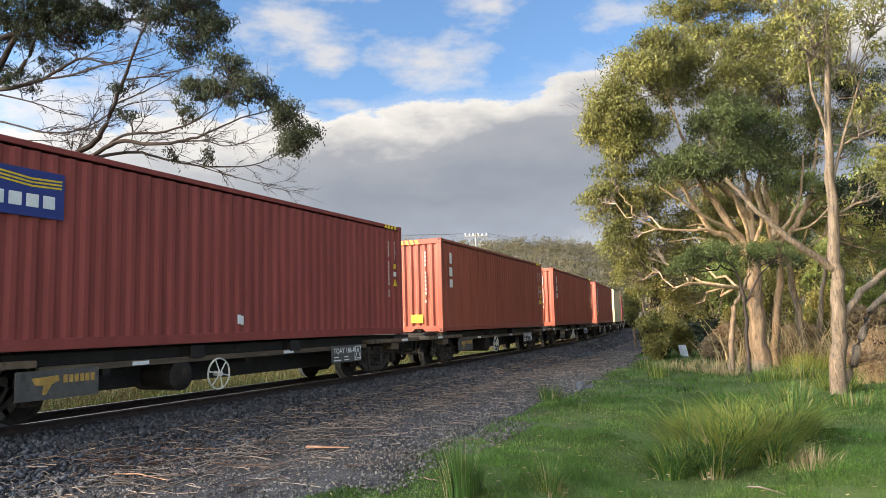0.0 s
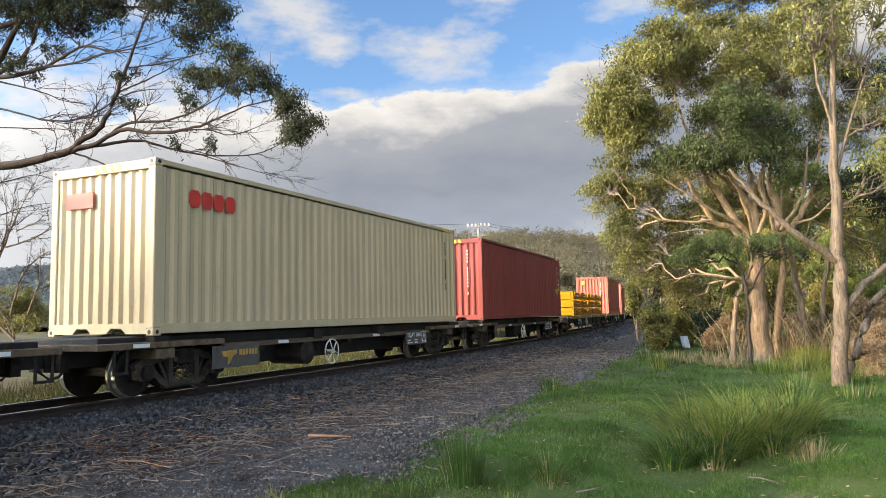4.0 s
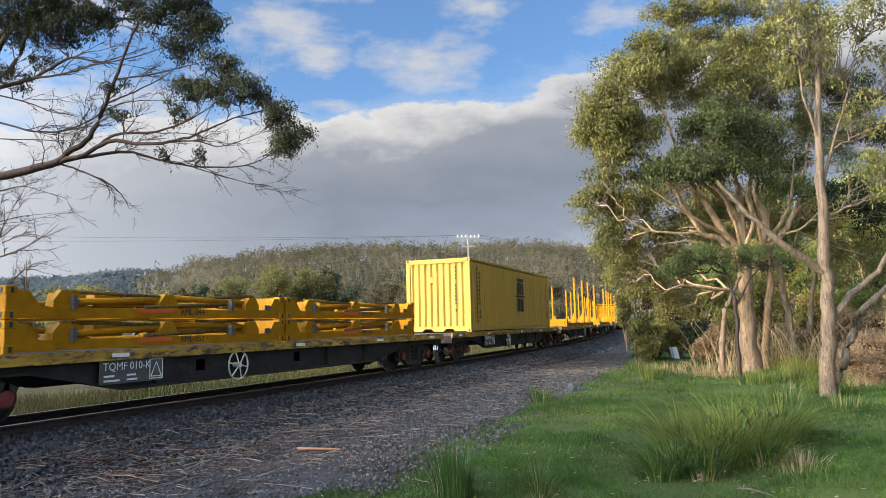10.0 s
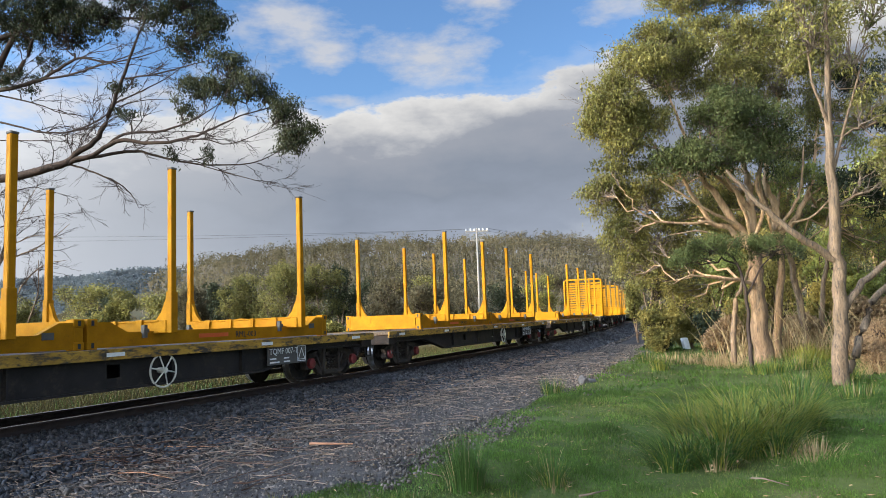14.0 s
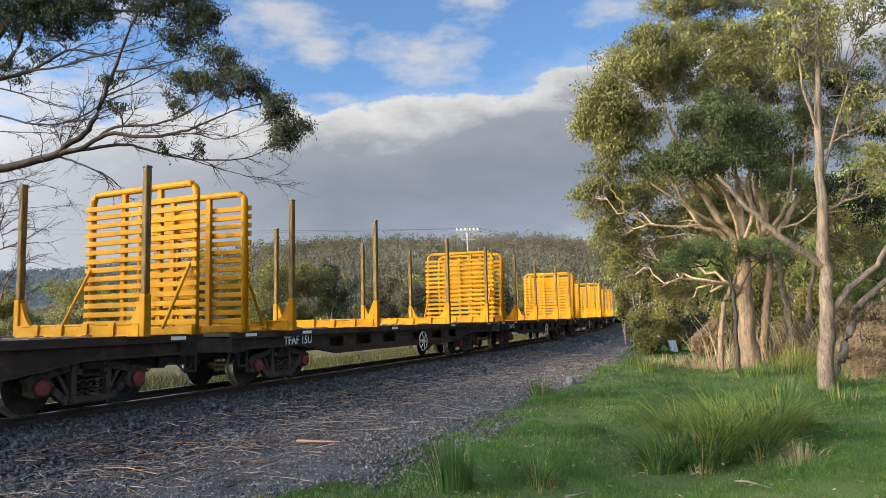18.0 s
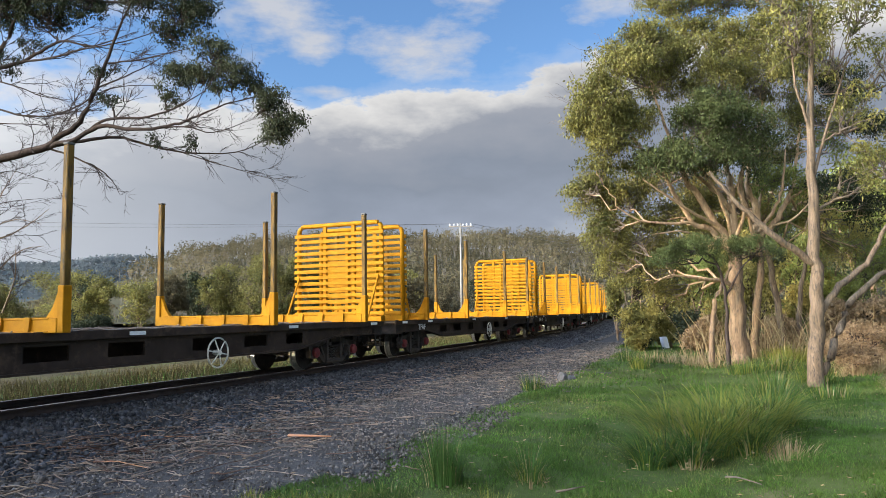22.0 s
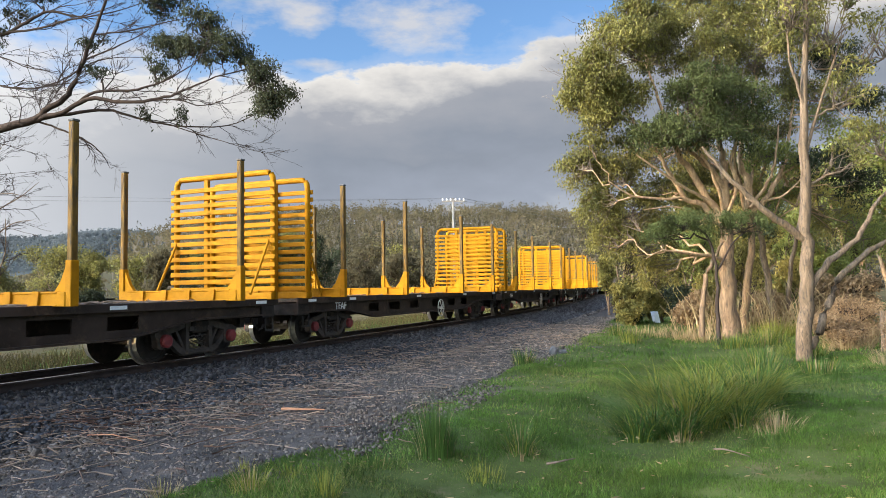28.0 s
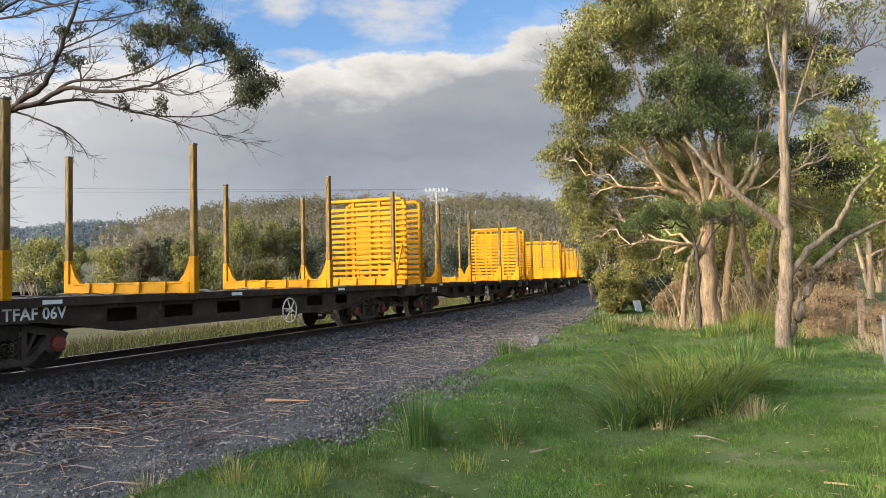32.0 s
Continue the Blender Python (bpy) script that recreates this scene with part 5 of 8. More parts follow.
def deco_triton(root, h):
    sh = [(0.02 if k != 2 else 0.09, k * 0.29, 0.24 if k != 2 else 0.10, 0.22) for k in range(6)]
    block_column(-LEN / 2 + 0.62, h - 0.42, sh, M["white_paint"], root, "white block mark")
    far_marks(root, h, M["white_paint"])
    hazard(root, h)
    decal(root, "notice", -LEN / 2 + 0.35, -LEN / 2 + 0.53, 0.55, 0.80, M["sign_yellow"])
    triangle(root, 0, 0.62, 0.22, True, -0.75)
    end_decal(root, "notice", -0.1, 0.06, 0.62, 0.86, M["sign_yellow"])


def deco_cream(root, h):
    for k in range(4):
        bm = bmesh.new()
        x = -LEN / 2 + 0.75 + k * 0.30
        prism(bm, [(x + 0.05, h - 0.72), (x + 0.21, h - 0.72), (x + 0.26, h - 0.65), (x + 0.26, h - 0.49), (x + 0.21, h - 0.42), (x + 0.05, h - 0.42), (x, h - 0.49), (x, h - 0.65)], "y", SIDE_Y - 0.008, SIDE_Y - 0.001)
        part("side_mark", bm, M["red_ink"], root, "red block mark")
    end_decal(root, "side_mark", 0.2, 0.85, h - 0.72, h - 0.45, M["red_ink"])
    bars_down(root, LEN / 2 - 0.75, h - 0.45, 14, 0.085, M["dark_ink"])
    hazard(root, h)


def deco_plain(root, h):
    far_marks(root, h, M["white_paint"])
    hazard(root, h)
    c = decal(root, "caution_label", LEN / 2 - 1.02, LEN / 2 - 0.55, 1.12, 1.36, M["sign_yellow"], label="yellow label lettered CAUTION")
    side_text("CAUTION", 0.10, M["dark_ink"], c, LEN / 2 - 1.0, 1.25, SIDE_Y - 0.009)
    part("bar", boxes((LEN / 2 - 0.99, LEN / 2 - 0.6, SIDE_Y - 0.009, SIDE_Y - 0.006, 1.16, 1.20)), M["dark_ink"], c)


def deco_gold(root, h):
    sh = [(0.0, k * 0.42, 0.24 if k != 2 else 0.16, 0.32) for k in range(4)]
    block_column(-LEN / 2 + 0.50, h - 0.40, sh, M["sign_yellow"], root, "yellow block mark")
    far_marks(root, h, M["white_paint"])
    end_decal(root, "notice", 0.58, 0.82, h - 0.58, h - 0.32, M["sign_yellow"])
    decal(root, "notice", -LEN / 2 + 2.3, -LEN / 2 + 2.42, 0.35, 0.55, M["plate_grey"])
    decal(root, "notice", LEN / 2 - 0.60, LEN / 2 - 0.38, 0.45, 0.70, M["sign_yellow"])


def deco_rust(root, h):
    far_marks(root, h, M["white_paint"])
    hazard(root, h)
    triangle(root, 0, h - 0.65, 0.2, True, 0.75)
    end_decal(root, "notice", -0.05, 0.1, 0.55, 0.75, M["sign_yellow"])
    decal(root, "notice", -LEN / 2 + 0.45, -LEN / 2 + 0.60, 0.55, 0.75, M["sign_yellow"])
    g = random.Random(5)
    bm = bmesh.new()
    for k in range(9):
        x = -0.4 + k * 0.32 + g.uniform(-0.1, 0.1)
        z = g.uniform(0.7, 1.4)
        box(bm, x, x + g.uniform(0.03, 0.07), SIDE_Y - 0.001, SIDE_Y + 0.012, 0.2 + g.uniform(0, 0.25), z)
    part("scrapes", bm, material("scrape", (0.115, 0.036, 0.026), 0.8, var=0.6, scale=6, bump=0.1), root, "dark rubbed scrapes")


def deco_mustard(root, h):
    for dx, dz, w, hh in ((0.0, 0.0, 1.05, 0.14), (0.0, 0.2, 0.28, 0.5), (0.40, 0.2, 0.26, 0.5), (0.78, 0.2, 0.28, 0.5), (-0.20, 0.74, 1.44, 0.07), (0.05, 0.88, 0.42, 0.54), (0.58, 0.88, 0.42, 0.54)):
        part("side_mark", boxes((dx, dx + w, SIDE_Y - 0.008, SIDE_Y - 0.001, h - 0.42 - dz - hh, h - 0.42 - dz)), M["dark_ink"], root, "large black block mark")
    for x, n, z in ((-LEN / 2 + 0.72, 13, h - 0.32), (-LEN / 2 + 1.0, 11, h - 0.45)):
        for i in range(n):
            if not (n == 11 and i == 8):
                part("side_mark", boxes((x - 0.055, x + 0.055, SIDE_Y - 0.006, SIDE_Y - 0.001, z - i * 0.155 - 0.115, z - i * 0.155)), M["dark_ink"], root)
    bars_down(root, LEN / 2 - 0.75, h - 0.40, 14, 0.095, M["dark_ink"])
    upright_text("42G1", 0.13, M["dark_ink"], root, LEN / 2 - 0.42, h - 0.45, SIDE_Y - 0.004)
    triangle(root, LEN / 2 - 0.42, h - 1.62, 0.2)
    triangle(root, 0, h - 0.85, 0.22, True, 0.25)
    bars_down(root, 0, h - 0.30, 13, 0.10, M["dark_ink"], True, -WID / 2 + 0.55)


# folding stake frames -------------------------------------------------------
FRAME_MESH = {}


def frame_meshes():
    d = FRAME_MESH
    if d:
        return d
    Lf, W2 = 6.04, 1.215
    bm = bmesh.new()
    box(bm, -0.07, 0.07, -W2 + 0.17, W2 - 0.17, 0.03, 0.43)
    d["end"] = to_mesh(bm, "end_beam", M["yellow"])
    bm = bmesh.new()
    prism(bm, [(-Lf / 2 + 0.16, 0.02), (Lf / 2 - 0.16, 0.02), (Lf / 2 - 0.16, 0.40), (Lf / 2 - 0.40, 0.40), (Lf / 2 - 0.72, 0.24), (Lf / 2 - 1.3, 0.24), (-Lf / 2 + 1.3, 0.24),
               (-Lf / 2 + 0.72, 0.24), (-Lf / 2 + 0.40, 0.40), (-Lf / 2 + 0.16, 0.40)], "y", -0.05, 0.05)
    d["side"] = to_mesh(bm, "side_beam", M["yellow"])
    bm = bmesh.new()
    prism(bm, [(-Lf / 2 + 0.16, 0.02), (Lf / 2 - 0.16, 0.02), (Lf / 2 - 0.16, 0.40), (Lf / 2 - 0.34, 0.40), (Lf / 2 - 0.52, 0.17), (-Lf / 2 + 0.52, 0.17), (-Lf / 2 + 0.34, 0.40), (-Lf / 2 + 0.16, 0.40)], "y", -0.05, 0.05)
    d["low"] = to_mesh(bm, "side_beam", M["yellow"])
    bm = bmesh.new()
    prism(bm, [(-0.20, 0.0), (0.20, 0.0), (0.20, 0.10), (0.10, 0.26), (-0.08, 0.26), (-0.20, 0.12)], "y", -0.05, 0.05)
    d["lug"] = to_mesh(bm, "hinge_lug", M["yellow"])
    bm = boxes((-0.09, 0.09, -0.085, 0.085, 0.0, 0.12), (-0.09, 0.09, -0.085, 0.085, 0.33, 0.45), (-0.075, 0.075, -0.075, 0.075, 0.1, 0.35), bevel=0.01)
    d["corner"] = to_mesh(bm, "corner_casting", M["yellow"])
    # thin dark plate in place of a shaded slot in the casting
    d["slot"] = to_mesh(boxes((-0.022, 0.022, -0.003, 0.003, -0.038, 0.038)), "casting_slot", M["dark_ink"])
    d["cross"] = to_mesh(boxes((-0.08, 0.08, -1.12, 1.12, 0.03, 0.20), bevel=0.01), "cross_member", M["yellow"])
    bm = bmesh.new()
    tube(bm, [(-1.05, 0, 0), (1.05, 0.05, 0.015)], 0.05, 8)
    d["tube"] = to_mesh(bm, "folded_stake", M["yellow"], True)
    bm = bmesh.new()
    tube(bm, [(-0.95, 0, 0), (0.95, -0.04, 0.02)], 0.03, 6)
    d["rod"] = to_mesh(bm, "folded_brace", M["worn_stake"], True)
    bm = bmesh.new()
    prism(bm, [(-0.28, 0.0), (0.28, 0.0), (0.22, 0.16), (0.08, 0.20), (-0.10, 0.16), (-0.24, 0.18)], "y", -0.09, 0.09)
    d["pivot"] = to_mesh(bm, "pivot_block", M["yellow"])
    d["tag"] = to_mesh(boxes((-0.09, 0.09, -0.006, 0.006, -0.05, 0.05), bevel=0.003), "tag", M["plate_grey"])
    d["strip"] = to_mesh(boxes((-0.36, 0.36, -0.004, 0.004, -0.035, 0.035)), "brand_strip", M["orange_ink"])
    d["latch"] = to_mesh(boxes((-0.03, 0.03, -0.05, 0.03, -0.10, 0.10), (-0.05, 0.05, -0.07, 0.0, -0.02, 0.04)), "latch", M["plate_grey"])
    return d


def stake_frame(u, along, z, words, upright, label):
    d = frame_meshes()
    root = tagged(new("stake_frame"), label, "load frame", "stake frames on the train")
    for sx in (-1, 1):
        part("end_beam", d["end"], None, root, at=(sx * 2.95, 0, 0))
        for sy in (-1, 1):
            c = part("corner_casting", d["corner"], None, root, at=(sx * 2.93, sy * 1.13, 0))
            for zz in (0.06, 0.39):
                part("casting_slot", d["slot"], None, c, at=(0, sy * 0.0895, zz))
                part("casting_slot", d["slot"], None, c, at=pose(sx * 0.0925, 0, zz, 0, 0, 90))
    for sy in (-1, 1):
        s = part("side_beam", d["side" if upright else "low"], None, root, at=(0, sy * 1.15, 0))
        if sy < 0:
            side_text(words, 0.155, M["dark_ink"], s, 0.10, 0.07, -0.056)
            part("brand_strip", d["strip"], None, s, "faded orange strip", at=(-0.45, -0.054, 0.13))
            part("tag", d["tag"], None, s, at=(2.45, -0.056, 0.22))
        for x in (-2.0, 1.35):
            part("latch", d["latch"], None, s, at=(x, -0.06 * (1 if sy < 0 else -1), 0.24))
    for x in (-1.7, 0.0, 1.7):
        part("cross_member", d["cross"], None, root, at=(x, 0, 0))
    if upright:
        for x in (-1.7, 1.7):
            stake_pair(root, x, 0.2, 2.86, M["yellow"])
    else:
        for x, y, zz, turn, tip in ((-0.85, -1.13, 0.29, 1.0, -2.0), (0.85, -1.10, 0.33, -1.2, 2.2), (-0.5, 1.08, 0.30, 1.5, 2), (0.8, 1.12, 0.32, -1.5, -2), (0.1, -0.55, 0.29, 4, 0), (0.0, 0.4, 0.30, -3, 0), (0.9, -0.95, 0.24, 2, -1)):
            part("folded_stake", d["tube"], None, root, at=pose(x, y, zz, 0, tip, turn))
        for x, y, zz, turn, tip in ((0.3, -1.16, 0.22, 0.5, -1.5), (-1.1, -1.02, 0.38, -2, 2.5), (1.3, -1.0, 0.39, 1.5, -2), (0.4, 0.6, 0.27, 2, 0), (-0.3, -0.82, 0.26, -1, 1)):
            part("folded_brace", d["rod"], None, root, at=pose(x, y, zz, 0, tip, turn))
        for x in (-2.1, -0.15, 2.0):
            for y in (-1.14, 1.14):
                part("hinge_lug", d["lug"], None, root, at=(x, y, 0.15))
        for x in (-1.9, -1.25, 1.6):
            for y in (-0.95, 0.95):
                part("pivot_block", d["pivot"], None, root, at=(x, y, 0.20))
    TRAIN.append((root, u, 6.65, along, z))
    return root


def build_train():
    reds = {"maroon": M["maroon"], "oxide": M["oxide"], "rust": M["rust_red"]}
    loads = [(6.84, reds["maroon"], 2.896, "dark maroon steel shipping container with blue sign", deco_blue_sign, "TQAY 186-N"),
             (21.67, reds["oxide"], 2.896, "rust red steel shipping container with white block marks", deco_tex, "TQAY 165-E"),
             (36.25, reds["oxide"], 2.896, "rust red steel shipping container with white block marks", deco_tex, "TQAY 117-N"),
             (51.05, reds["rust"], 2.896, "brick red steel shipping container with white upright marks", deco_triton, "TQAY 173-H"),
             (65.75, M["cream"], 2.896, "pale cream steel shipping container with red marks", deco_cream, "TQAY 160-L"),
             (80.42, reds["maroon"], 2.896, "dark maroon steel shipping container with caution label", deco_plain, "TQAY 171-A")]
    for u, mat, h, label, deco, words in loads:
        skeletal_wagon(u, words)
        container(u, mat, h, label, deco)
    flats = [(96.2, "TQMF 001-L", True), (113.0, "TQMF 003-G", False), (129.75, "TQMF 008-M", False), (146.6, "TQMF 010-K", True), (163.4, "TQMF 015-J", True),
             (180.35, "TQMF 012-F", False), (197.0, "TQMF 007-T", False), (213.8, "TQMF 004-B", False), (230.6, "TQMF 011-T", False)]
    for u, words, flip in flats:
        flat_wagon(u, words, flip)
    container(113.02, reds["rust"], 2.896, "brown red steel shipping container with yellow marks", deco_gold)
    container(129.74, reds["rust"], 2.896, "rust red shipping container scraped along its side", deco_rust)
    container(163.37, M["mustard"], 2.60, "mustard yellow steel shipping container with black marks", deco_mustard)
    folded = "yellow stake frame folded flat in a stack"
    stood = "yellow steel stake frame with tall stakes raised"
    names = iter(("RML-029", "RML-018", "RML-010", "RML-027", "RML-023", "RML-021", "RML-052", "RML-044", "RML-057", "RML-054"))
    for u, high in ((96.2, 3), (146.6, 2)):
        for along in (-3.04, 3.04):
            for k in range(high):
                stake_frame(u, along, 1.0 + k * 0.458, next(names), False, folded)
    names = iter(("RML-024", "RML-016", "RML-009", "RML-003", "RML-031", "RML-026", "RML-013", "RML-017"))
    for u in (180.35, 197.0, 213.8, 230.6):
        for along in (-3.04, 3.04):
            stake_frame(u, along, 1.0, next(names), True, stood)
    first = make_stake_wagon()
    rake = [first] + [copy_thing(first, Matrix.Identity(4)) for _ in range(20)]
    for i, ob in enumerate(rake):
        u = 239.62 + 7.805 + 15.61 * i
        words = {1: "TFAF 15U", 2: "TFAF 32", 6: "TFAF 30V", 8: "TFAF 29", 13: "TFAF 06V"}.get(i, "TFAF")
        x0 = -5.7
        for word in words.split():
            t = side_text(word, 0.25, M["white_paint"], ob, x0, 0.775, -1.125, 0.004)
            x0 += max(v.co.x for v in t.data.vertices) + 0.07
        if i == 6:
            side_text("19T", 0.13, M["white_paint"], ob, -3.95, 0.875, -1.125)
            side_text("40.5T", 0.13, M["white_paint"], ob, -4.02, 0.745, -1.125)
        if i == 12:
            side_text("ISO", 0.12, M["white_paint"], ob, -1.75, 0.975, -1.232)
            part("tag", boxes((0.05, 0.33, -1.236, -1.228, 0.965, 1.08)), M["lime"], ob, "bright lime green tag")
        TRAIN.append((ob, u, 5.5, 0.0, 0.0))


build_train()


def rolled(t):
    """How far the train has come by t."""
    return 13.845 * t - 0.12 * max(0.0, t - 23.0)


# ---- trees beside the line ----
class Gum:
    """A tree put together limb by limb: limb() lays a crooked tapering limb through a few places (x, y, z, radius), lobe() hangs a mass of leaf
    clumps on the nearest limb, finish() turns it all into one tree with its parts."""

    def __init__(self, name, label, base, seed, bark, foot_bark, twig_mat):
        self.root = tagged(new(name), label, "tree")
        self.base = np.array(base, float)
        self.root.location = base
        self.g = np.random.default_rng(seed)
        self.bark, self.foot_bark, self.twig_mat = bark, foot_bark, twig_mat
        self.paths, self.feet, self.lobes, self.thin = [], [], [], Wood()

    def limb(self, *places, foot=False):
        q = np.array(places, float)
        q = np.concatenate([q[:1] * 2 - q[1:2], q, q[-1:] * 2 - q[-2:-1]])
        rows = []
        for i in range(1, len(q) - 2):
            for t in np.linspace(0, 1, 5)[:-1]:
                a, b, c, d = q[i - 1], q[i], q[i + 1], q[i + 2]
                rows.append(0.5 * (2 * b + (c - a) * t + (2 * a - 5 * b + 4 * c - d) * t * t + (3 * b - a - 3 * c + d) * t ** 3))
        rows.append(q[-2])
        p = np.array(rows)
        p[:, 3] = np.clip(p[:, 3], 0.004, None)
        p[1:-1, :3] += self.g.normal(size=(len(p) - 2, 3)) * np.minimum(p[1:-1, 3:4] * 0.35, 0.03)
        self.paths.append(p)
        self.feet.append(foot)

    def lobe(self, x, y, z, rw, rh, clumps, leaf):
        self.lobes.append((np.array((x, y, z)), rw, rh, clumps, leaf))

    def shoot(self, start, way, length, r, level):
        """A sinuous side branch that forks again."""
        g, n = self.g, 7
        u = np.linspace(0, 1, n)[:, None]
        turn = g.normal(size=3) * [0.3, 0.3, 0.22]
        run = start + way * length * u + turn * length * u * u + np.cumsum(g.normal(size=(n, 3)) * 0.022 * length, 0) * (u > 0)
        self.thin.add(run - self.base, np.linspace(r, max(r * 0.35, 0.0035), n), 4 if level else 3)
        if level:
            for _ in range(int(g.integers(4, 7))):
                i = int(g.integers(1, n - 1))
                d = run[i + 1] - run[i]
                d = d / np.linalg.norm(d) + g.normal(size=3) * [0.4, 0.4, 0.36]
                self.shoot(run[i], d / np.linalg.norm(d), length * g.uniform(0.25, 0.55), max(r * 0.55, 0.004), level - 1)

    def finish(self, twigs=2, length=0.10, width=0.021, clump=0.38, per=140, fine=0.0):
        g, base = self.g, self.base
        for p, foot in zip(self.paths, self.feet):
            w = Wood()
            w.add(p[:, :3] - base, p[:, 3], 10)
            part("trunk" if foot else "limb", w.mesh("limb", self.foot_bark if foot else self.bark), None, self.root)
            span = np.linalg.norm(np.diff(p[:, :3], axis=0), axis=1).sum()
            for _ in range(int(span * fine * 1.15) if not foot else 0):
                i = int(g.integers(len(p) // 5, len(p) - 1))
                d = p[i + 1, :3] - p[i, :3]
                d = d / (np.linalg.norm(d) + 1e-6) + g.normal(size=3) * [0.35, 0.4, 0.32] + [0, 0, 0.18]
                self.shoot(p[i, :3], d / np.linalg.norm(d), g.uniform(0.6, 2.0), min(0.019, p[i, 3] * 0.6), 2)
        joints = np.concatenate([p[len(p) // 3:] for p, foot in zip(self.paths, self.feet) if not foot])
        masses = collections.defaultdict(list)
        for c, rw, rh, count, leaf in self.lobes:
            low = c - np.array((0, 0, rh * 0.4))
            cost = np.linalg.norm(joints[:, :3] - low, axis=1) + np.maximum(0, joints[:, 2] - low[2]) * 1.5
            j = joints[np.argmin(cost)]
            line = bend(j[:3], low, g, 0.05, 0.10, 8)
            w = Wood()
            w.add(line - base, np.linspace(min(j[3] * 0.8, 0.045), 0.014, 8), 6)
            part("limb", w.mesh("limb", self.bark), None, self.root)
            d = g.normal(size=(count, 3))
            d /= np.linalg.norm(d, axis=1)[:, None]
            d[:, 2] = np.where((d[:, 2] < -0.35) & (g.random(count) < 0.6), -d[:, 2], d[:, 2])
            cc = c + d * g.uniform(0.45, 1.22, count)[:, None] * np.array((rw, rw, rh))
            for q in cc:
                b = bend(line[int(g.integers(3, 8))], q, g, -0.03, 0.12, 5)
                self.thin.add(b - base, np.linspace(0.013, 0.005, 5), 4)
                for _ in range(twigs):
                    e = b[int(g.integers(1, 5))]
                    way = q - b[0]
                    tip = e + (way / (np.linalg.norm(way) + 1e-6) * g.uniform(0.5, 1.6) + g.normal(size=3) * 0.55) * clump * 1.2
                    self.thin.add(bend(e, tip, g, 0, 0.15, 4) - base, np.linspace(0.006, 0.003, 4), 3)
            masses[leaf].append(cc - base)
        tagged(part("twiggy_growth", self.thin.mesh("twiggy_growth", self.twig_mat), None, self.root), kind="stuff")
        for leaf, lists in masses.items():
            cc = np.concatenate(lists)
            # each clump: a tight tuft of leaves with a few looser ones hanging below
            v, f = leaf_cloud(cc, clump * g.uniform(0.65, 1.2, len(cc)), per, length, width, g, 0.75, 0.7)
            v2, f2 = leaf_cloud(cc - [0, 0, clump * 0.4], clump * 1.25, per // 5, length, width * 0.9, g, 1.2, 0.9)
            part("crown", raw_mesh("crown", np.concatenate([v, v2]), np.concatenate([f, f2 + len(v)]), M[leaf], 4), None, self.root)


gum = Gum("eucalyptus", "large spreading gum tree with pale limbs and dense crown", (9.7, 21.9, -0.5), 101, M["bark_pale"], M["bark_tan"], M["twig_pale"])
gum.limb((9.6, 21.9, -0.64, 0.33), (9.58, 21.9, 0.08, 0.27), (9.57, 21.9, 1.29, 0.235), (9.56, 21.9, 2.34, 0.21), (9.56, 21.9, 3.13, 0.18), foot=True)
gum.limb((9.56, 21.9, 3.08, 0.13), (8.88, 21.6, 3.87, 0.115), (8.29, 21.3, 4.71, 0.095), (7.75, 21, 5.25, 0.075), (7.38, 21, 6.44, 0.05), (7, 21.2, 7.92, 0.03))
gum.limb((9.52, 21.9, 3.01, 0.1), (8.69, 21.6, 3.66, 0.085), (8.14, 21.4, 3.86, 0.075), (7.64, 21.2, 4.53, 0.065), (7.17, 20.8, 5.09, 0.05), (6.54, 20.6, 5.84, 0.035), (5.8, 20.5, 6.68, 0.02))
gum.limb((8.14, 21.4, 3.86, 0.05), (7.4, 21.2, 3.84, 0.04), (6.39, 21, 3.91, 0.03), (5.6, 20.8, 4.34, 0.016))
gum.limb((9.58, 21.9, 3.11, 0.15), (9.53, 21.8, 4.18, 0.13), (9.53, 21.8, 4.98, 0.11), (9.41, 21.8, 5.74, 0.085), (9.24, 21.8, 7.52, 0.06), (9.61, 21.8, 9.17, 0.03))
gum.limb((9.53, 21.8, 4.18, 0.09), (9, 21.5, 4.76, 0.075), (8.5, 21.2, 5.07, 0.06), (7.86, 20.8, 5.52, 0.04), (7.6, 20.4, 6.45, 0.02))
gum.limb((9.66, 22.1, 2.7, 0.13), (10.37, 22.3, 3.42, 0.13), (10.52, 22.3, 4.14, 0.12), (10.32, 22.2, 4.82, 0.1), (10.23, 22.2, 5.44, 0.08), (10.75, 22.2, 7.24, 0.05), (11.2, 22.3, 9.14, 0.03))
gum.limb((10.4, 22.3, 3.42, 0.1), (11.02, 22.3, 3.91, 0.09), (11.59, 22.4, 4.68, 0.07), (11.9, 22.5, 5.4, 0.055), (12.35, 22.8, 7.19, 0.035), (12.76, 23, 8.78, 0.02))
gum.limb((11.55, 22.4, 4.57, 0.05), (11.92, 22.3, 4.92, 0.04), (12.67, 22.3, 5.2, 0.03), (13.22, 22, 5.13, 0.018))
gum.limb((10.5, 22.3, 4.11, 0.06), (10.82, 22.6, 4.92, 0.05), (10.85, 23, 5.93, 0.04), (9.74, 23, 9.42, 0.03), (8.96, 23.2, 11.09, 0.018))
gum.limb((9.57, 21.9, 1.81, 0.075), (9.05, 21.6, 2.1, 0.06), (8.07, 21.2, 2.16, 0.045), (7.24, 21, 2.26, 0.03), (6.66, 20.8, 2.03, 0.015))
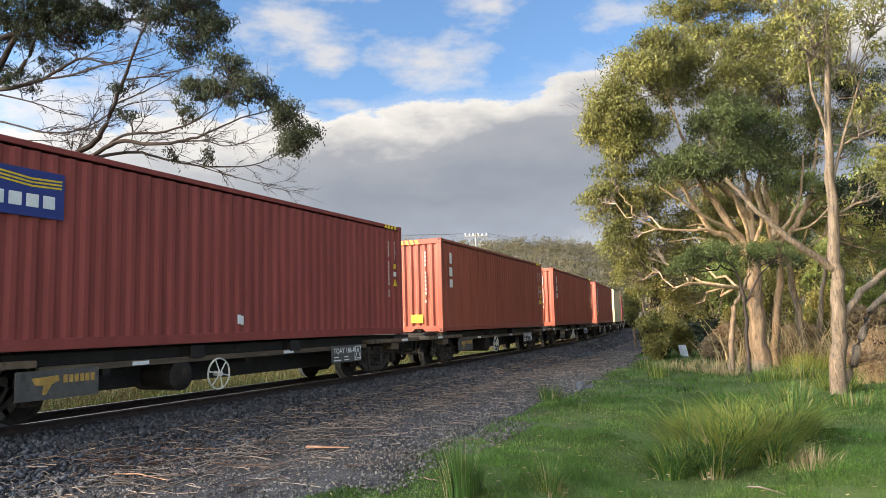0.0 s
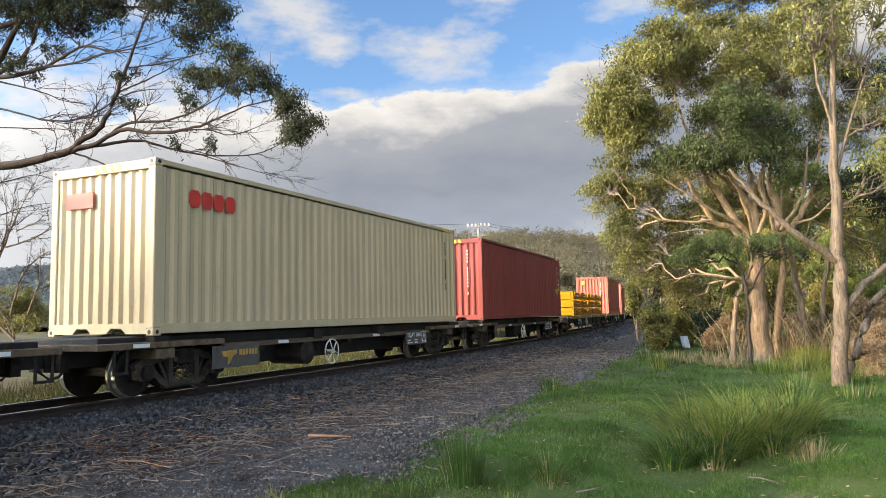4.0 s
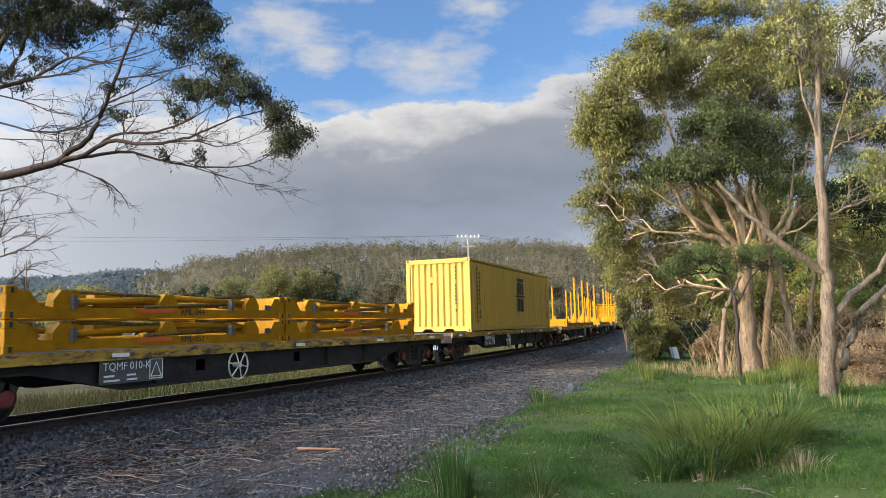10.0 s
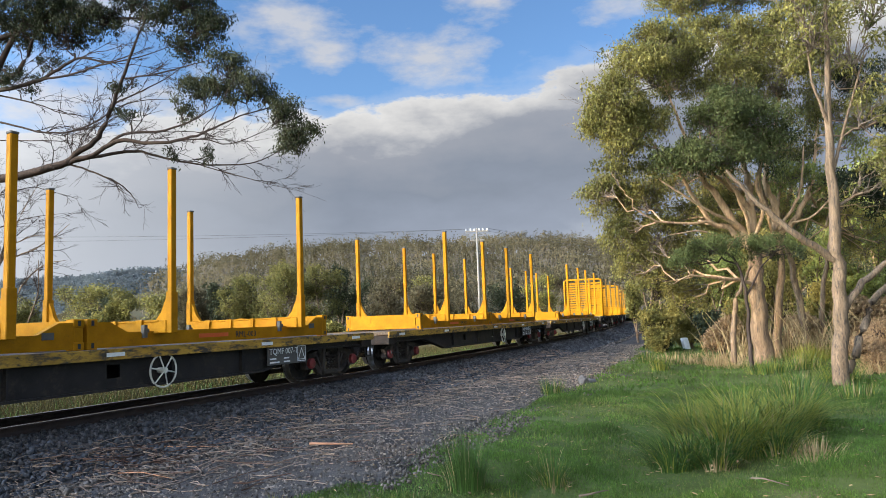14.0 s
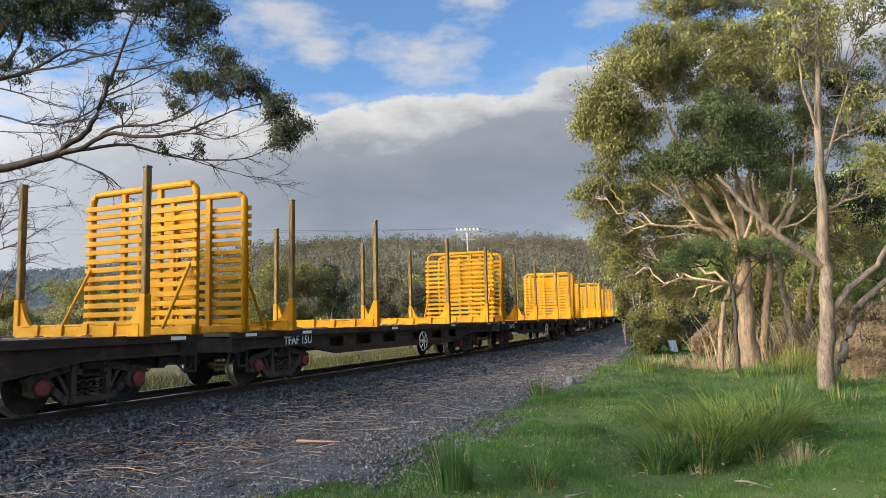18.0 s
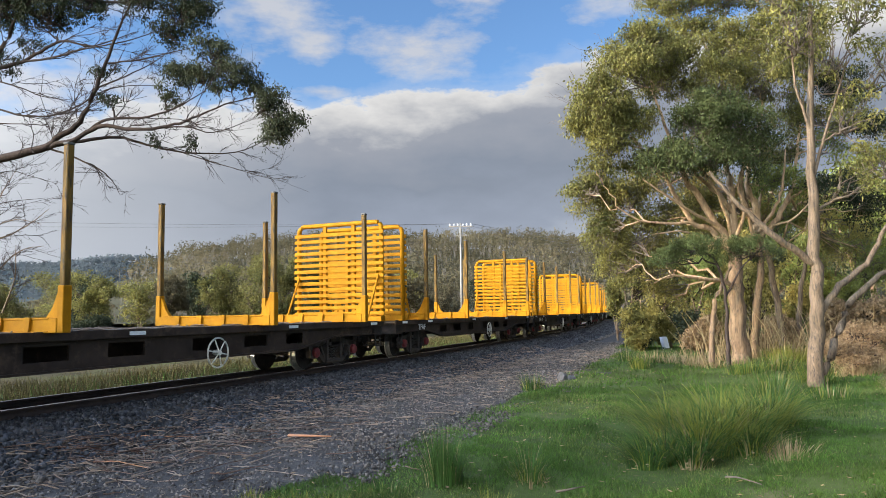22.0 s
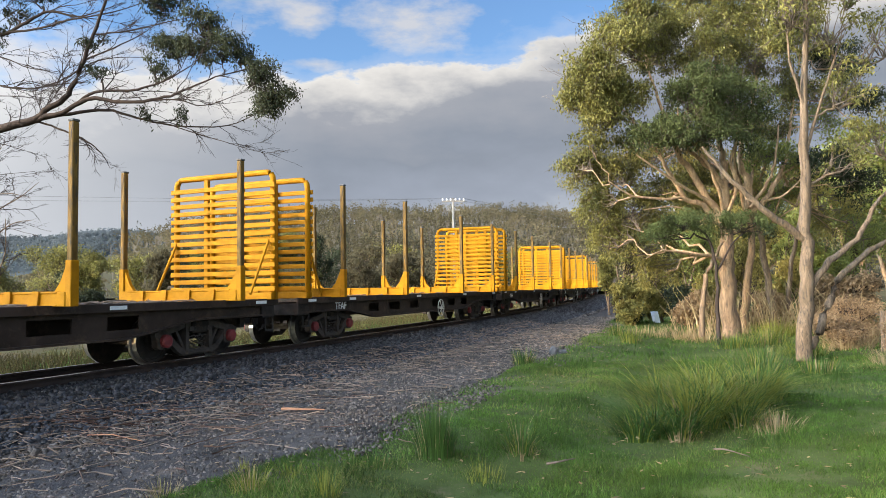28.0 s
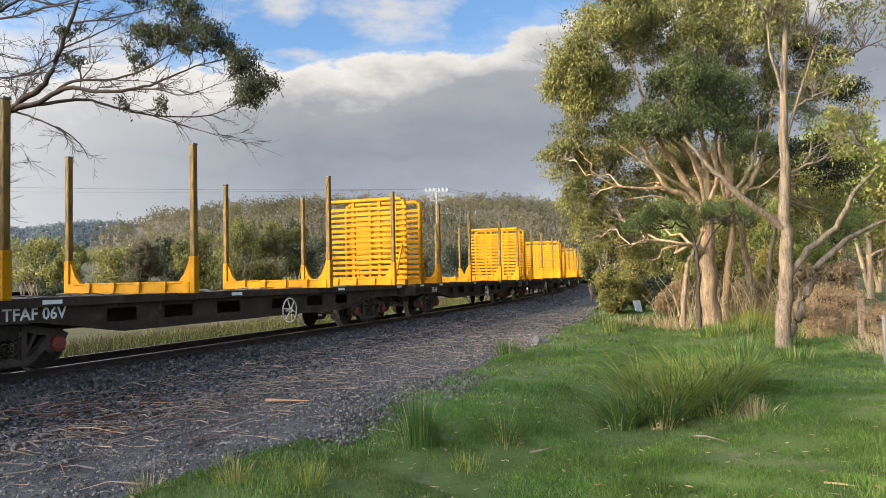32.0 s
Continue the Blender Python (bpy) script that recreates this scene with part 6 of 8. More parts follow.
gum.limb((10.7, 23.4, -0.57, 0.15), (10.85, 23.4, 1.09, 0.125), (11.08, 23.4, 2.58, 0.11), (10.87, 23.2, 3.69, 0.09), (10.36, 23, 5.37, 0.05), foot=True)
gum.limb((12.48, 25.2, -0.53, 0.13), (12.51, 25.2, 1.06, 0.115), (12.2, 25, 2.66, 0.1), (11.83, 24.6, 4.24, 0.07), (12.56, 24, 6.91, 0.03), foot=True)
gum.limb((8.16, 20.6, -0.29, 0.085), (8.28, 20.6, 1.14, 0.07), (8.48, 20.6, 1.79, 0.055), (8.89, 20.6, 2.47, 0.03), foot=True)
gum.limb((13.46, 26, -0.6, 0.1), (13.69, 26, 1.45, 0.085), (14.19, 26, 3.74, 0.06), (14.91, 25.5, 5.75, 0.03), foot=True)
gum.limb((9.52, 21.8, 3.21, 0.06), (9.09, 21.3, 4.14, 0.052), (8.56, 20.9, 4.98, 0.042), (8.04, 20.6, 5.54, 0.03), (7.84, 20.5, 6.31, 0.015))
gum.limb((9.53, 21.7, 3.41, 0.06), (9.63, 21.2, 4.14, 0.052), (9.34, 20.9, 4.91, 0.042), (9.48, 20.7, 5.72, 0.028), (9.42, 20.7, 6.67, 0.015))
gum.limb((10.23, 22, 3.5, 0.055), (9.86, 21.5, 4.25, 0.048), (9.58, 21.2, 4.87, 0.038), (9.66, 21, 5.67, 0.02))
gum.limb((10.47, 22.1, 3.65, 0.055), (10.81, 21.6, 4.39, 0.048), (10.91, 21.3, 5.08, 0.036), (11.01, 21.2, 6.07, 0.02))
gum.limb((8.8, 21.4, 3.81, 0.05), (7.87, 20.9, 4.17, 0.042), (6.95, 20.5, 4.63, 0.032), (6.24, 20.3, 5.08, 0.015))
gum.limb((9.32, 21.6, 3.02, 0.045), (8.3, 21, 3.32, 0.036), (7.46, 20.6, 3.53, 0.026), (6.49, 20.3, 3.42, 0.012))
gum.limb((10.86, 22, 3.84, 0.04), (11.11, 21.5, 3.88, 0.034), (11.51, 21.2, 4.28, 0.025), (11.74, 21, 4.71, 0.012))
gum.lobe(6.13, 20.6, 8.52, 0.92, 0.85, 54, "leaf")
gum.lobe(5.18, 20.4, 7.43, 0.71, 0.78, 46, "leaf")
gum.lobe(4.82, 20.4, 6.71, 0.58, 0.58, 30, "leaf")
gum.lobe(5.94, 20.8, 6.85, 0.86, 0.73, 44, "leaf")
gum.lobe(7.11, 21.3, 9.35, 0.78, 0.71, 36, "leaf")
gum.lobe(6.68, 21, 9.64, 0.5, 0.37, 14, "leaf")
gum.lobe(5.41, 20.6, 6.17, 0.65, 0.43, 22, "leaf")
gum.lobe(7.81, 22.2, 8.6, 0.74, 0.92, 34, "leaf")
gum.lobe(8.38, 22.6, 9.78, 0.57, 0.57, 18, "leaf")
gum.lobe(7.99, 23, 11.53, 0.66, 0.48, 22, "leaf")
gum.lobe(9.07, 23, 11.64, 0.73, 0.4, 18, "leaf")
gum.lobe(10.59, 23.3, 11.79, 0.81, 0.37, 20, "leaf")
gum.lobe(12.45, 23.5, 11.73, 0.75, 0.41, 14, "leaf")
gum.lobe(9.76, 21.7, 9.41, 0.93, 0.76, 40, "leaf")
gum.lobe(10.99, 22, 10.05, 0.8, 0.59, 30, "leaf")
gum.lobe(9, 21.4, 8.31, 0.82, 0.71, 36, "leaf")
gum.lobe(10.58, 21.6, 8.35, 0.96, 0.86, 42, "leaf")
gum.lobe(12.18, 22.6, 9.46, 0.75, 0.86, 30, "leaf")
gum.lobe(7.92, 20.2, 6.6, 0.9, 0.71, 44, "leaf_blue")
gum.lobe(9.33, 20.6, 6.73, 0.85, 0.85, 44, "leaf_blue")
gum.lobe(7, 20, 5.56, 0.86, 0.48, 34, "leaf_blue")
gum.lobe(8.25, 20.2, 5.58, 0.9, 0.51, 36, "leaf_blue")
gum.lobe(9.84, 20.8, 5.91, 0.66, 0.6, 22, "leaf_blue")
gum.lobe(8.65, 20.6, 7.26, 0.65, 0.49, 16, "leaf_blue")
gum.lobe(13.1, 23.2, 9.43, 0.63, 0.92, 20, "leaf")
gum.lobe(13.71, 23, 7.51, 1.02, 0.58, 24, "leaf")
gum.lobe(12.2, 23, 7.63, 0.62, 0.84, 22, "leaf")
gum.lobe(11.73, 23, 6.39, 0.73, 0.58, 20, "leaf")
gum.lobe(13.91, 24, 11.77, 0.95, 0.46, 14, "leaf")
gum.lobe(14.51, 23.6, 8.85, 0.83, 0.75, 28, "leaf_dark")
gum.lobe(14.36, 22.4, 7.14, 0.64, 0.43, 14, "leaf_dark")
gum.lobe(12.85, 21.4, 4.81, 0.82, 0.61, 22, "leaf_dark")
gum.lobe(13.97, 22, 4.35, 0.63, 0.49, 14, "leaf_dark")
gum.lobe(11, 22.2, 5.43, 0.81, 0.46, 16, "leaf_lime")
gum.lobe(11.73, 22.6, 5.18, 0.61, 0.36, 10, "leaf_lime")
gum.lobe(13.59, 23.4, 6.74, 0.56, 0.41, 8, "leaf_lime")
gum.lobe(5.35, 22.9, 5.11, 0.69, 0.62, 37, "leaf")
gum.lobe(6.34, 22.9, 4.83, 0.76, 0.62, 33, "leaf")
gum.lobe(5.81, 22.9, 3.85, 0.7, 0.62, 28, "leaf")
gum.lobe(6.72, 22.9, 3.65, 0.8, 0.69, 28, "leaf")
gum.lobe(6.15, 23, 2.69, 0.58, 0.66, 20, "leaf")
gum.lobe(7.81, 22.6, 4.33, 0.86, 0.5, 18, "leaf")
# rear lobes get the brighter olive leaf in place of sunlight
gum.lobe(7.41, 24, 2.51, 0.92, 0.69, 18, "leaf_sunlit_olive")
gum.lobe(8.99, 23, 4.64, 0.73, 0.44, 12, "leaf")
gum.lobe(8.24, 24, 1.72, 0.88, 0.57, 14, "leaf_sunlit_olive")
gum.lobe(7.86, 24, 5.65, 0.99, 0.46, 18, "leaf_sunlit_olive")
gum.lobe(9.24, 24.2, 5.46, 0.96, 0.54, 18, "leaf_sunlit_olive")
gum.lobe(10.68, 24.5, 4.94, 0.97, 0.7, 20, "leaf_sunlit_olive")
gum.lobe(8.04, 24, 3.46, 0.92, 0.65, 16, "leaf_sunlit_olive")
gum.lobe(9.76, 24.2, 4.22, 0.85, 0.58, 14, "leaf_sunlit_olive")
gum.lobe(12.47, 25, 4.27, 0.91, 0.79, 20, "leaf_lime")
gum.lobe(13.93, 25, 4.65, 0.99, 0.87, 22, "leaf_sunlit_olive")
gum.lobe(15.15, 25.5, 3.46, 1.01, 0.89, 20, "leaf_sunlit_olive")
gum.lobe(15.68, 24.5, 6.16, 0.78, 0.66, 10, "leaf_sunlit_olive")
gum.lobe(6.46, 21.5, 5.69, 0.68, 0.31, 10, "leaf")
gum.lobe(8.76, 23, 10.61, 0.55, 0.48, 12, "leaf")
gum.lobe(9.72, 23, 10.6, 0.62, 0.48, 12, "leaf")
gum.lobe(13.22, 23.6, 10.79, 0.68, 0.64, 14, "leaf")
gum.lobe(16.36, 26, 3.06, 0.91, 0.83, 16, "leaf_lime")
gum.lobe(5.06, 20.8, 5.57, 0.43, 0.26, 8, "leaf")
gum.finish(twigs=2)
wattle = Gum("wattle_tree", "feathery dark green young wattle before the gum tree", (8.6, 19.4, -0.5), 111, M["bark_dark"], M["bark_dark"], M["twig"])
wattle.limb((8.16, 19.4, -0.51, 0.06), (8.16, 19.4, 0.52, 0.05), (8.15, 19.4, 1.75, 0.04), (7.89, 19.4, 2.61, 0.03), (7.24, 19.3, 2.93, 0.014))
wattle.limb((8.17, 19.4, 1.6, 0.03), (8.65, 19.4, 2.36, 0.022), (9.15, 19.4, 2.82, 0.012))
wattle.lobe(7.31, 19.4, 2.89, 0.83, 0.37, 30, "leaf_wattle")
wattle.lobe(6.63, 19.4, 2.62, 0.46, 0.28, 14, "leaf_wattle")
wattle.lobe(8.87, 19.4, 2.86, 0.68, 0.37, 26, "leaf_wattle")
wattle.finish(twigs=1, length=0.075, width=0.012, clump=0.24, per=150)
tree("sapling", "slender pale-barked gum tree with thin open crown",
     [[(8.4, 15.5, -0.5, 0.175), (8.5, 15.5, 1.0, 0.15), (8.56, 15.5, 2.4, 0.13), (8.65, 15.5, 4.7, 0.09), (8.85, 15.5, 8.6, 0.03)],
      [(8.56, 15.5, 2.2, 0.09), (7.7, 15.4, 2.75, 0.07), (6.9, 15.4, 3.5, 0.05), (6.3, 15.5, 4.3, 0.03)],
      [(8.52, 15.5, 1.0, 0.08), (9.1, 15.6, 1.7, 0.075), (9.9, 15.8, 2.2, 0.06), (10.5, 16.0, 3.0, 0.045), (11.2, 16.0, 3.7, 0.025)],
      [(8.6, 15.5, 4.0, 0.045), (9.0, 15.5, 5.2, 0.03), (9.5, 15.5, 6.6, 0.018)],
      [(8.7, 15.5, 5.0, 0.04), (8.3, 15.4, 6.2, 0.028), (8.2, 15.3, 7.6, 0.014)],
      [(8.62, 15.8, -0.5, 0.10), (9.0, 15.8, 0.3, 0.085), (9.45, 15.9, 1.3, 0.075), (10.3, 16.0, 1.95, 0.06), (11.3, 16.2, 2.35, 0.04), (12.4, 16.5, 2.6, 0.02)]],
     [(8.3, 15.2, 7.4, 0.7, 0.9, 22), (9.2, 15.5, 7.1, 0.8, 0.9, 22), (9.8, 15.5, 7.9, 0.6, 0.6, 16), (9.7, 15.5, 5.7, 0.6, 0.9, 12), (9.5, 15.5, 4.0, 0.5, 0.5, 9),
      (8.1, 15.3, 8.2, 0.6, 0.6, 14), (10.6, 16.0, 4.6, 0.8, 0.8, 12), (11.0, 16.2, 7.0, 0.8, 1.0, 14)],
     102, M["bark_grey"], M["leaf"], per=42, clump=0.26, leaf_len=0.12, leaf_wid=0.02, limb=0.03, twigs=2, detailed=True, sprays=6, twig_mat=M["twig_pale"])
# backlit tree: its shade is put into near-black leaf and bark colours
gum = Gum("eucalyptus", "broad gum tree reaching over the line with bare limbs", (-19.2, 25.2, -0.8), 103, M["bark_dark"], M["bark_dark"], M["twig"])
gum.limb((-19.2, 25.2, -0.8, 0.36), (-18.9, 25.1, 2.5, 0.30), (-18.2, 24.9, 5.2, 0.24), (-17.2, 24.6, 8.0, 0.18), (-15.6, 24.2, 10.4, 0.12), (-14.4, 24.0, 12.4, 0.06), foot=True)
gum.limb((-18.3, 24.9, 5, 0.17), (-16.25, 23.8, 6.36, 0.155), (-14.28, 23.4, 6.55, 0.14), (-12.67, 23.2, 6.84, 0.125), (-11.87, 23.1, 7.27, 0.095), (-11.34, 23, 7.72, 0.085), (-10.9, 23, 8.56, 0.07), (-10.53, 23, 9.61, 0.055), (-10.16, 23, 10.67, 0.04), (-9.74, 23, 11.74, 0.02))
gum.limb((-12.67, 23.2, 6.84, 0.085), (-11.44, 23, 7.11, 0.075), (-10.66, 22.9, 7.51, 0.07), (-9.42, 22.7, 7.35, 0.055), (-8.24, 22.5, 7.36, 0.045), (-7.44, 22.3, 7.56, 0.035), (-6.33, 22.1, 7.94, 0.022), (-5.22, 22, 8.19, 0.012))
gum.limb((-11.11, 23, 7.32, 0.05), (-10.38, 22.9, 7.73, 0.045), (-9.28, 22.8, 7.73, 0.038), (-8.09, 22.6, 7.97, 0.026), (-7.05, 22.4, 8.5, 0.012))
gum.limb((-12.33, 23.2, 6.91, 0.06), (-11.07, 23.4, 7.21, 0.055), (-10.03, 23.4, 7.22, 0.045), (-8.95, 23.3, 6.9, 0.036), (-7.94, 23.2, 6.67, 0.028), (-6.23, 23, 6.61, 0.018), (-4.97, 22.8, 7.06, 0.008))
gum.limb((-9.42, 22.7, 7.35, 0.03), (-7.69, 22.4, 7.32, 0.022), (-6.76, 22.3, 7.1, 0.016), (-5.55, 22.2, 7.45, 0.008))
gum.limb((-7.97, 23.2, 6.65, 0.018), (-6.61, 23, 6.19, 0.013), (-5.66, 22.9, 5.87, 0.009), (-4.63, 22.8, 5.58, 0.004))
gum.limb((-12.29, 23.2, 6.83, 0.036), (-11.49, 23.1, 6.53, 0.03), (-10.69, 23, 6.15, 0.024), (-10.21, 23, 5.74, 0.015), (-9.93, 23, 5.24, 0.006))
gum.limb((-17.69, 24.6, 9.73, 0.09), (-15.11, 24, 9.82, 0.075), (-14.03, 23.9, 9.96, 0.06), (-13.05, 23.8, 10.39, 0.05), (-12.32, 23.7, 10.69, 0.04), (-11.2, 23.6, 10.48, 0.025), (-9.8, 23.5, 10.91, 0.01))
gum.limb((-13.88, 23.9, 10.02, 0.04), (-12.35, 23.6, 10.13, 0.034), (-11.45, 23.4, 10.3, 0.028), (-9.96, 23.2, 10.48, 0.018), (-8.45, 23, 10.85, 0.008))
gum.limb((-17.53, 24.4, 9.15, 0.05), (-15.08, 24, 8.59, 0.035), (-13.79, 23.8, 8.2, 0.032), (-12.73, 23.7, 8.09, 0.03), (-11.72, 23.6, 8.38, 0.027), (-10.94, 23.5, 8.79, 0.022), (-10.1, 23.4, 9, 0.015), (-8.91, 23.3, 8.98, 0.007))
gum.limb((-16.49, 24.3, 9.9, 0.04), (-15.23, 24.2, 9.61, 0.03), (-13.98, 24.1, 9.26, 0.022), (-13.09, 24, 8.87, 0.015), (-12.06, 23.9, 8.7, 0.006))
gum.limb((-15.85, 24, 8, 0.025), (-13.53, 23.7, 7.83, 0.014), (-12.59, 23.6, 7.71, 0.006))
gum.limb((-18.34, 24.6, 10.9, 0.12), (-15.34, 24.3, 11.79, 0.1), (-14.65, 24.2, 12.05, 0.085), (-13.64, 24.1, 12.26, 0.07), (-12.19, 24, 12.3, 0.055), (-10.08, 23.7, 12.02, 0.035), (-8.63, 23.5, 12.15, 0.015))
gum.limb((-16.95, 24.4, 9.54, 0.1), (-15.24, 24.2, 10.18, 0.085), (-14.56, 24.1, 10.61, 0.07), (-14.16, 24, 11.49, 0.05), (-13.63, 24, 12.54, 0.03))
gum.limb((-10.49, 23, 9.65, 0.03), (-9.39, 22.9, 9.72, 0.024), (-8.19, 22.8, 9.95, 0.016), (-7.13, 22.7, 10.13, 0.007))
gum.limb((-10.79, 23, 8.81, 0.03), (-9.82, 22.9, 9.16, 0.022), (-8.76, 22.8, 9.66, 0.013), (-7.88, 22.7, 10.36, 0.006))
gum.limb((-16.17, 24, 5.77, 0.03), (-14.96, 23.9, 6.07, 0.02), (-13.94, 23.8, 6.25, 0.014), (-13.44, 23.8, 6.13, 0.01), (-12.36, 23.8, 5.79, 0.005))
gum.limb((-15.44, 23.8, 4.78, 0.02), (-14.05, 23.7, 5.17, 0.012), (-12.63, 23.6, 5.29, 0.005))
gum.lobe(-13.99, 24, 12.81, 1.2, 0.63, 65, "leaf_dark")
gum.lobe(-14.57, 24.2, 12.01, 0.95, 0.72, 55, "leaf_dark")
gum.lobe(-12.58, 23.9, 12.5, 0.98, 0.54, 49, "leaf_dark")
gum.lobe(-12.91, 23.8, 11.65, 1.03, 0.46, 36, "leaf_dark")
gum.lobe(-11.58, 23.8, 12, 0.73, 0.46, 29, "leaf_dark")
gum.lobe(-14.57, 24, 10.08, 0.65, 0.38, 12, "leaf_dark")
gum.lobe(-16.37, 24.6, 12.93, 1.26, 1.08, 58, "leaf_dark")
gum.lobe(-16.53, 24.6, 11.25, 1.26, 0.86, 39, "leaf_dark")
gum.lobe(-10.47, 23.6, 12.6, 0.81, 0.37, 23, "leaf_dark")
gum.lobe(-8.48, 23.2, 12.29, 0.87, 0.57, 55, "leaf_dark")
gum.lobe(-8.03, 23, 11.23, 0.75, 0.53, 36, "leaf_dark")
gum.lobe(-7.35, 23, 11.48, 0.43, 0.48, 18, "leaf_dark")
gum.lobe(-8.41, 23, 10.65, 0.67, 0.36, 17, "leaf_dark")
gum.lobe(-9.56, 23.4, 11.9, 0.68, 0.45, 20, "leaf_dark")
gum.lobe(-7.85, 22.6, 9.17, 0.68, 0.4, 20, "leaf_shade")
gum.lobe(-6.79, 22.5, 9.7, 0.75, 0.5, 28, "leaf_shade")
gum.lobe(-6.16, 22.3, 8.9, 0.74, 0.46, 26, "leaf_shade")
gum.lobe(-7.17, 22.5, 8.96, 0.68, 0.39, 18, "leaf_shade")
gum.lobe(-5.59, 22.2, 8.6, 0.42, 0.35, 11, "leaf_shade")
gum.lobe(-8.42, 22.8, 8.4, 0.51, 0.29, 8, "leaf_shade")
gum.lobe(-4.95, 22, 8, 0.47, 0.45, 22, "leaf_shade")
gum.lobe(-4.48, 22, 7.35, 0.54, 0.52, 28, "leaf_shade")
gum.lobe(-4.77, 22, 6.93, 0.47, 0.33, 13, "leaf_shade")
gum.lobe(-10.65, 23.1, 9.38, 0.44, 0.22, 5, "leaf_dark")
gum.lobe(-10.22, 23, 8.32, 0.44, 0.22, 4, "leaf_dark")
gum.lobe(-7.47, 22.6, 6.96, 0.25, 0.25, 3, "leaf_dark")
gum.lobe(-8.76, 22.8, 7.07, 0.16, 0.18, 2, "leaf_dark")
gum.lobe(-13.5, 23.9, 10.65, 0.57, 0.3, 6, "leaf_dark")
gum.finish(twigs=2, length=0.125, width=0.022, clump=0.30, per=62, fine=1.0)


def shrub(name, label, x, y, w, h, seed, leaf, bark=None, per=30, size=0.28, trunk=0.12, lobes=7, clumps=20, other=None, category="tree", thin=0.55):
    """A smaller tree or bush with a ragged crown of a few lobes."""
    g = np.random.default_rng(seed)
    z = float(ground_z(x, y)[0]) - 0.05
    L = []
    for k in range(lobes):
        a, r = g.uniform(0, math.tau), w * g.uniform(0.15, 0.62)
        zz = z + h * g.uniform(1 - thin, 0.86)
        L.append((x + r * math.cos(a), y + r * math.sin(a), zz, w * g.uniform(0.28, 0.46), h * g.uniform(0.10, 0.2), clumps))
    T = [[(x, y, z, trunk), (x + g.normal() * 0.1 * w, y, z + h * 0.3, trunk * 0.75), (x + g.normal() * 0.2 * w, y + g.normal() * 0.2 * w, z + h * 0.62, trunk * 0.4)],
         [(x + 0.1, y, z, trunk * 0.7), (x - 0.25 * w, y, z + h * 0.4, trunk * 0.45), (x - 0.4 * w, y, z + h * 0.6, trunk * 0.2)]]
    ob = tree(name, label, T, L, seed, bark or M["bark_grey"], leaf, per=per, clump=w * 0.16 + 0.1, leaf_len=size, leaf_wid=size * 0.24, limb=trunk * 0.4, shell=0.45, droop=0.3, other=other)
    ob["category"] = category
    return ob


# understorey behind the big tree; olive and some lime leaves hold sunlight as colour
for k, (x, y, w, h, leaf) in enumerate(((8.9, 30.0, 0.9, 1.9, "leaf_sunlit_olive"), (10.5, 31.0, 1.0, 1.8, "leaf_sunlit_olive"), (10.6, 40.0, 0.7, 4.2, "leaf"), (10.3, 36.0, 1.1, 5.7, "leaf"), (11.2, 34.0, 1.4, 6.0, "leaf_sunlit_olive"),
                                        (12.0, 31.0, 1.4, 4.8, "leaf_lime"), (10.5, 27.5, 1.0, 1.5, "leaf_dry"), (13.2, 29.0, 1.2, 4.1, "leaf_sunlit_olive"), (15.1, 29.0, 1.2, 4.8, "leaf_lime"), (13.1, 26.5, 0.9, 1.7, "leaf_dry"),
                                        (16.0, 28.0, 1.3, 5.1, "leaf_lime"), (17.4, 28.0, 1.2, 6.0, "leaf_lime"), (17.2, 32.0, 1.5, 7.4, "leaf_sunlit_olive"), (9.1, 31.0, 0.5, 0.9, "leaf_dark"), (14.8, 26.0, 0.9, 2.1, "leaf_dry"),
                                        (19.5, 24.0, 2.4, 4.5, "leaf_sunlit_olive"), (11.6, 28.0, 1.0, 2.6, "leaf_sunlit_olive"), (14.2, 27.6, 1.1, 2.8, "leaf_sunlit_olive"), (15.9, 25.6, 1.0, 2.4, "leaf_dry"), (12.6, 33.5, 1.6, 5.2, "leaf"),
                                        (14.6, 32.5, 1.6, 5.6, "leaf_sunlit_olive"), (17.0, 29.5, 1.5, 3.6, "leaf_sunlit_olive"), (11.2, 29.6, 1.1, 2.0, "leaf_dark"))):
    shrub("shrub", {"leaf_dark": "dense dark green bush under the gum trees", "leaf_lime": "light green feathery wattle bush", "leaf_dry": "brown dying bracken and scrub",
                    "leaf": "tall green bush behind the gum trees", "leaf_sunlit_olive": "olive bush behind the gum trees, sunlight put into its leaf colour"}[leaf], x, y, w, h, 200 + k, M[leaf], per=30, size=0.14, trunk=0.07, lobes=8, clumps=24, category="bush", thin=0.8)
for k, (x, y, w, h) in enumerate(((10.7, 17.9, 0.9, 0.9), (11.6, 18.8, 1.1, 1.2), (12.6, 20.2, 1.3, 1.4), (11.0, 15.6, 0.8, 0.8), (13.8, 18.6, 1.2, 1.3), (9.6, 12.9, 0.6, 0.6), (15.2, 21.0, 1.4, 1.6))):
    shrub("bracken", "russet dead bracken beside the fence", x, y, w, h, 720 + k, M["leaf_dry"], per=60, size=0.06, trunk=0.02, lobes=8, clumps=16, category="fern", thin=0.85)
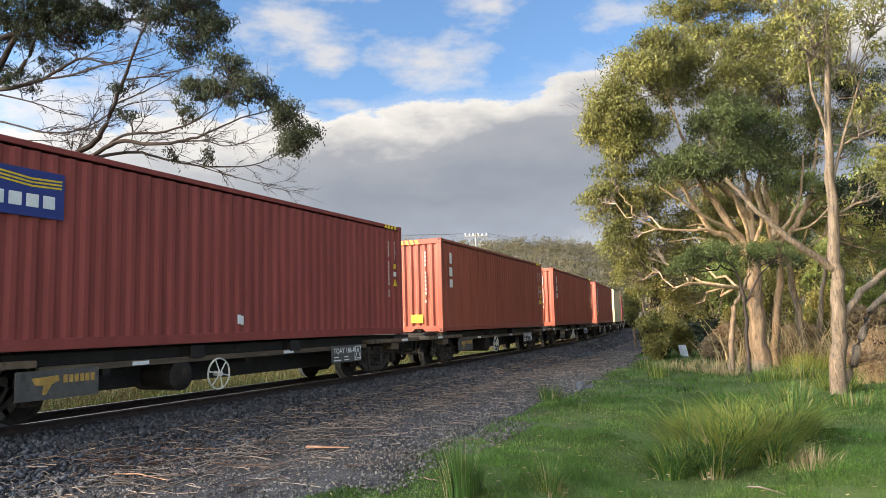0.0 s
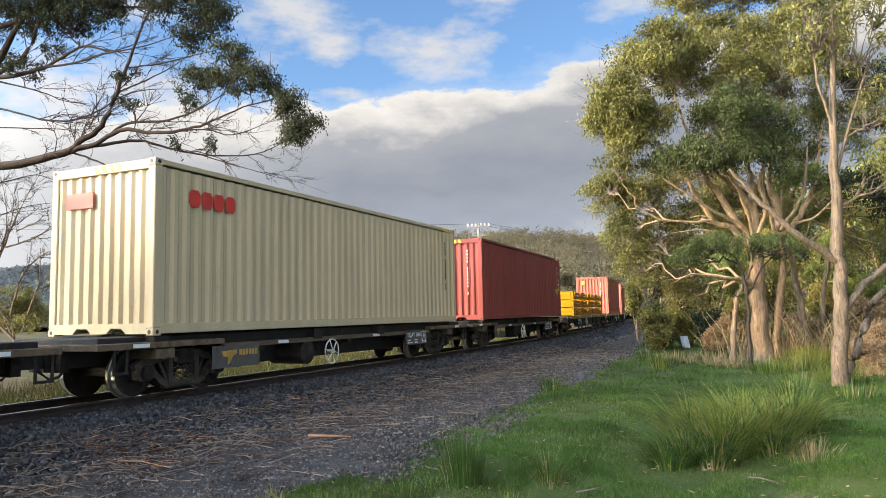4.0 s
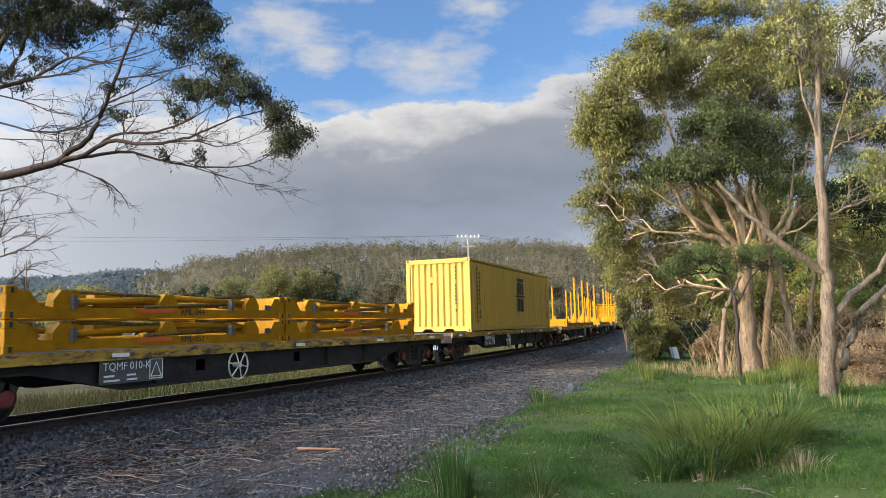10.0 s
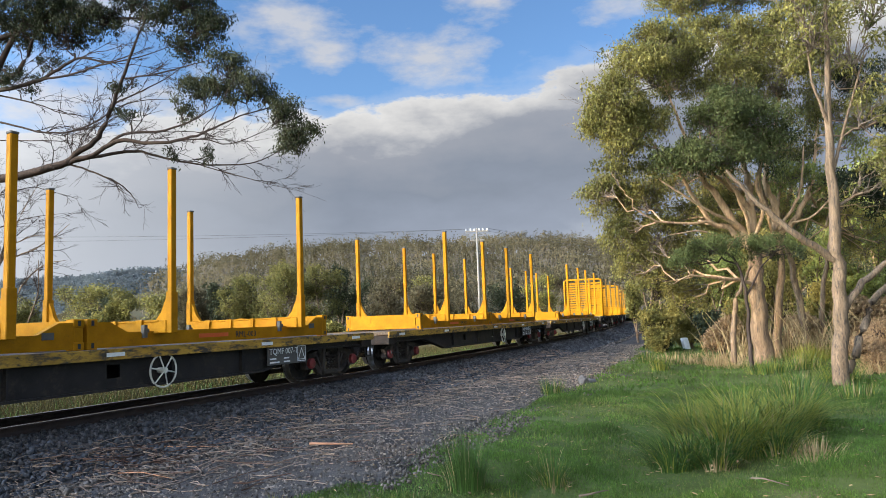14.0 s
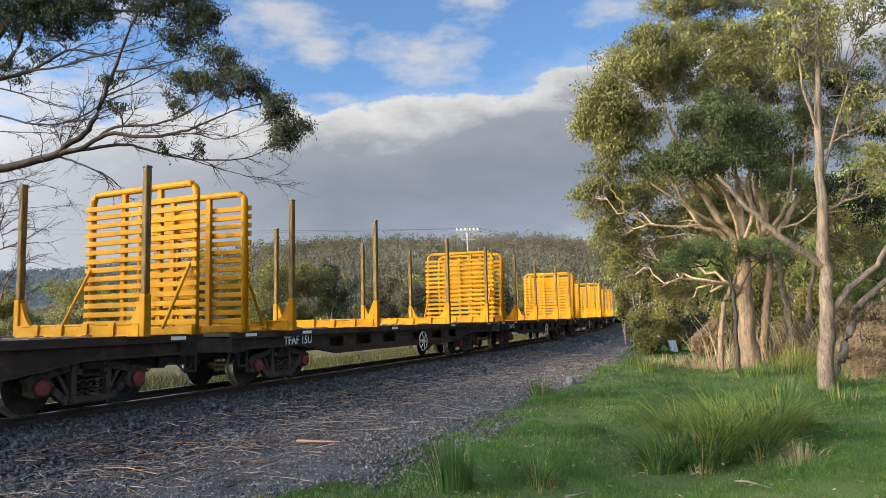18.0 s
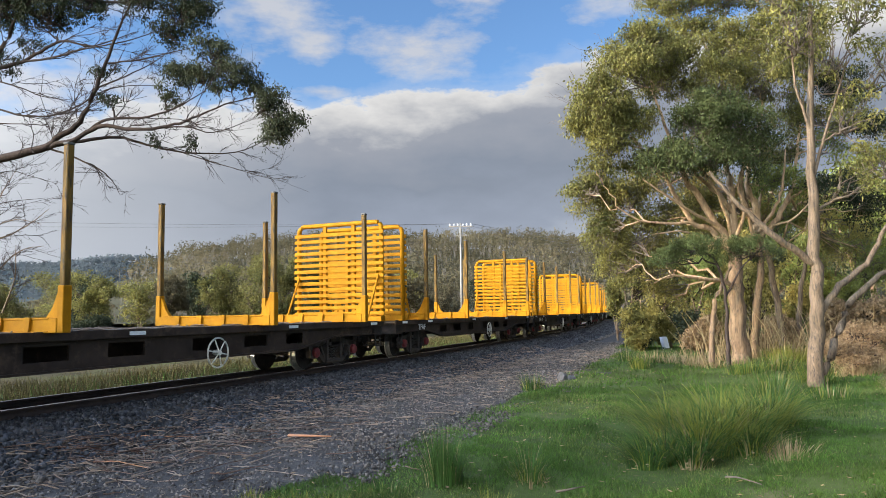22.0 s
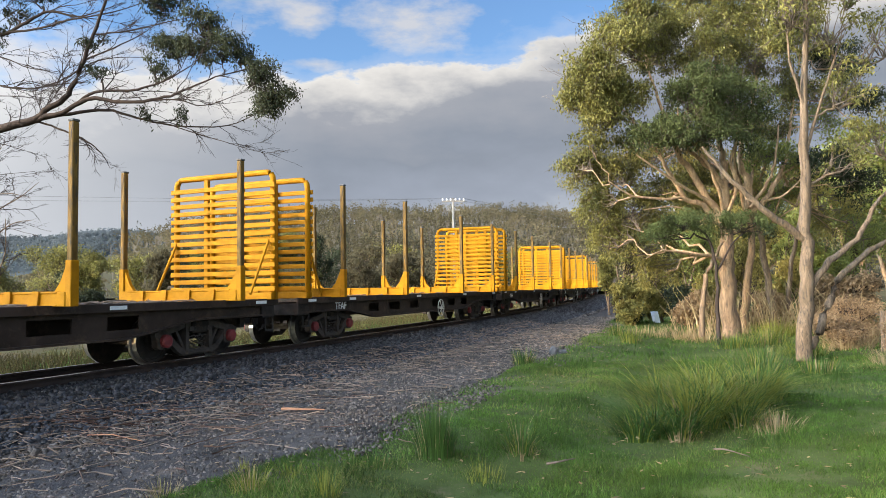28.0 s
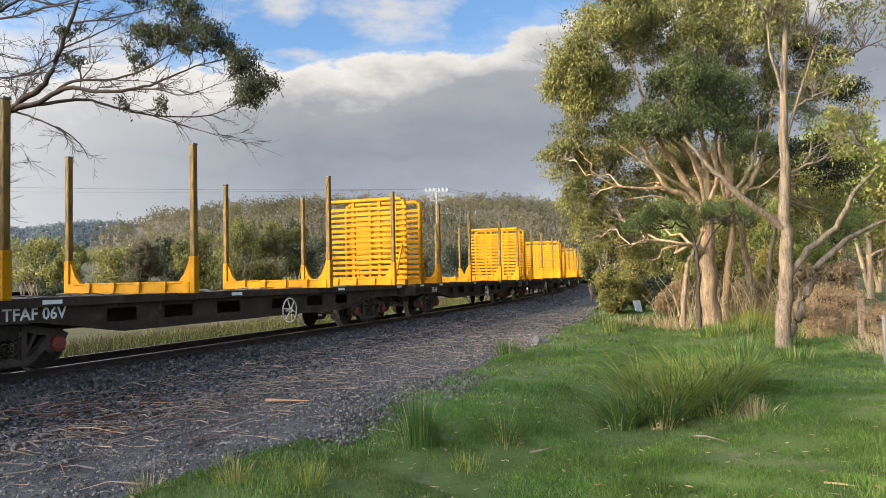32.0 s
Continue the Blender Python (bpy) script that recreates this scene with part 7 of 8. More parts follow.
# wood closing the view on the right and along the bend; its palest leaf colours hold sunlight
for k, (x, y, w, h, leaf) in enumerate(((16, 37, 3.2, 9, "leaf_sunlit_olive"), (22, 35, 3.6, 10, "leaf_lime"), (27, 40, 4, 11, "leaf_sunlit_olive"), (20, 46, 4, 10, "leaf_dark"), (27, 55, 4.5, 12, "leaf"), (24, 62, 3.4, 9, "leaf"),
                                        (33, 60, 5, 13, "leaf_blue"), (30, 78, 4.5, 11, "leaf"), (34, 95, 5, 12, "leaf"), (38, 115, 5, 12, "leaf_blue"), (16.5, 44, 2.4, 5, "leaf_dark"), (19.6, 54, 2.4, 5, "leaf_dark"),
                                        (33, 48, 4.5, 11, "leaf_lime"), (40, 70, 5, 13, "leaf"), (42, 140, 6, 13, "leaf"), (23, 28, 3, 8, "leaf_lime"), (29, 30, 3.4, 9, "leaf_blue"))):
    shrub("gum_tree", "gum tree in the wood beside the bend", x, y, w, h, 240 + k, M[leaf], M["bark_pale"], per=26, size=0.30, trunk=0.2, lobes=10, clumps=22, thin=0.72)
# scrub and trees on the flat beyond the line
for k, (x, y, w, h, leaf) in enumerate(((-13.8, 60, 4.2, 7.2, "leaf_flat"), (-17.4, 62, 2.9, 6.8, "leaf_flat"), (-11.5, 64, 2.8, 7.6, "leaf_flat"), (-23.7, 66, 1.9, 6.4, "leaf_dry"), (-27.6, 60, 2.2, 6.1, "leaf"), (-12.4, 84, 2.6, 9.9, "leaf_dark"), (-6.1, 72, 3.1, 7.0, "leaf_dry"), (-1.7, 78, 3.3, 7.0, "leaf_dry"), (-33, 84, 5, 6.4, "leaf"),
                                        (-31, 66, 2.6, 5.4, "leaf_dark"), (-40, 66, 4, 6.0, "leaf"), (-26.3, 82, 3.0, 7.4, "leaf_dark"), (1.5, 95, 4, 6.0, "leaf_dry"), (8, 100, 4.5, 7.0, "leaf_dark"),
                                        (-14, 104, 5, 9.0, "leaf_dark"), (-46, 92, 5.5, 8, "leaf"), (-4, 112, 5, 9, "leaf"), (14, 108, 4.5, 8, "leaf"), (-34, 112, 5.5, 9, "leaf_dark"), (-56, 110, 6, 9, "leaf"),
                                        (20, 122, 4, 9, "leaf_dry"), (-24, 52, 1.8, 2.4, "leaf_dark"), (-9, 60, 2.2, 2.2, "leaf"), (-19.5, 58, 2.0, 2.2, "leaf_dry"))):
    shrub("wattle_tree" if leaf in ("leaf_lime", "leaf_flat") else "gum_tree", {"leaf_flat": "broad dark olive wattle tree on the flat", "leaf_lime": "sunlit yellow-green wattle on the flat", "leaf": "green gum tree on the flat beyond the line", "leaf_dark": "dark green tree on the flat beyond the line",
                    "leaf_dry": "bare brown thicket on the flat beyond the line"}[leaf], x, y, w, h, 300 + k, M["far_leaf" if leaf == "leaf_dry" else leaf], per=60 if y < 70 else 24, size=0.20 if y < 70 else 0.32, trunk=0.14, lobes=12, clumps=15, thin=0.72)
# leafless thicket at the left
thicket = Gum("bare_bush", "leafless grey-brown thicket with dead branches beyond the track", (-20.4, 34.0, -0.8), 411, M["bark_grey"], M["bark_grey"], M["twig"])
thicket.limb((-20.4, 34, -1.0, 0.08), (-20.5, 34, 0.3, 0.07), (-22.2, 34, 1.69, 0.06), foot=True)
thicket.limb((-22.2, 34, 1.69, 0.07), (-21.59, 34, 4.09, 0.055), (-20.9, 34, 5.97, 0.04), (-20.17, 34, 7.54, 0.02), (-19.59, 34, 8.54, 0.008))
thicket.limb((-21.2, 34, 4.89, 0.045), (-19.99, 34, 5.25, 0.035), (-18.91, 34, 5.83, 0.024), (-18.03, 34, 6.54, 0.01))
thicket.limb((-21.97, 34, 3.02, 0.05), (-21.22, 34, 5.44, 0.035), (-21.25, 34, 6.95, 0.02), (-21.56, 34, 8.34, 0.008))
thicket.limb((-20.68, 34, 5.69, 0.03), (-19.6, 34, 6.05, 0.02), (-18.37, 34, 5.81, 0.008))
thicket.limb((-20.86, 34, 1.64, 0.05), (-20.36, 34, 3.5, 0.04), (-19.3, 34, 4.54, 0.025), (-18.22, 34, 4.77, 0.01))
thicket.limb((-23.02, 34, 1.99, 0.05), (-22.84, 34, 5.23, 0.04), (-22.08, 34, 7.12, 0.02), (-21.15, 34, 8.47, 0.008))
thicket.limb((-20.05, 34, 1.61, 0.04), (-19.54, 34, 3.19, 0.03), (-19.52, 34, 4.82, 0.015))
thicket.limb((-20.82, 34, 5.91, 0.025), (-20.65, 34, 6.92, 0.015), (-20.78, 34, 7.9, 0.007))
thicket.finish(fine=1.5)
# trees beyond the line whose shade falls across the verge
for k, (x, y, w, h) in enumerate(((-26, -6.6, 3.2, 10.6), (-27, 0.2, 3.6, 15.5), (-26, 4.8, 3.2, 12.2), (-29, 3.2, 3.4, 12.6), (-28, -2.8, 3.4, 13.0), (-26, 10.0, 3.2, 11.4), (-25.5, 15.2, 3.0, 10.8))):
    shrub("gum_tree", "gum tree shading the line", x, y, w, h, 430 + k, M["leaf"], M["bark_pale"], per=26, size=0.30, trunk=0.2, lobes=13, clumps=17, thin=0.66)


# ---- hills and far woods ----
def ridge_z(x, y):
    crest = np.interp(x, (-260, -160, -134, -116, -100, -80, -64, -37, 0, 34, 67, 140, 260), (1, 4, 8, 13.5, 19.5, 24.0, 25.5, 28.0, 27, 27, 24, 24, 28))
    t = np.clip((y - 125) / 175, 0, 1)
    return crest * (t * t * (3 - 2 * t)) * np.clip((430 - y) / 100, 0, 1) + 0.4


def far_z(x, y):
    crest = np.interp(x, (-1300, -700, -502, -432, -370, -322, -240, -150), (62, 64, 70, 76.5, 76.5, 69, 60, 30)) + 1.5 * np.sin(x / 21 + 2)
    t = np.clip((y - 640) / 330, 0, 1)
    return crest * (t * t * (3 - 2 * t)) * np.clip((1500 - y) / 300, 0, 1)


def hill(name, label, f, xs, ys, mat):
    gx, gy = np.meshgrid(xs, ys)
    v = np.stack([gx.ravel(), gy.ravel(), f(gx.ravel(), gy.ravel())], 1)
    nx, ny = len(xs), len(ys)
    i = np.arange((ny - 1) * (nx - 1))
    a = (i // (nx - 1)) * nx + i % (nx - 1)
    me = raw_mesh(name, v, np.stack([a, a + 1, a + nx + 1, a + nx], 1), mat, 4)
    me.polygons.foreach_set("use_smooth", np.ones(len(me.polygons), bool))
    tagged(new(name, me), label, "hill", kind="structure")


hill("hillside", "low wooded hillside behind the railway", ridge_z, np.arange(-260, 262, 6), np.arange(122, 432, 6), M["hill_soil"])
# haze over these hills is put into their colour
hill("far_hills", "distant wooded hills, haze put into a blue-green colour", far_z, np.arange(-1300, 500, 25), np.arange(620, 1520, 25), M["hazed_far_slope"])


def far_woods(name, label, f, n, x0, x1, y0, y1, tall, quads, size, mat, seed, trunks=True):
    g = np.random.default_rng(seed)
    x, y = g.uniform(x0, x1, n), g.uniform(y0, y1, n)
    if name == "hill_woods":
        # the wood ends where the ridge runs down to the valley
        keep = x / y > g.uniform(-0.44, -0.30, n)
        x, y = x[keep], y[keep]
        n = len(x)
    z = f(x, y)
    h = tall * g.uniform(0.6, 1.25, n)
    c = np.stack([x, y, z + h * 0.68], 1)
    # three puffs make a crown
    cc, rr = [], []
    for k in range(3):
        cc.append(c + g.normal(size=(n, 3)) * np.array([0.14, 0.14, 0.13]) * h[:, None])
        rr.append(h * g.uniform(0.15, 0.29, n))
    v, q = leaf_cloud(np.concatenate(cc), np.concatenate(rr), quads, size, size * 0.42, g, 0.1, 0.8)
    tagged(new(name, raw_mesh(name, v, q, mat, 4)), label, "trees", kind="stuff")
    if trunks:
        w = 0.0045 * h
        a = np.stack([x - w, y, z - 1], 1), np.stack([x + w, y, z - 1], 1), np.stack([x + w + g.normal(size=n) * 0.5, y, z + h * 0.58], 1), np.stack([x - w + g.normal(size=n) * 0.5, y, z + h * 0.58], 1)
        vv = np.stack(a, 1).reshape(-1, 3)
        tagged(new("far_trunks", raw_mesh("far_trunks", vv, np.arange(len(vv)).reshape(-1, 4), M["far_trunk"], 4)), "pale thin trunks of the far gum trees", "trees", kind="stuff")


far_woods("hill_woods", "open grey-green gum forest on the hillside", ridge_z, 4000, -116, 150, 132, 312, 7.6, 14, 0.58, M["far_leaf"], 51)
far_woods("far_hill_woods", "forest on the distant hills with haze in its colour", far_z, 3000, -760, -200, 760, 990, 9.0, 8, 2.1, M["hazed_far_leaf"], 52, False)
far_woods("flat_woods", "scrubby trees along the foot of the hill", lambda x, y: ground_z(x, y) , 260, -130, 60, 108, 150, 4.6, 40, 0.42, M["far_leaf"], 53)


# ---- power line ----
def build_power_line():
    px, py = 3.95, 84.0
    z = -0.6
    pole = tagged(new("power_pole"), "weathered pale timber power pole with crossarm and insulators", "power pole")
    pole.location = (px, py, z)
    bm = bmesh.new()
    tube(bm, [(0, 0, -0.6), (0, 0, 6), (0, 0, 12.5)], [0.17, 0.15, 0.11], 12)
    part("post", bm, M["pole_timber"], pole, smooth=True)
    part("crossarm", boxes((-1.35, 1.35, -0.16, -0.06, 12.05, 12.2)), M["pole_timber"], pole)
    part("crossarm", boxes((-0.8, 0.8, -0.16, -0.06, 11.0, 11.12)), M["pole_timber"], pole)
    bm = bmesh.new()
    lathe(bm, [(0, 0.04), (0.05, 0.09), (0.1, 0.06), (0.14, 0.09), (0.2, 0.05), (0.26, 0.06)], sides=10)
    ins = to_mesh(bm, "insulator", M["porcelain"])
    for x in (-1.25, -0.75, -0.3, 0.3, 0.75, 1.25):
        part("insulator", ins, None, pole, "white porcelain insulator", at=pose(x, -0.11, 12.2, 90, 0, 0))
    for x in (-0.7, 0.7):
        bm = bmesh.new()
        tube(bm, [(x * 1.5, -0.12, 12.05), (0, 0, 10.6)], 0.03, 5)
        part("brace", bm, M["pole_timber"], pole)
    bm = bmesh.new()
    for k in range(3):
        tube(bm, [(-1.1 + 0.25 * k, -0.3, 10.9), (-1.3 + 0.25 * k, -0.35, 10.35)], 0.05, 6)
    part("fuse_holder", bm, M["wire"], pole)
    wires = tagged(new("power_lines"), "thin dark overhead wires", "cable")
    ends = [((px - 1.25, py, z + 12.45), (-80, 80, 13.9)), ((px + 0.3, py, z + 12.45), (-80, 81, 13.1)), ((px + 1.25, py, z + 12.45), (52, 150, 13.5)), ((px - 0.3, py, z + 12.45), (51, 151, 13.0))]
    for a, b in ends:
        bm = bmesh.new()
        pts = []
        for k in range(25):
            t = k / 24
            pts.append((a[0] + (b[0] - a[0]) * t, a[1] + (b[1] - a[1]) * t, a[2] + (b[2] - a[2]) * t - 1.2 * 4 * t * (1 - t) * 0.5))
        tube(bm, pts, 0.022, 4)
        part("cable", bm, M["wire"], wires)


build_power_line()

# ---- tufts, rocks and litter on the verge ----
GREEN = [(M["reed"], 0.75), (M["reed_gold"], 0.15), (M["straw"], 0.1)]
# a high gold share here stands in for sun on the blades
BIG = [(M["reed"], 0.52), (M["reed_gold"], 0.43), (M["straw"], 0.05)]
# gold share per clump puts sunlight on the tussock tops into colour
for k, (x, y, n, h, sp, gold) in enumerate(((2.85, 8.75, 620, 0.80, 0.34, 0.25), (3.35, 8.95, 900, 0.98, 0.36, 0.55), (3.75, 9.25, 900, 1.08, 0.38, 0.70), (4.25, 9.6, 800, 1.05, 0.38, 0.60), (4.8, 10.2, 620, 0.98, 0.38, 0.50),
                                            (2.55, 8.5, 420, 0.62, 0.26, 0.10), (3.3, 9.8, 620, 1.10, 0.36, 0.60), (4.1, 10.5, 700, 1.10, 0.38, 0.55), (3.05, 8.45, 420, 0.70, 0.26, 0.15), (3.9, 8.75, 420, 0.72, 0.28, 0.25))):
    tuft("sedge_tussock", "large arching green sedge tussock, sunlight put into its gold blades", x, y, n, h, sp, [(M["reed"], 0.95 - gold), (M["reed_gold"], gold), (M["straw"], 0.05)], 500 + k, 1.15, 0.015, segs=6, droop=0.56)
# gold share stands for light: more at (11.06, 22.0), less at (9.5, 19.5)
for k, (x, y, n, h, sp, mats, lean) in enumerate(((0.12, 7.25, 560, 0.66, 0.20, [(M["reed"], 0.93), (M["straw"], 0.07)], 0.5), (1.02, 7.55, 260, 0.45, 0.16, GREEN, 0.9), (2.22, 15.5, 240, 0.5, 0.25, GREEN, 0.7), (6.1, 20.8, 220, 0.55, 0.3, BIG, 0.8),
                                                  (9.37, 31.7, 240, 1.1, 0.6, GREEN, 0.7), (6.3, 22.8, 160, 0.6, 0.3, GREEN, 0.7), (8.9, 16.4, 320, 0.6, 0.5, BIG, 0.9), (7.5, 15.6, 240, 0.5, 0.4, GREEN, 0.9),
                                                  (9.5, 19.5, 420, 0.6, 0.7, [(M["reed_gold"], 0.35), (M["reed"], 0.5), (M["straw"], 0.15)], 0.9), (8.3, 18.7, 300, 0.5, 0.6, [(M["reed_gold"], 0.3), (M["reed"], 0.7)], 0.9),
                                                  (6.6, 13.8, 300, 0.45, 0.6, GREEN, 0.8), (7.4, 13.2, 300, 0.4, 0.6, GREEN, 0.8), (5.2, 12.6, 200, 0.35, 0.5, GREEN, 0.8), (-0.45, 6.9, 60, 0.25, 0.2, GREEN, 0.8),
                                                  (0.55, 6.6, 90, 0.22, 0.2, [(M["reed_gold"], 1.0)], 0.8), (-1.44, 6.06, 170, 0.24, 0.16, [(M["reed_gold"], 0.6), (M["straw"], 0.4)], 0.9), (-1.2, 6.64, 110, 0.16, 0.15, [(M["reed_gold"], 1.0)], 0.9),
                                                  (-0.8, 5.88, 190, 0.26, 0.15, [(M["reed_gold"], 0.7), (M["reed"], 0.3)], 0.8), (-2.16, 6.06, 150, 0.25, 0.14, [(M["straw"], 0.7), (M["reed_gold"], 0.3)], 0.9), (-2.11, 7.02, 120, 0.18, 0.2, GREEN, 0.9),
                                                  (-1.7, 6.9, 90, 0.2, 0.1, [(M["reed_gold"], 1.0)], 0.6), (11.06, 22.0, 500, 0.7, 0.8, [(M["reed_gold"], 1.0)], 0.9), (3.2, 7.71, 60, 0.10, 0.12, GREEN, 1.5), (3.25, 6.44, 70, 0.10, 0.13, GREEN, 1.5), (1.98, 5.6, 90, 0.11, 0.16, GREEN, 1.6),
                                                  (4.95, 7.72, 80, 0.13, 0.15, GREEN, 1.5))):
    tuft("grass_tuft", "tuft of rushes with green and straw blades", x, y, n, h, sp, mats, 540 + k, lean, 0.007 if y < 12 else 0.014)
for k, (x, y, n, h, sp) in enumerate(((4.12, 8.28, 170, 0.32, 0.30), (1.0, 7.45, 70, 0.2, 0.2), (3.0, 8.35, 90, 0.25, 0.25), (-2.6, 10.8, 130, 0.38, 0.16), (-0.6, 10.4, 50, 0.16, 0.2), (10.6, 17.6, 260, 0.5, 0.7), (11.6, 18.2, 300, 0.7, 0.8),
                                      (9.8, 14.2, 300, 0.5, 0.7), (12.0, 16.2, 400, 0.9, 0.8), (12.4, 20.9, 220, 0.8, 0.9), (8.6, 21.6, 120, 0.5, 0.7), (8.6, 23.0, 240, 0.6, 1.0), (7.4, 23.6, 240, 0.5, 1.0), (11.5, 12.6, 260, 0.5, 0.7))):
    tuft("dry_tuft", "clump of dead straw-coloured grass", x, y, n, h, sp, [(M["straw"], 0.85), (M["leaf_dry"], 0.15)], 570 + k, 1.1, 0.010 if y < 12 else 0.018)

g = np.random.default_rng(61)
# sticks and bark shreds strewn over the gravel
n = 4200
s, a = g.uniform(-2, 26, n), 1.9 + np.abs(g.normal(size=n)) * 1.5
lx, ly, th = line_at(s)
keep = a < 6
px, py, a = (lx + a * np.cos(th))[keep], (ly - a * np.sin(th))[keep], a[keep]
w = Wood()
for x, y, side in zip(px, py, a):
    t, L = g.uniform(0, math.pi), 0.05 + 0.62 * g.random() ** 2.6
    d = np.array([math.cos(t), math.sin(t), g.normal() * 0.05]) * L / 2
    p = np.array([x, y, bed_z(side) + 0.035])
    w.add(np.stack([p - d, p + g.normal(size=3) * L * 0.05 + [0, 0, 0.01], p + d]), np.linspace(g.uniform(0.004, 0.012), 0.003, 3), 3)
tagged(new("fallen_twigs", w.mesh("fallen_twigs", M["grey_stick"])), "dry twigs and bark shreds strewn on the gravel", "twigs", kind="stuff")
# a windrow of long red-brown bark strips and bent sticks
w = Wood()
for k in range(240):
    spread = 0.6 if k < 110 else 1.7
    t, L = g.uniform(-1.3, 1.9), g.uniform(0.15, 0.9) ** 1.6
    x, y = -4.2 + g.normal() * spread * 1.3, 9.3 + g.normal() * spread * 0.8
    side = float(near_line(x, y)[0][0])
    if side < 2.2:
        continue
    p = np.array([x, y, float(bed_z(side)) + g.uniform(0.02, 0.07)])
    d = np.array([math.cos(t), math.sin(t), g.normal() * 0.06]) * L / 2
    off = g.normal(size=3) * L * 0.10 * [1, 1, 0.2]
    w.add(np.stack([p - d, p - d * 0.4 + off, p + d * 0.3 + off * 0.6 + [0, 0, 0.01], p + d]), np.linspace(1, 0.5, 4) * g.uniform(0.004, 0.010), 4)
tagged(new("bark_strips", w.mesh("bark_strips", M["red_bark"])), "red-brown shed bark strips and bent sticks on the gravel", "bark", kind="stuff")
# brown leaf litter under the trees and on the grass
n = 2400
x, y = g.uniform(-6, 12, n), 4.8 + g.random(n) ** 1.3 * 22
side, s = near_line(x, y)
ok = side > 2.4
x, y = x[ok], y[ok]
v, f = leaf_cloud(np.stack([x, y, np.maximum(ground_z(x, y), bed_z(side[ok])) + 0.03], 1), 0.01, 1, 0.09, 0.016, g, 0.0, 0.3)
v = v.reshape(-1, 4, 3)
v[:, :, 2] = (v[:, :, 2] - v[:, :1, 2]) * 0.25 + v[:, :1, 2]
tagged(new("leaf_litter", raw_mesh("leaf_litter", v.reshape(-1, 3), f, M["leaf_dry"], 4)), "fallen brown gum leaves on the grass and gravel", "leaves", kind="stuff")
# dead canes and sticks under the gum trees
w = Wood()
for _ in range(230):
    x, y = g.uniform(9.4, 14.5), g.uniform(22.2, 27)
    h, t = g.uniform(0.5, 1.9), g.normal(size=2) * 0.3
    p = np.array([x, y, float(ground_z(x, y)[0]) - 0.02])
    w.add(np.stack([p, p + [t[0] * h * 0.4, t[1] * h * 0.4, h * 0.6], p + [t[0] * h, t[1] * h, h]]), np.array([0.016, 0.012, 0.006]) * g.uniform(0.6, 1.3), 4)
tagged(new("dead_canes", w.mesh("dead_canes", M["straw"])), "thicket of dry straw-coloured canes under the gum trees", "scrub", kind="stuff")


def lump(name, label, category, x, y, z, size, mat, seed):
    bm = bmesh.new()
    bmesh.ops.create_icosphere(bm, subdivisions=2, radius=1)
    for v in bm.verts:
        k = 1 + 0.35 * noise.noise(v.co * 1.3 + Vector((seed, 0, 0)))
        v.co = Vector((v.co.x * size[0] * k, v.co.y * size[1] * k, v.co.z * size[2] * k))
    ob = tagged(part(name, bm, mat), label, category)
    ob.location = (x, y, z)
    return ob


def stick(name, label, pts, r, mat, category="stick", flat=False):
    base = np.array(pts[0], float)
    W = Wood()
    q = np.array(pts, float) - base
    W.add(q, np.linspace(r, r * 0.35, len(q)), 6)
    ob = tagged(new(name, W.mesh(name, mat)), label, category)
    if flat:
        ob.scale = (1, 1, 0.45)
    ob.location = base
    return ob


lump("boulder", "grey boulder at the edge of the gravel", "rock", 3.29, 17.8, -0.42, (0.13, 0.12, 0.17), M["rock"], 4)
lump("boulder", "small grey stone at the edge of the gravel", "rock", 3.55, 18.0, -0.42, (0.12, 0.1, 0.07), M["rock"], 9)
for k, pts in enumerate((((-3.9, 8.5, -0.39), (-3.55, 8.33, -0.36), (-3.1, 8.1, -0.40)), ((-2.6, 11.5, -0.38), (-2.0, 11.6, -0.35), (-1.2, 11.75, -0.38)), ((-2.2, 8.6, -0.40), (-1.9, 9.1, -0.38), (-1.5, 9.3, -0.40)),
                         ((-4.6, 9.6, -0.36), (-3.9, 9.9, -0.33), (-3.2, 10.0, -0.38)), ((-4.4, 9.9, -0.35), (-4.0, 9.5, -0.33), (-3.5, 9.2, -0.38)), ((-3.6, 9.4, -0.39), (-2.9, 9.6, -0.36), (-2.3, 9.55, -0.40)))):
    stick("fallen_stick", "dead stick lying on the gravel", pts, 0.011, M["fresh_wood"] if k in (0, 3) else M["grey_stick"])
stick("bark_slab", "orange-brown slab of split bark on the gravel", ((-1.95, 10.05, -0.39), (-1.65, 9.95, -0.38), (-1.35, 9.9, -0.39)), 0.05, M["fresh_wood"], "bark", True)
stick("fallen_stick", "curled piece of bark on the grass", ((2.90, 7.12, -0.40), (2.97, 7.03, -0.385), (3.03, 6.93, -0.39), (3.12, 6.82, -0.41)), 0.010, M["twig_pale"])
stick("fallen_stick", "curled piece of bark on the grass", ((1.15, 6.72, -0.41), (1.25, 6.70, -0.39), (1.36, 6.76, -0.385), (1.45, 6.86, -0.40)), 0.013, M["twig_pale"])
stick("fallen_stick", "pale stick on the mown grass", ((3.22, 5.42, -0.40), (3.31, 5.34, -0.39), (3.40, 5.30, -0.40)), 0.011, M["straw"])
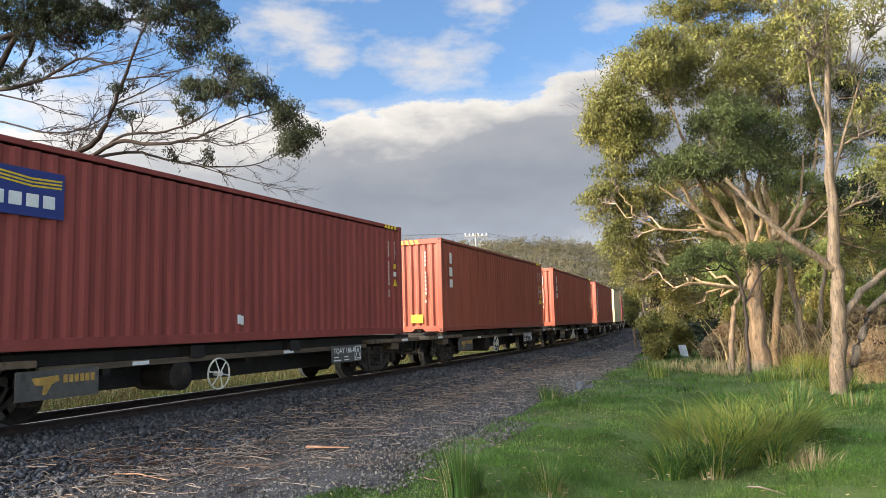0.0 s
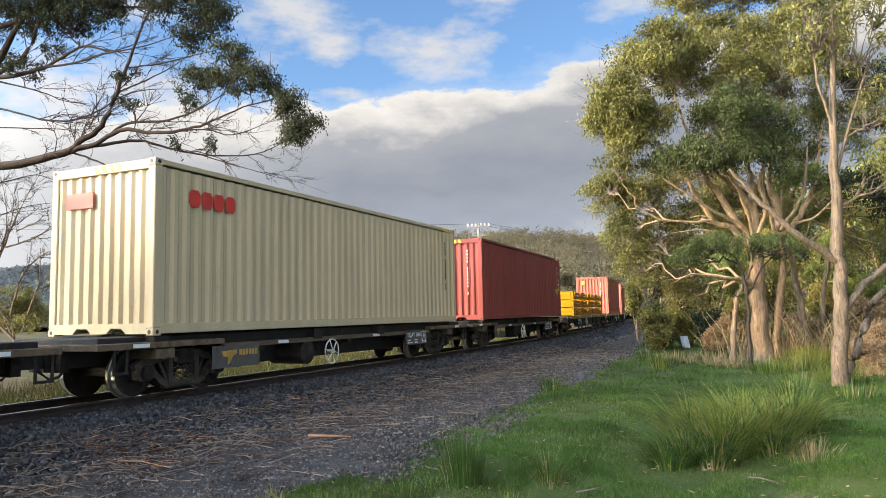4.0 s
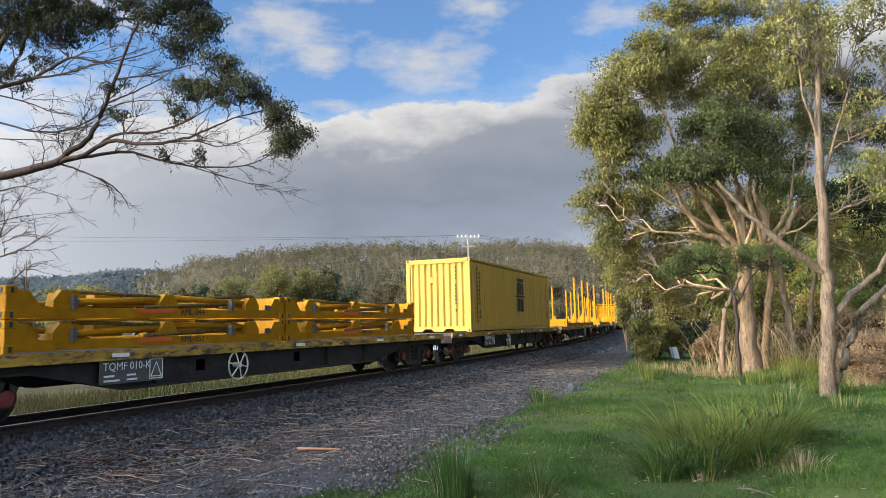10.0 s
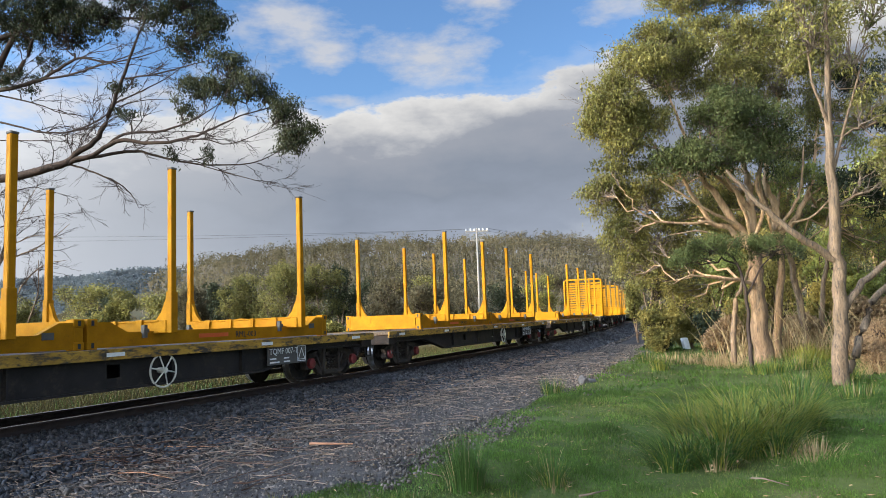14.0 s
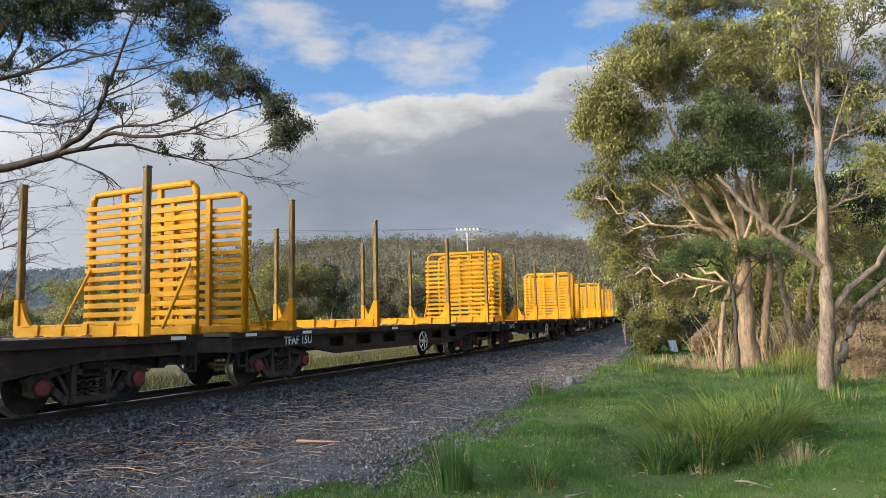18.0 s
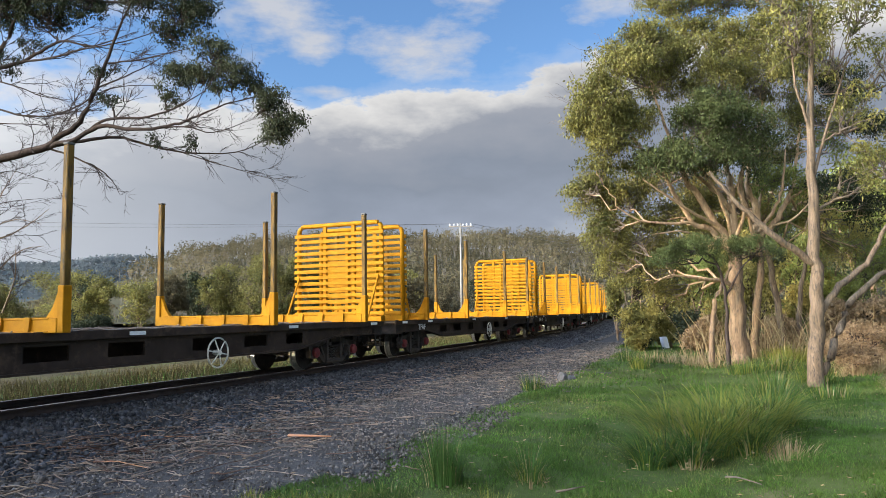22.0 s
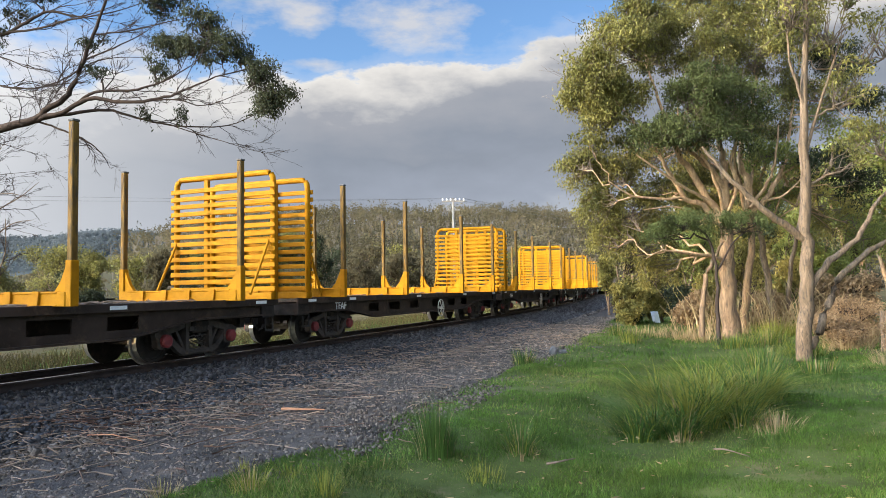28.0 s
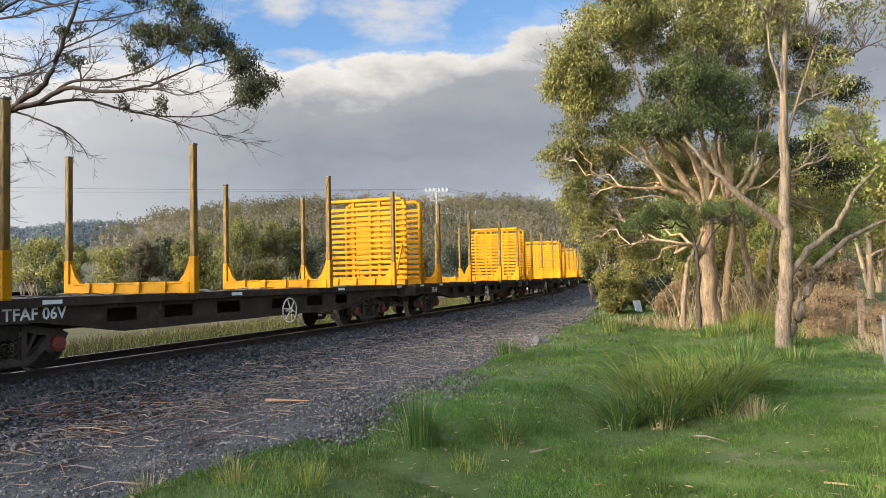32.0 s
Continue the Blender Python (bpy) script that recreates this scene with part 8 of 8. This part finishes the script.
# white tube guard leaning by the bushes
bm = bmesh.new()
prism(bm, [(-0.13, 0.0), (0.10, 0.0), (0.04, 0.55), (-0.20, 0.58)], "y", -0.10, 0.10)
guard = tagged(part("sapling_guard", bm, M["plastic_white"]), "white plastic sapling guard leaning by the bushes", "tree guard")
guard.matrix_basis = pose(10.2, 30.6, -0.46, 0, -8, 20)
# fence at the right
for k, (x, y, h, r, mat) in enumerate(((11.1, 16.8, 0.95, 0.10, M["bark_grey"]), (8.3, 11.95, 0.85, 0.045, M["fence_timber"]), (13.4, 21.2, 0.95, 0.08, M["bark_grey"]))):
    bm = bmesh.new()
    tube(bm, [(0, 0, -0.1), (0.01, 0, h * 0.5), (0.0, 0.01, h)], [r, r * 0.95, r * 0.9], 10)
    p = tagged(part("fence_post", bm, mat), "weathered timber fence post in long grass", "fence post", "fence posts")
    p.location = (x, y, float(ground_z(x, y)[0]))
w = Wood()
for z in (0.2, 0.4):
    w.add(np.array([(8.3, 11.95, z), (11.1, 16.8, z), (13.4, 21.2, z)]), np.full(3, 0.004), 4)
tagged(new("fence_wire", w.mesh("fence_wire", M["wire"])), "thin fence wire between the posts", "fence wire")


def motions():
    times = [k * 0.5 for k in range(65)]
    for ob, u, half, along, z in TRAIN:
        walk(ob, [(t, on_line(u - rolled(t), half) @ Matrix.Translation((along, 0, z))) for t in times])
        # wheels turn while the wagon is near enough to be made out
        wheels = [c for c in ob.children if c.name.startswith("wheelset")]
        if not wheels:
            continue
        t0 = max(0.0, min(31.0, (u - 48.0) / 13.845))
        t1 = min(32.0, max(t0 + 0.5, (u + 12.0) / 13.8))
        f0, f1 = int(t0 * 30), int(t1 * 30)
        steps = list(range(f0, f1 + 1))
        for w in wheels:
            at = w.matrix_basis.translation.copy()
            rows = [(k / 30.0, Matrix.Translation(at) @ Matrix.Rotation(-rolled(k / 30.0) / WHEEL_R, 4, "Y")) for k in steps]
            if f0 > 0:
                rows.insert(0, (0.0, rows[0][1]))
            if f1 < 960:
                rows.append((32.0, rows[-1][1]))
            walk(w, rows)


motions()
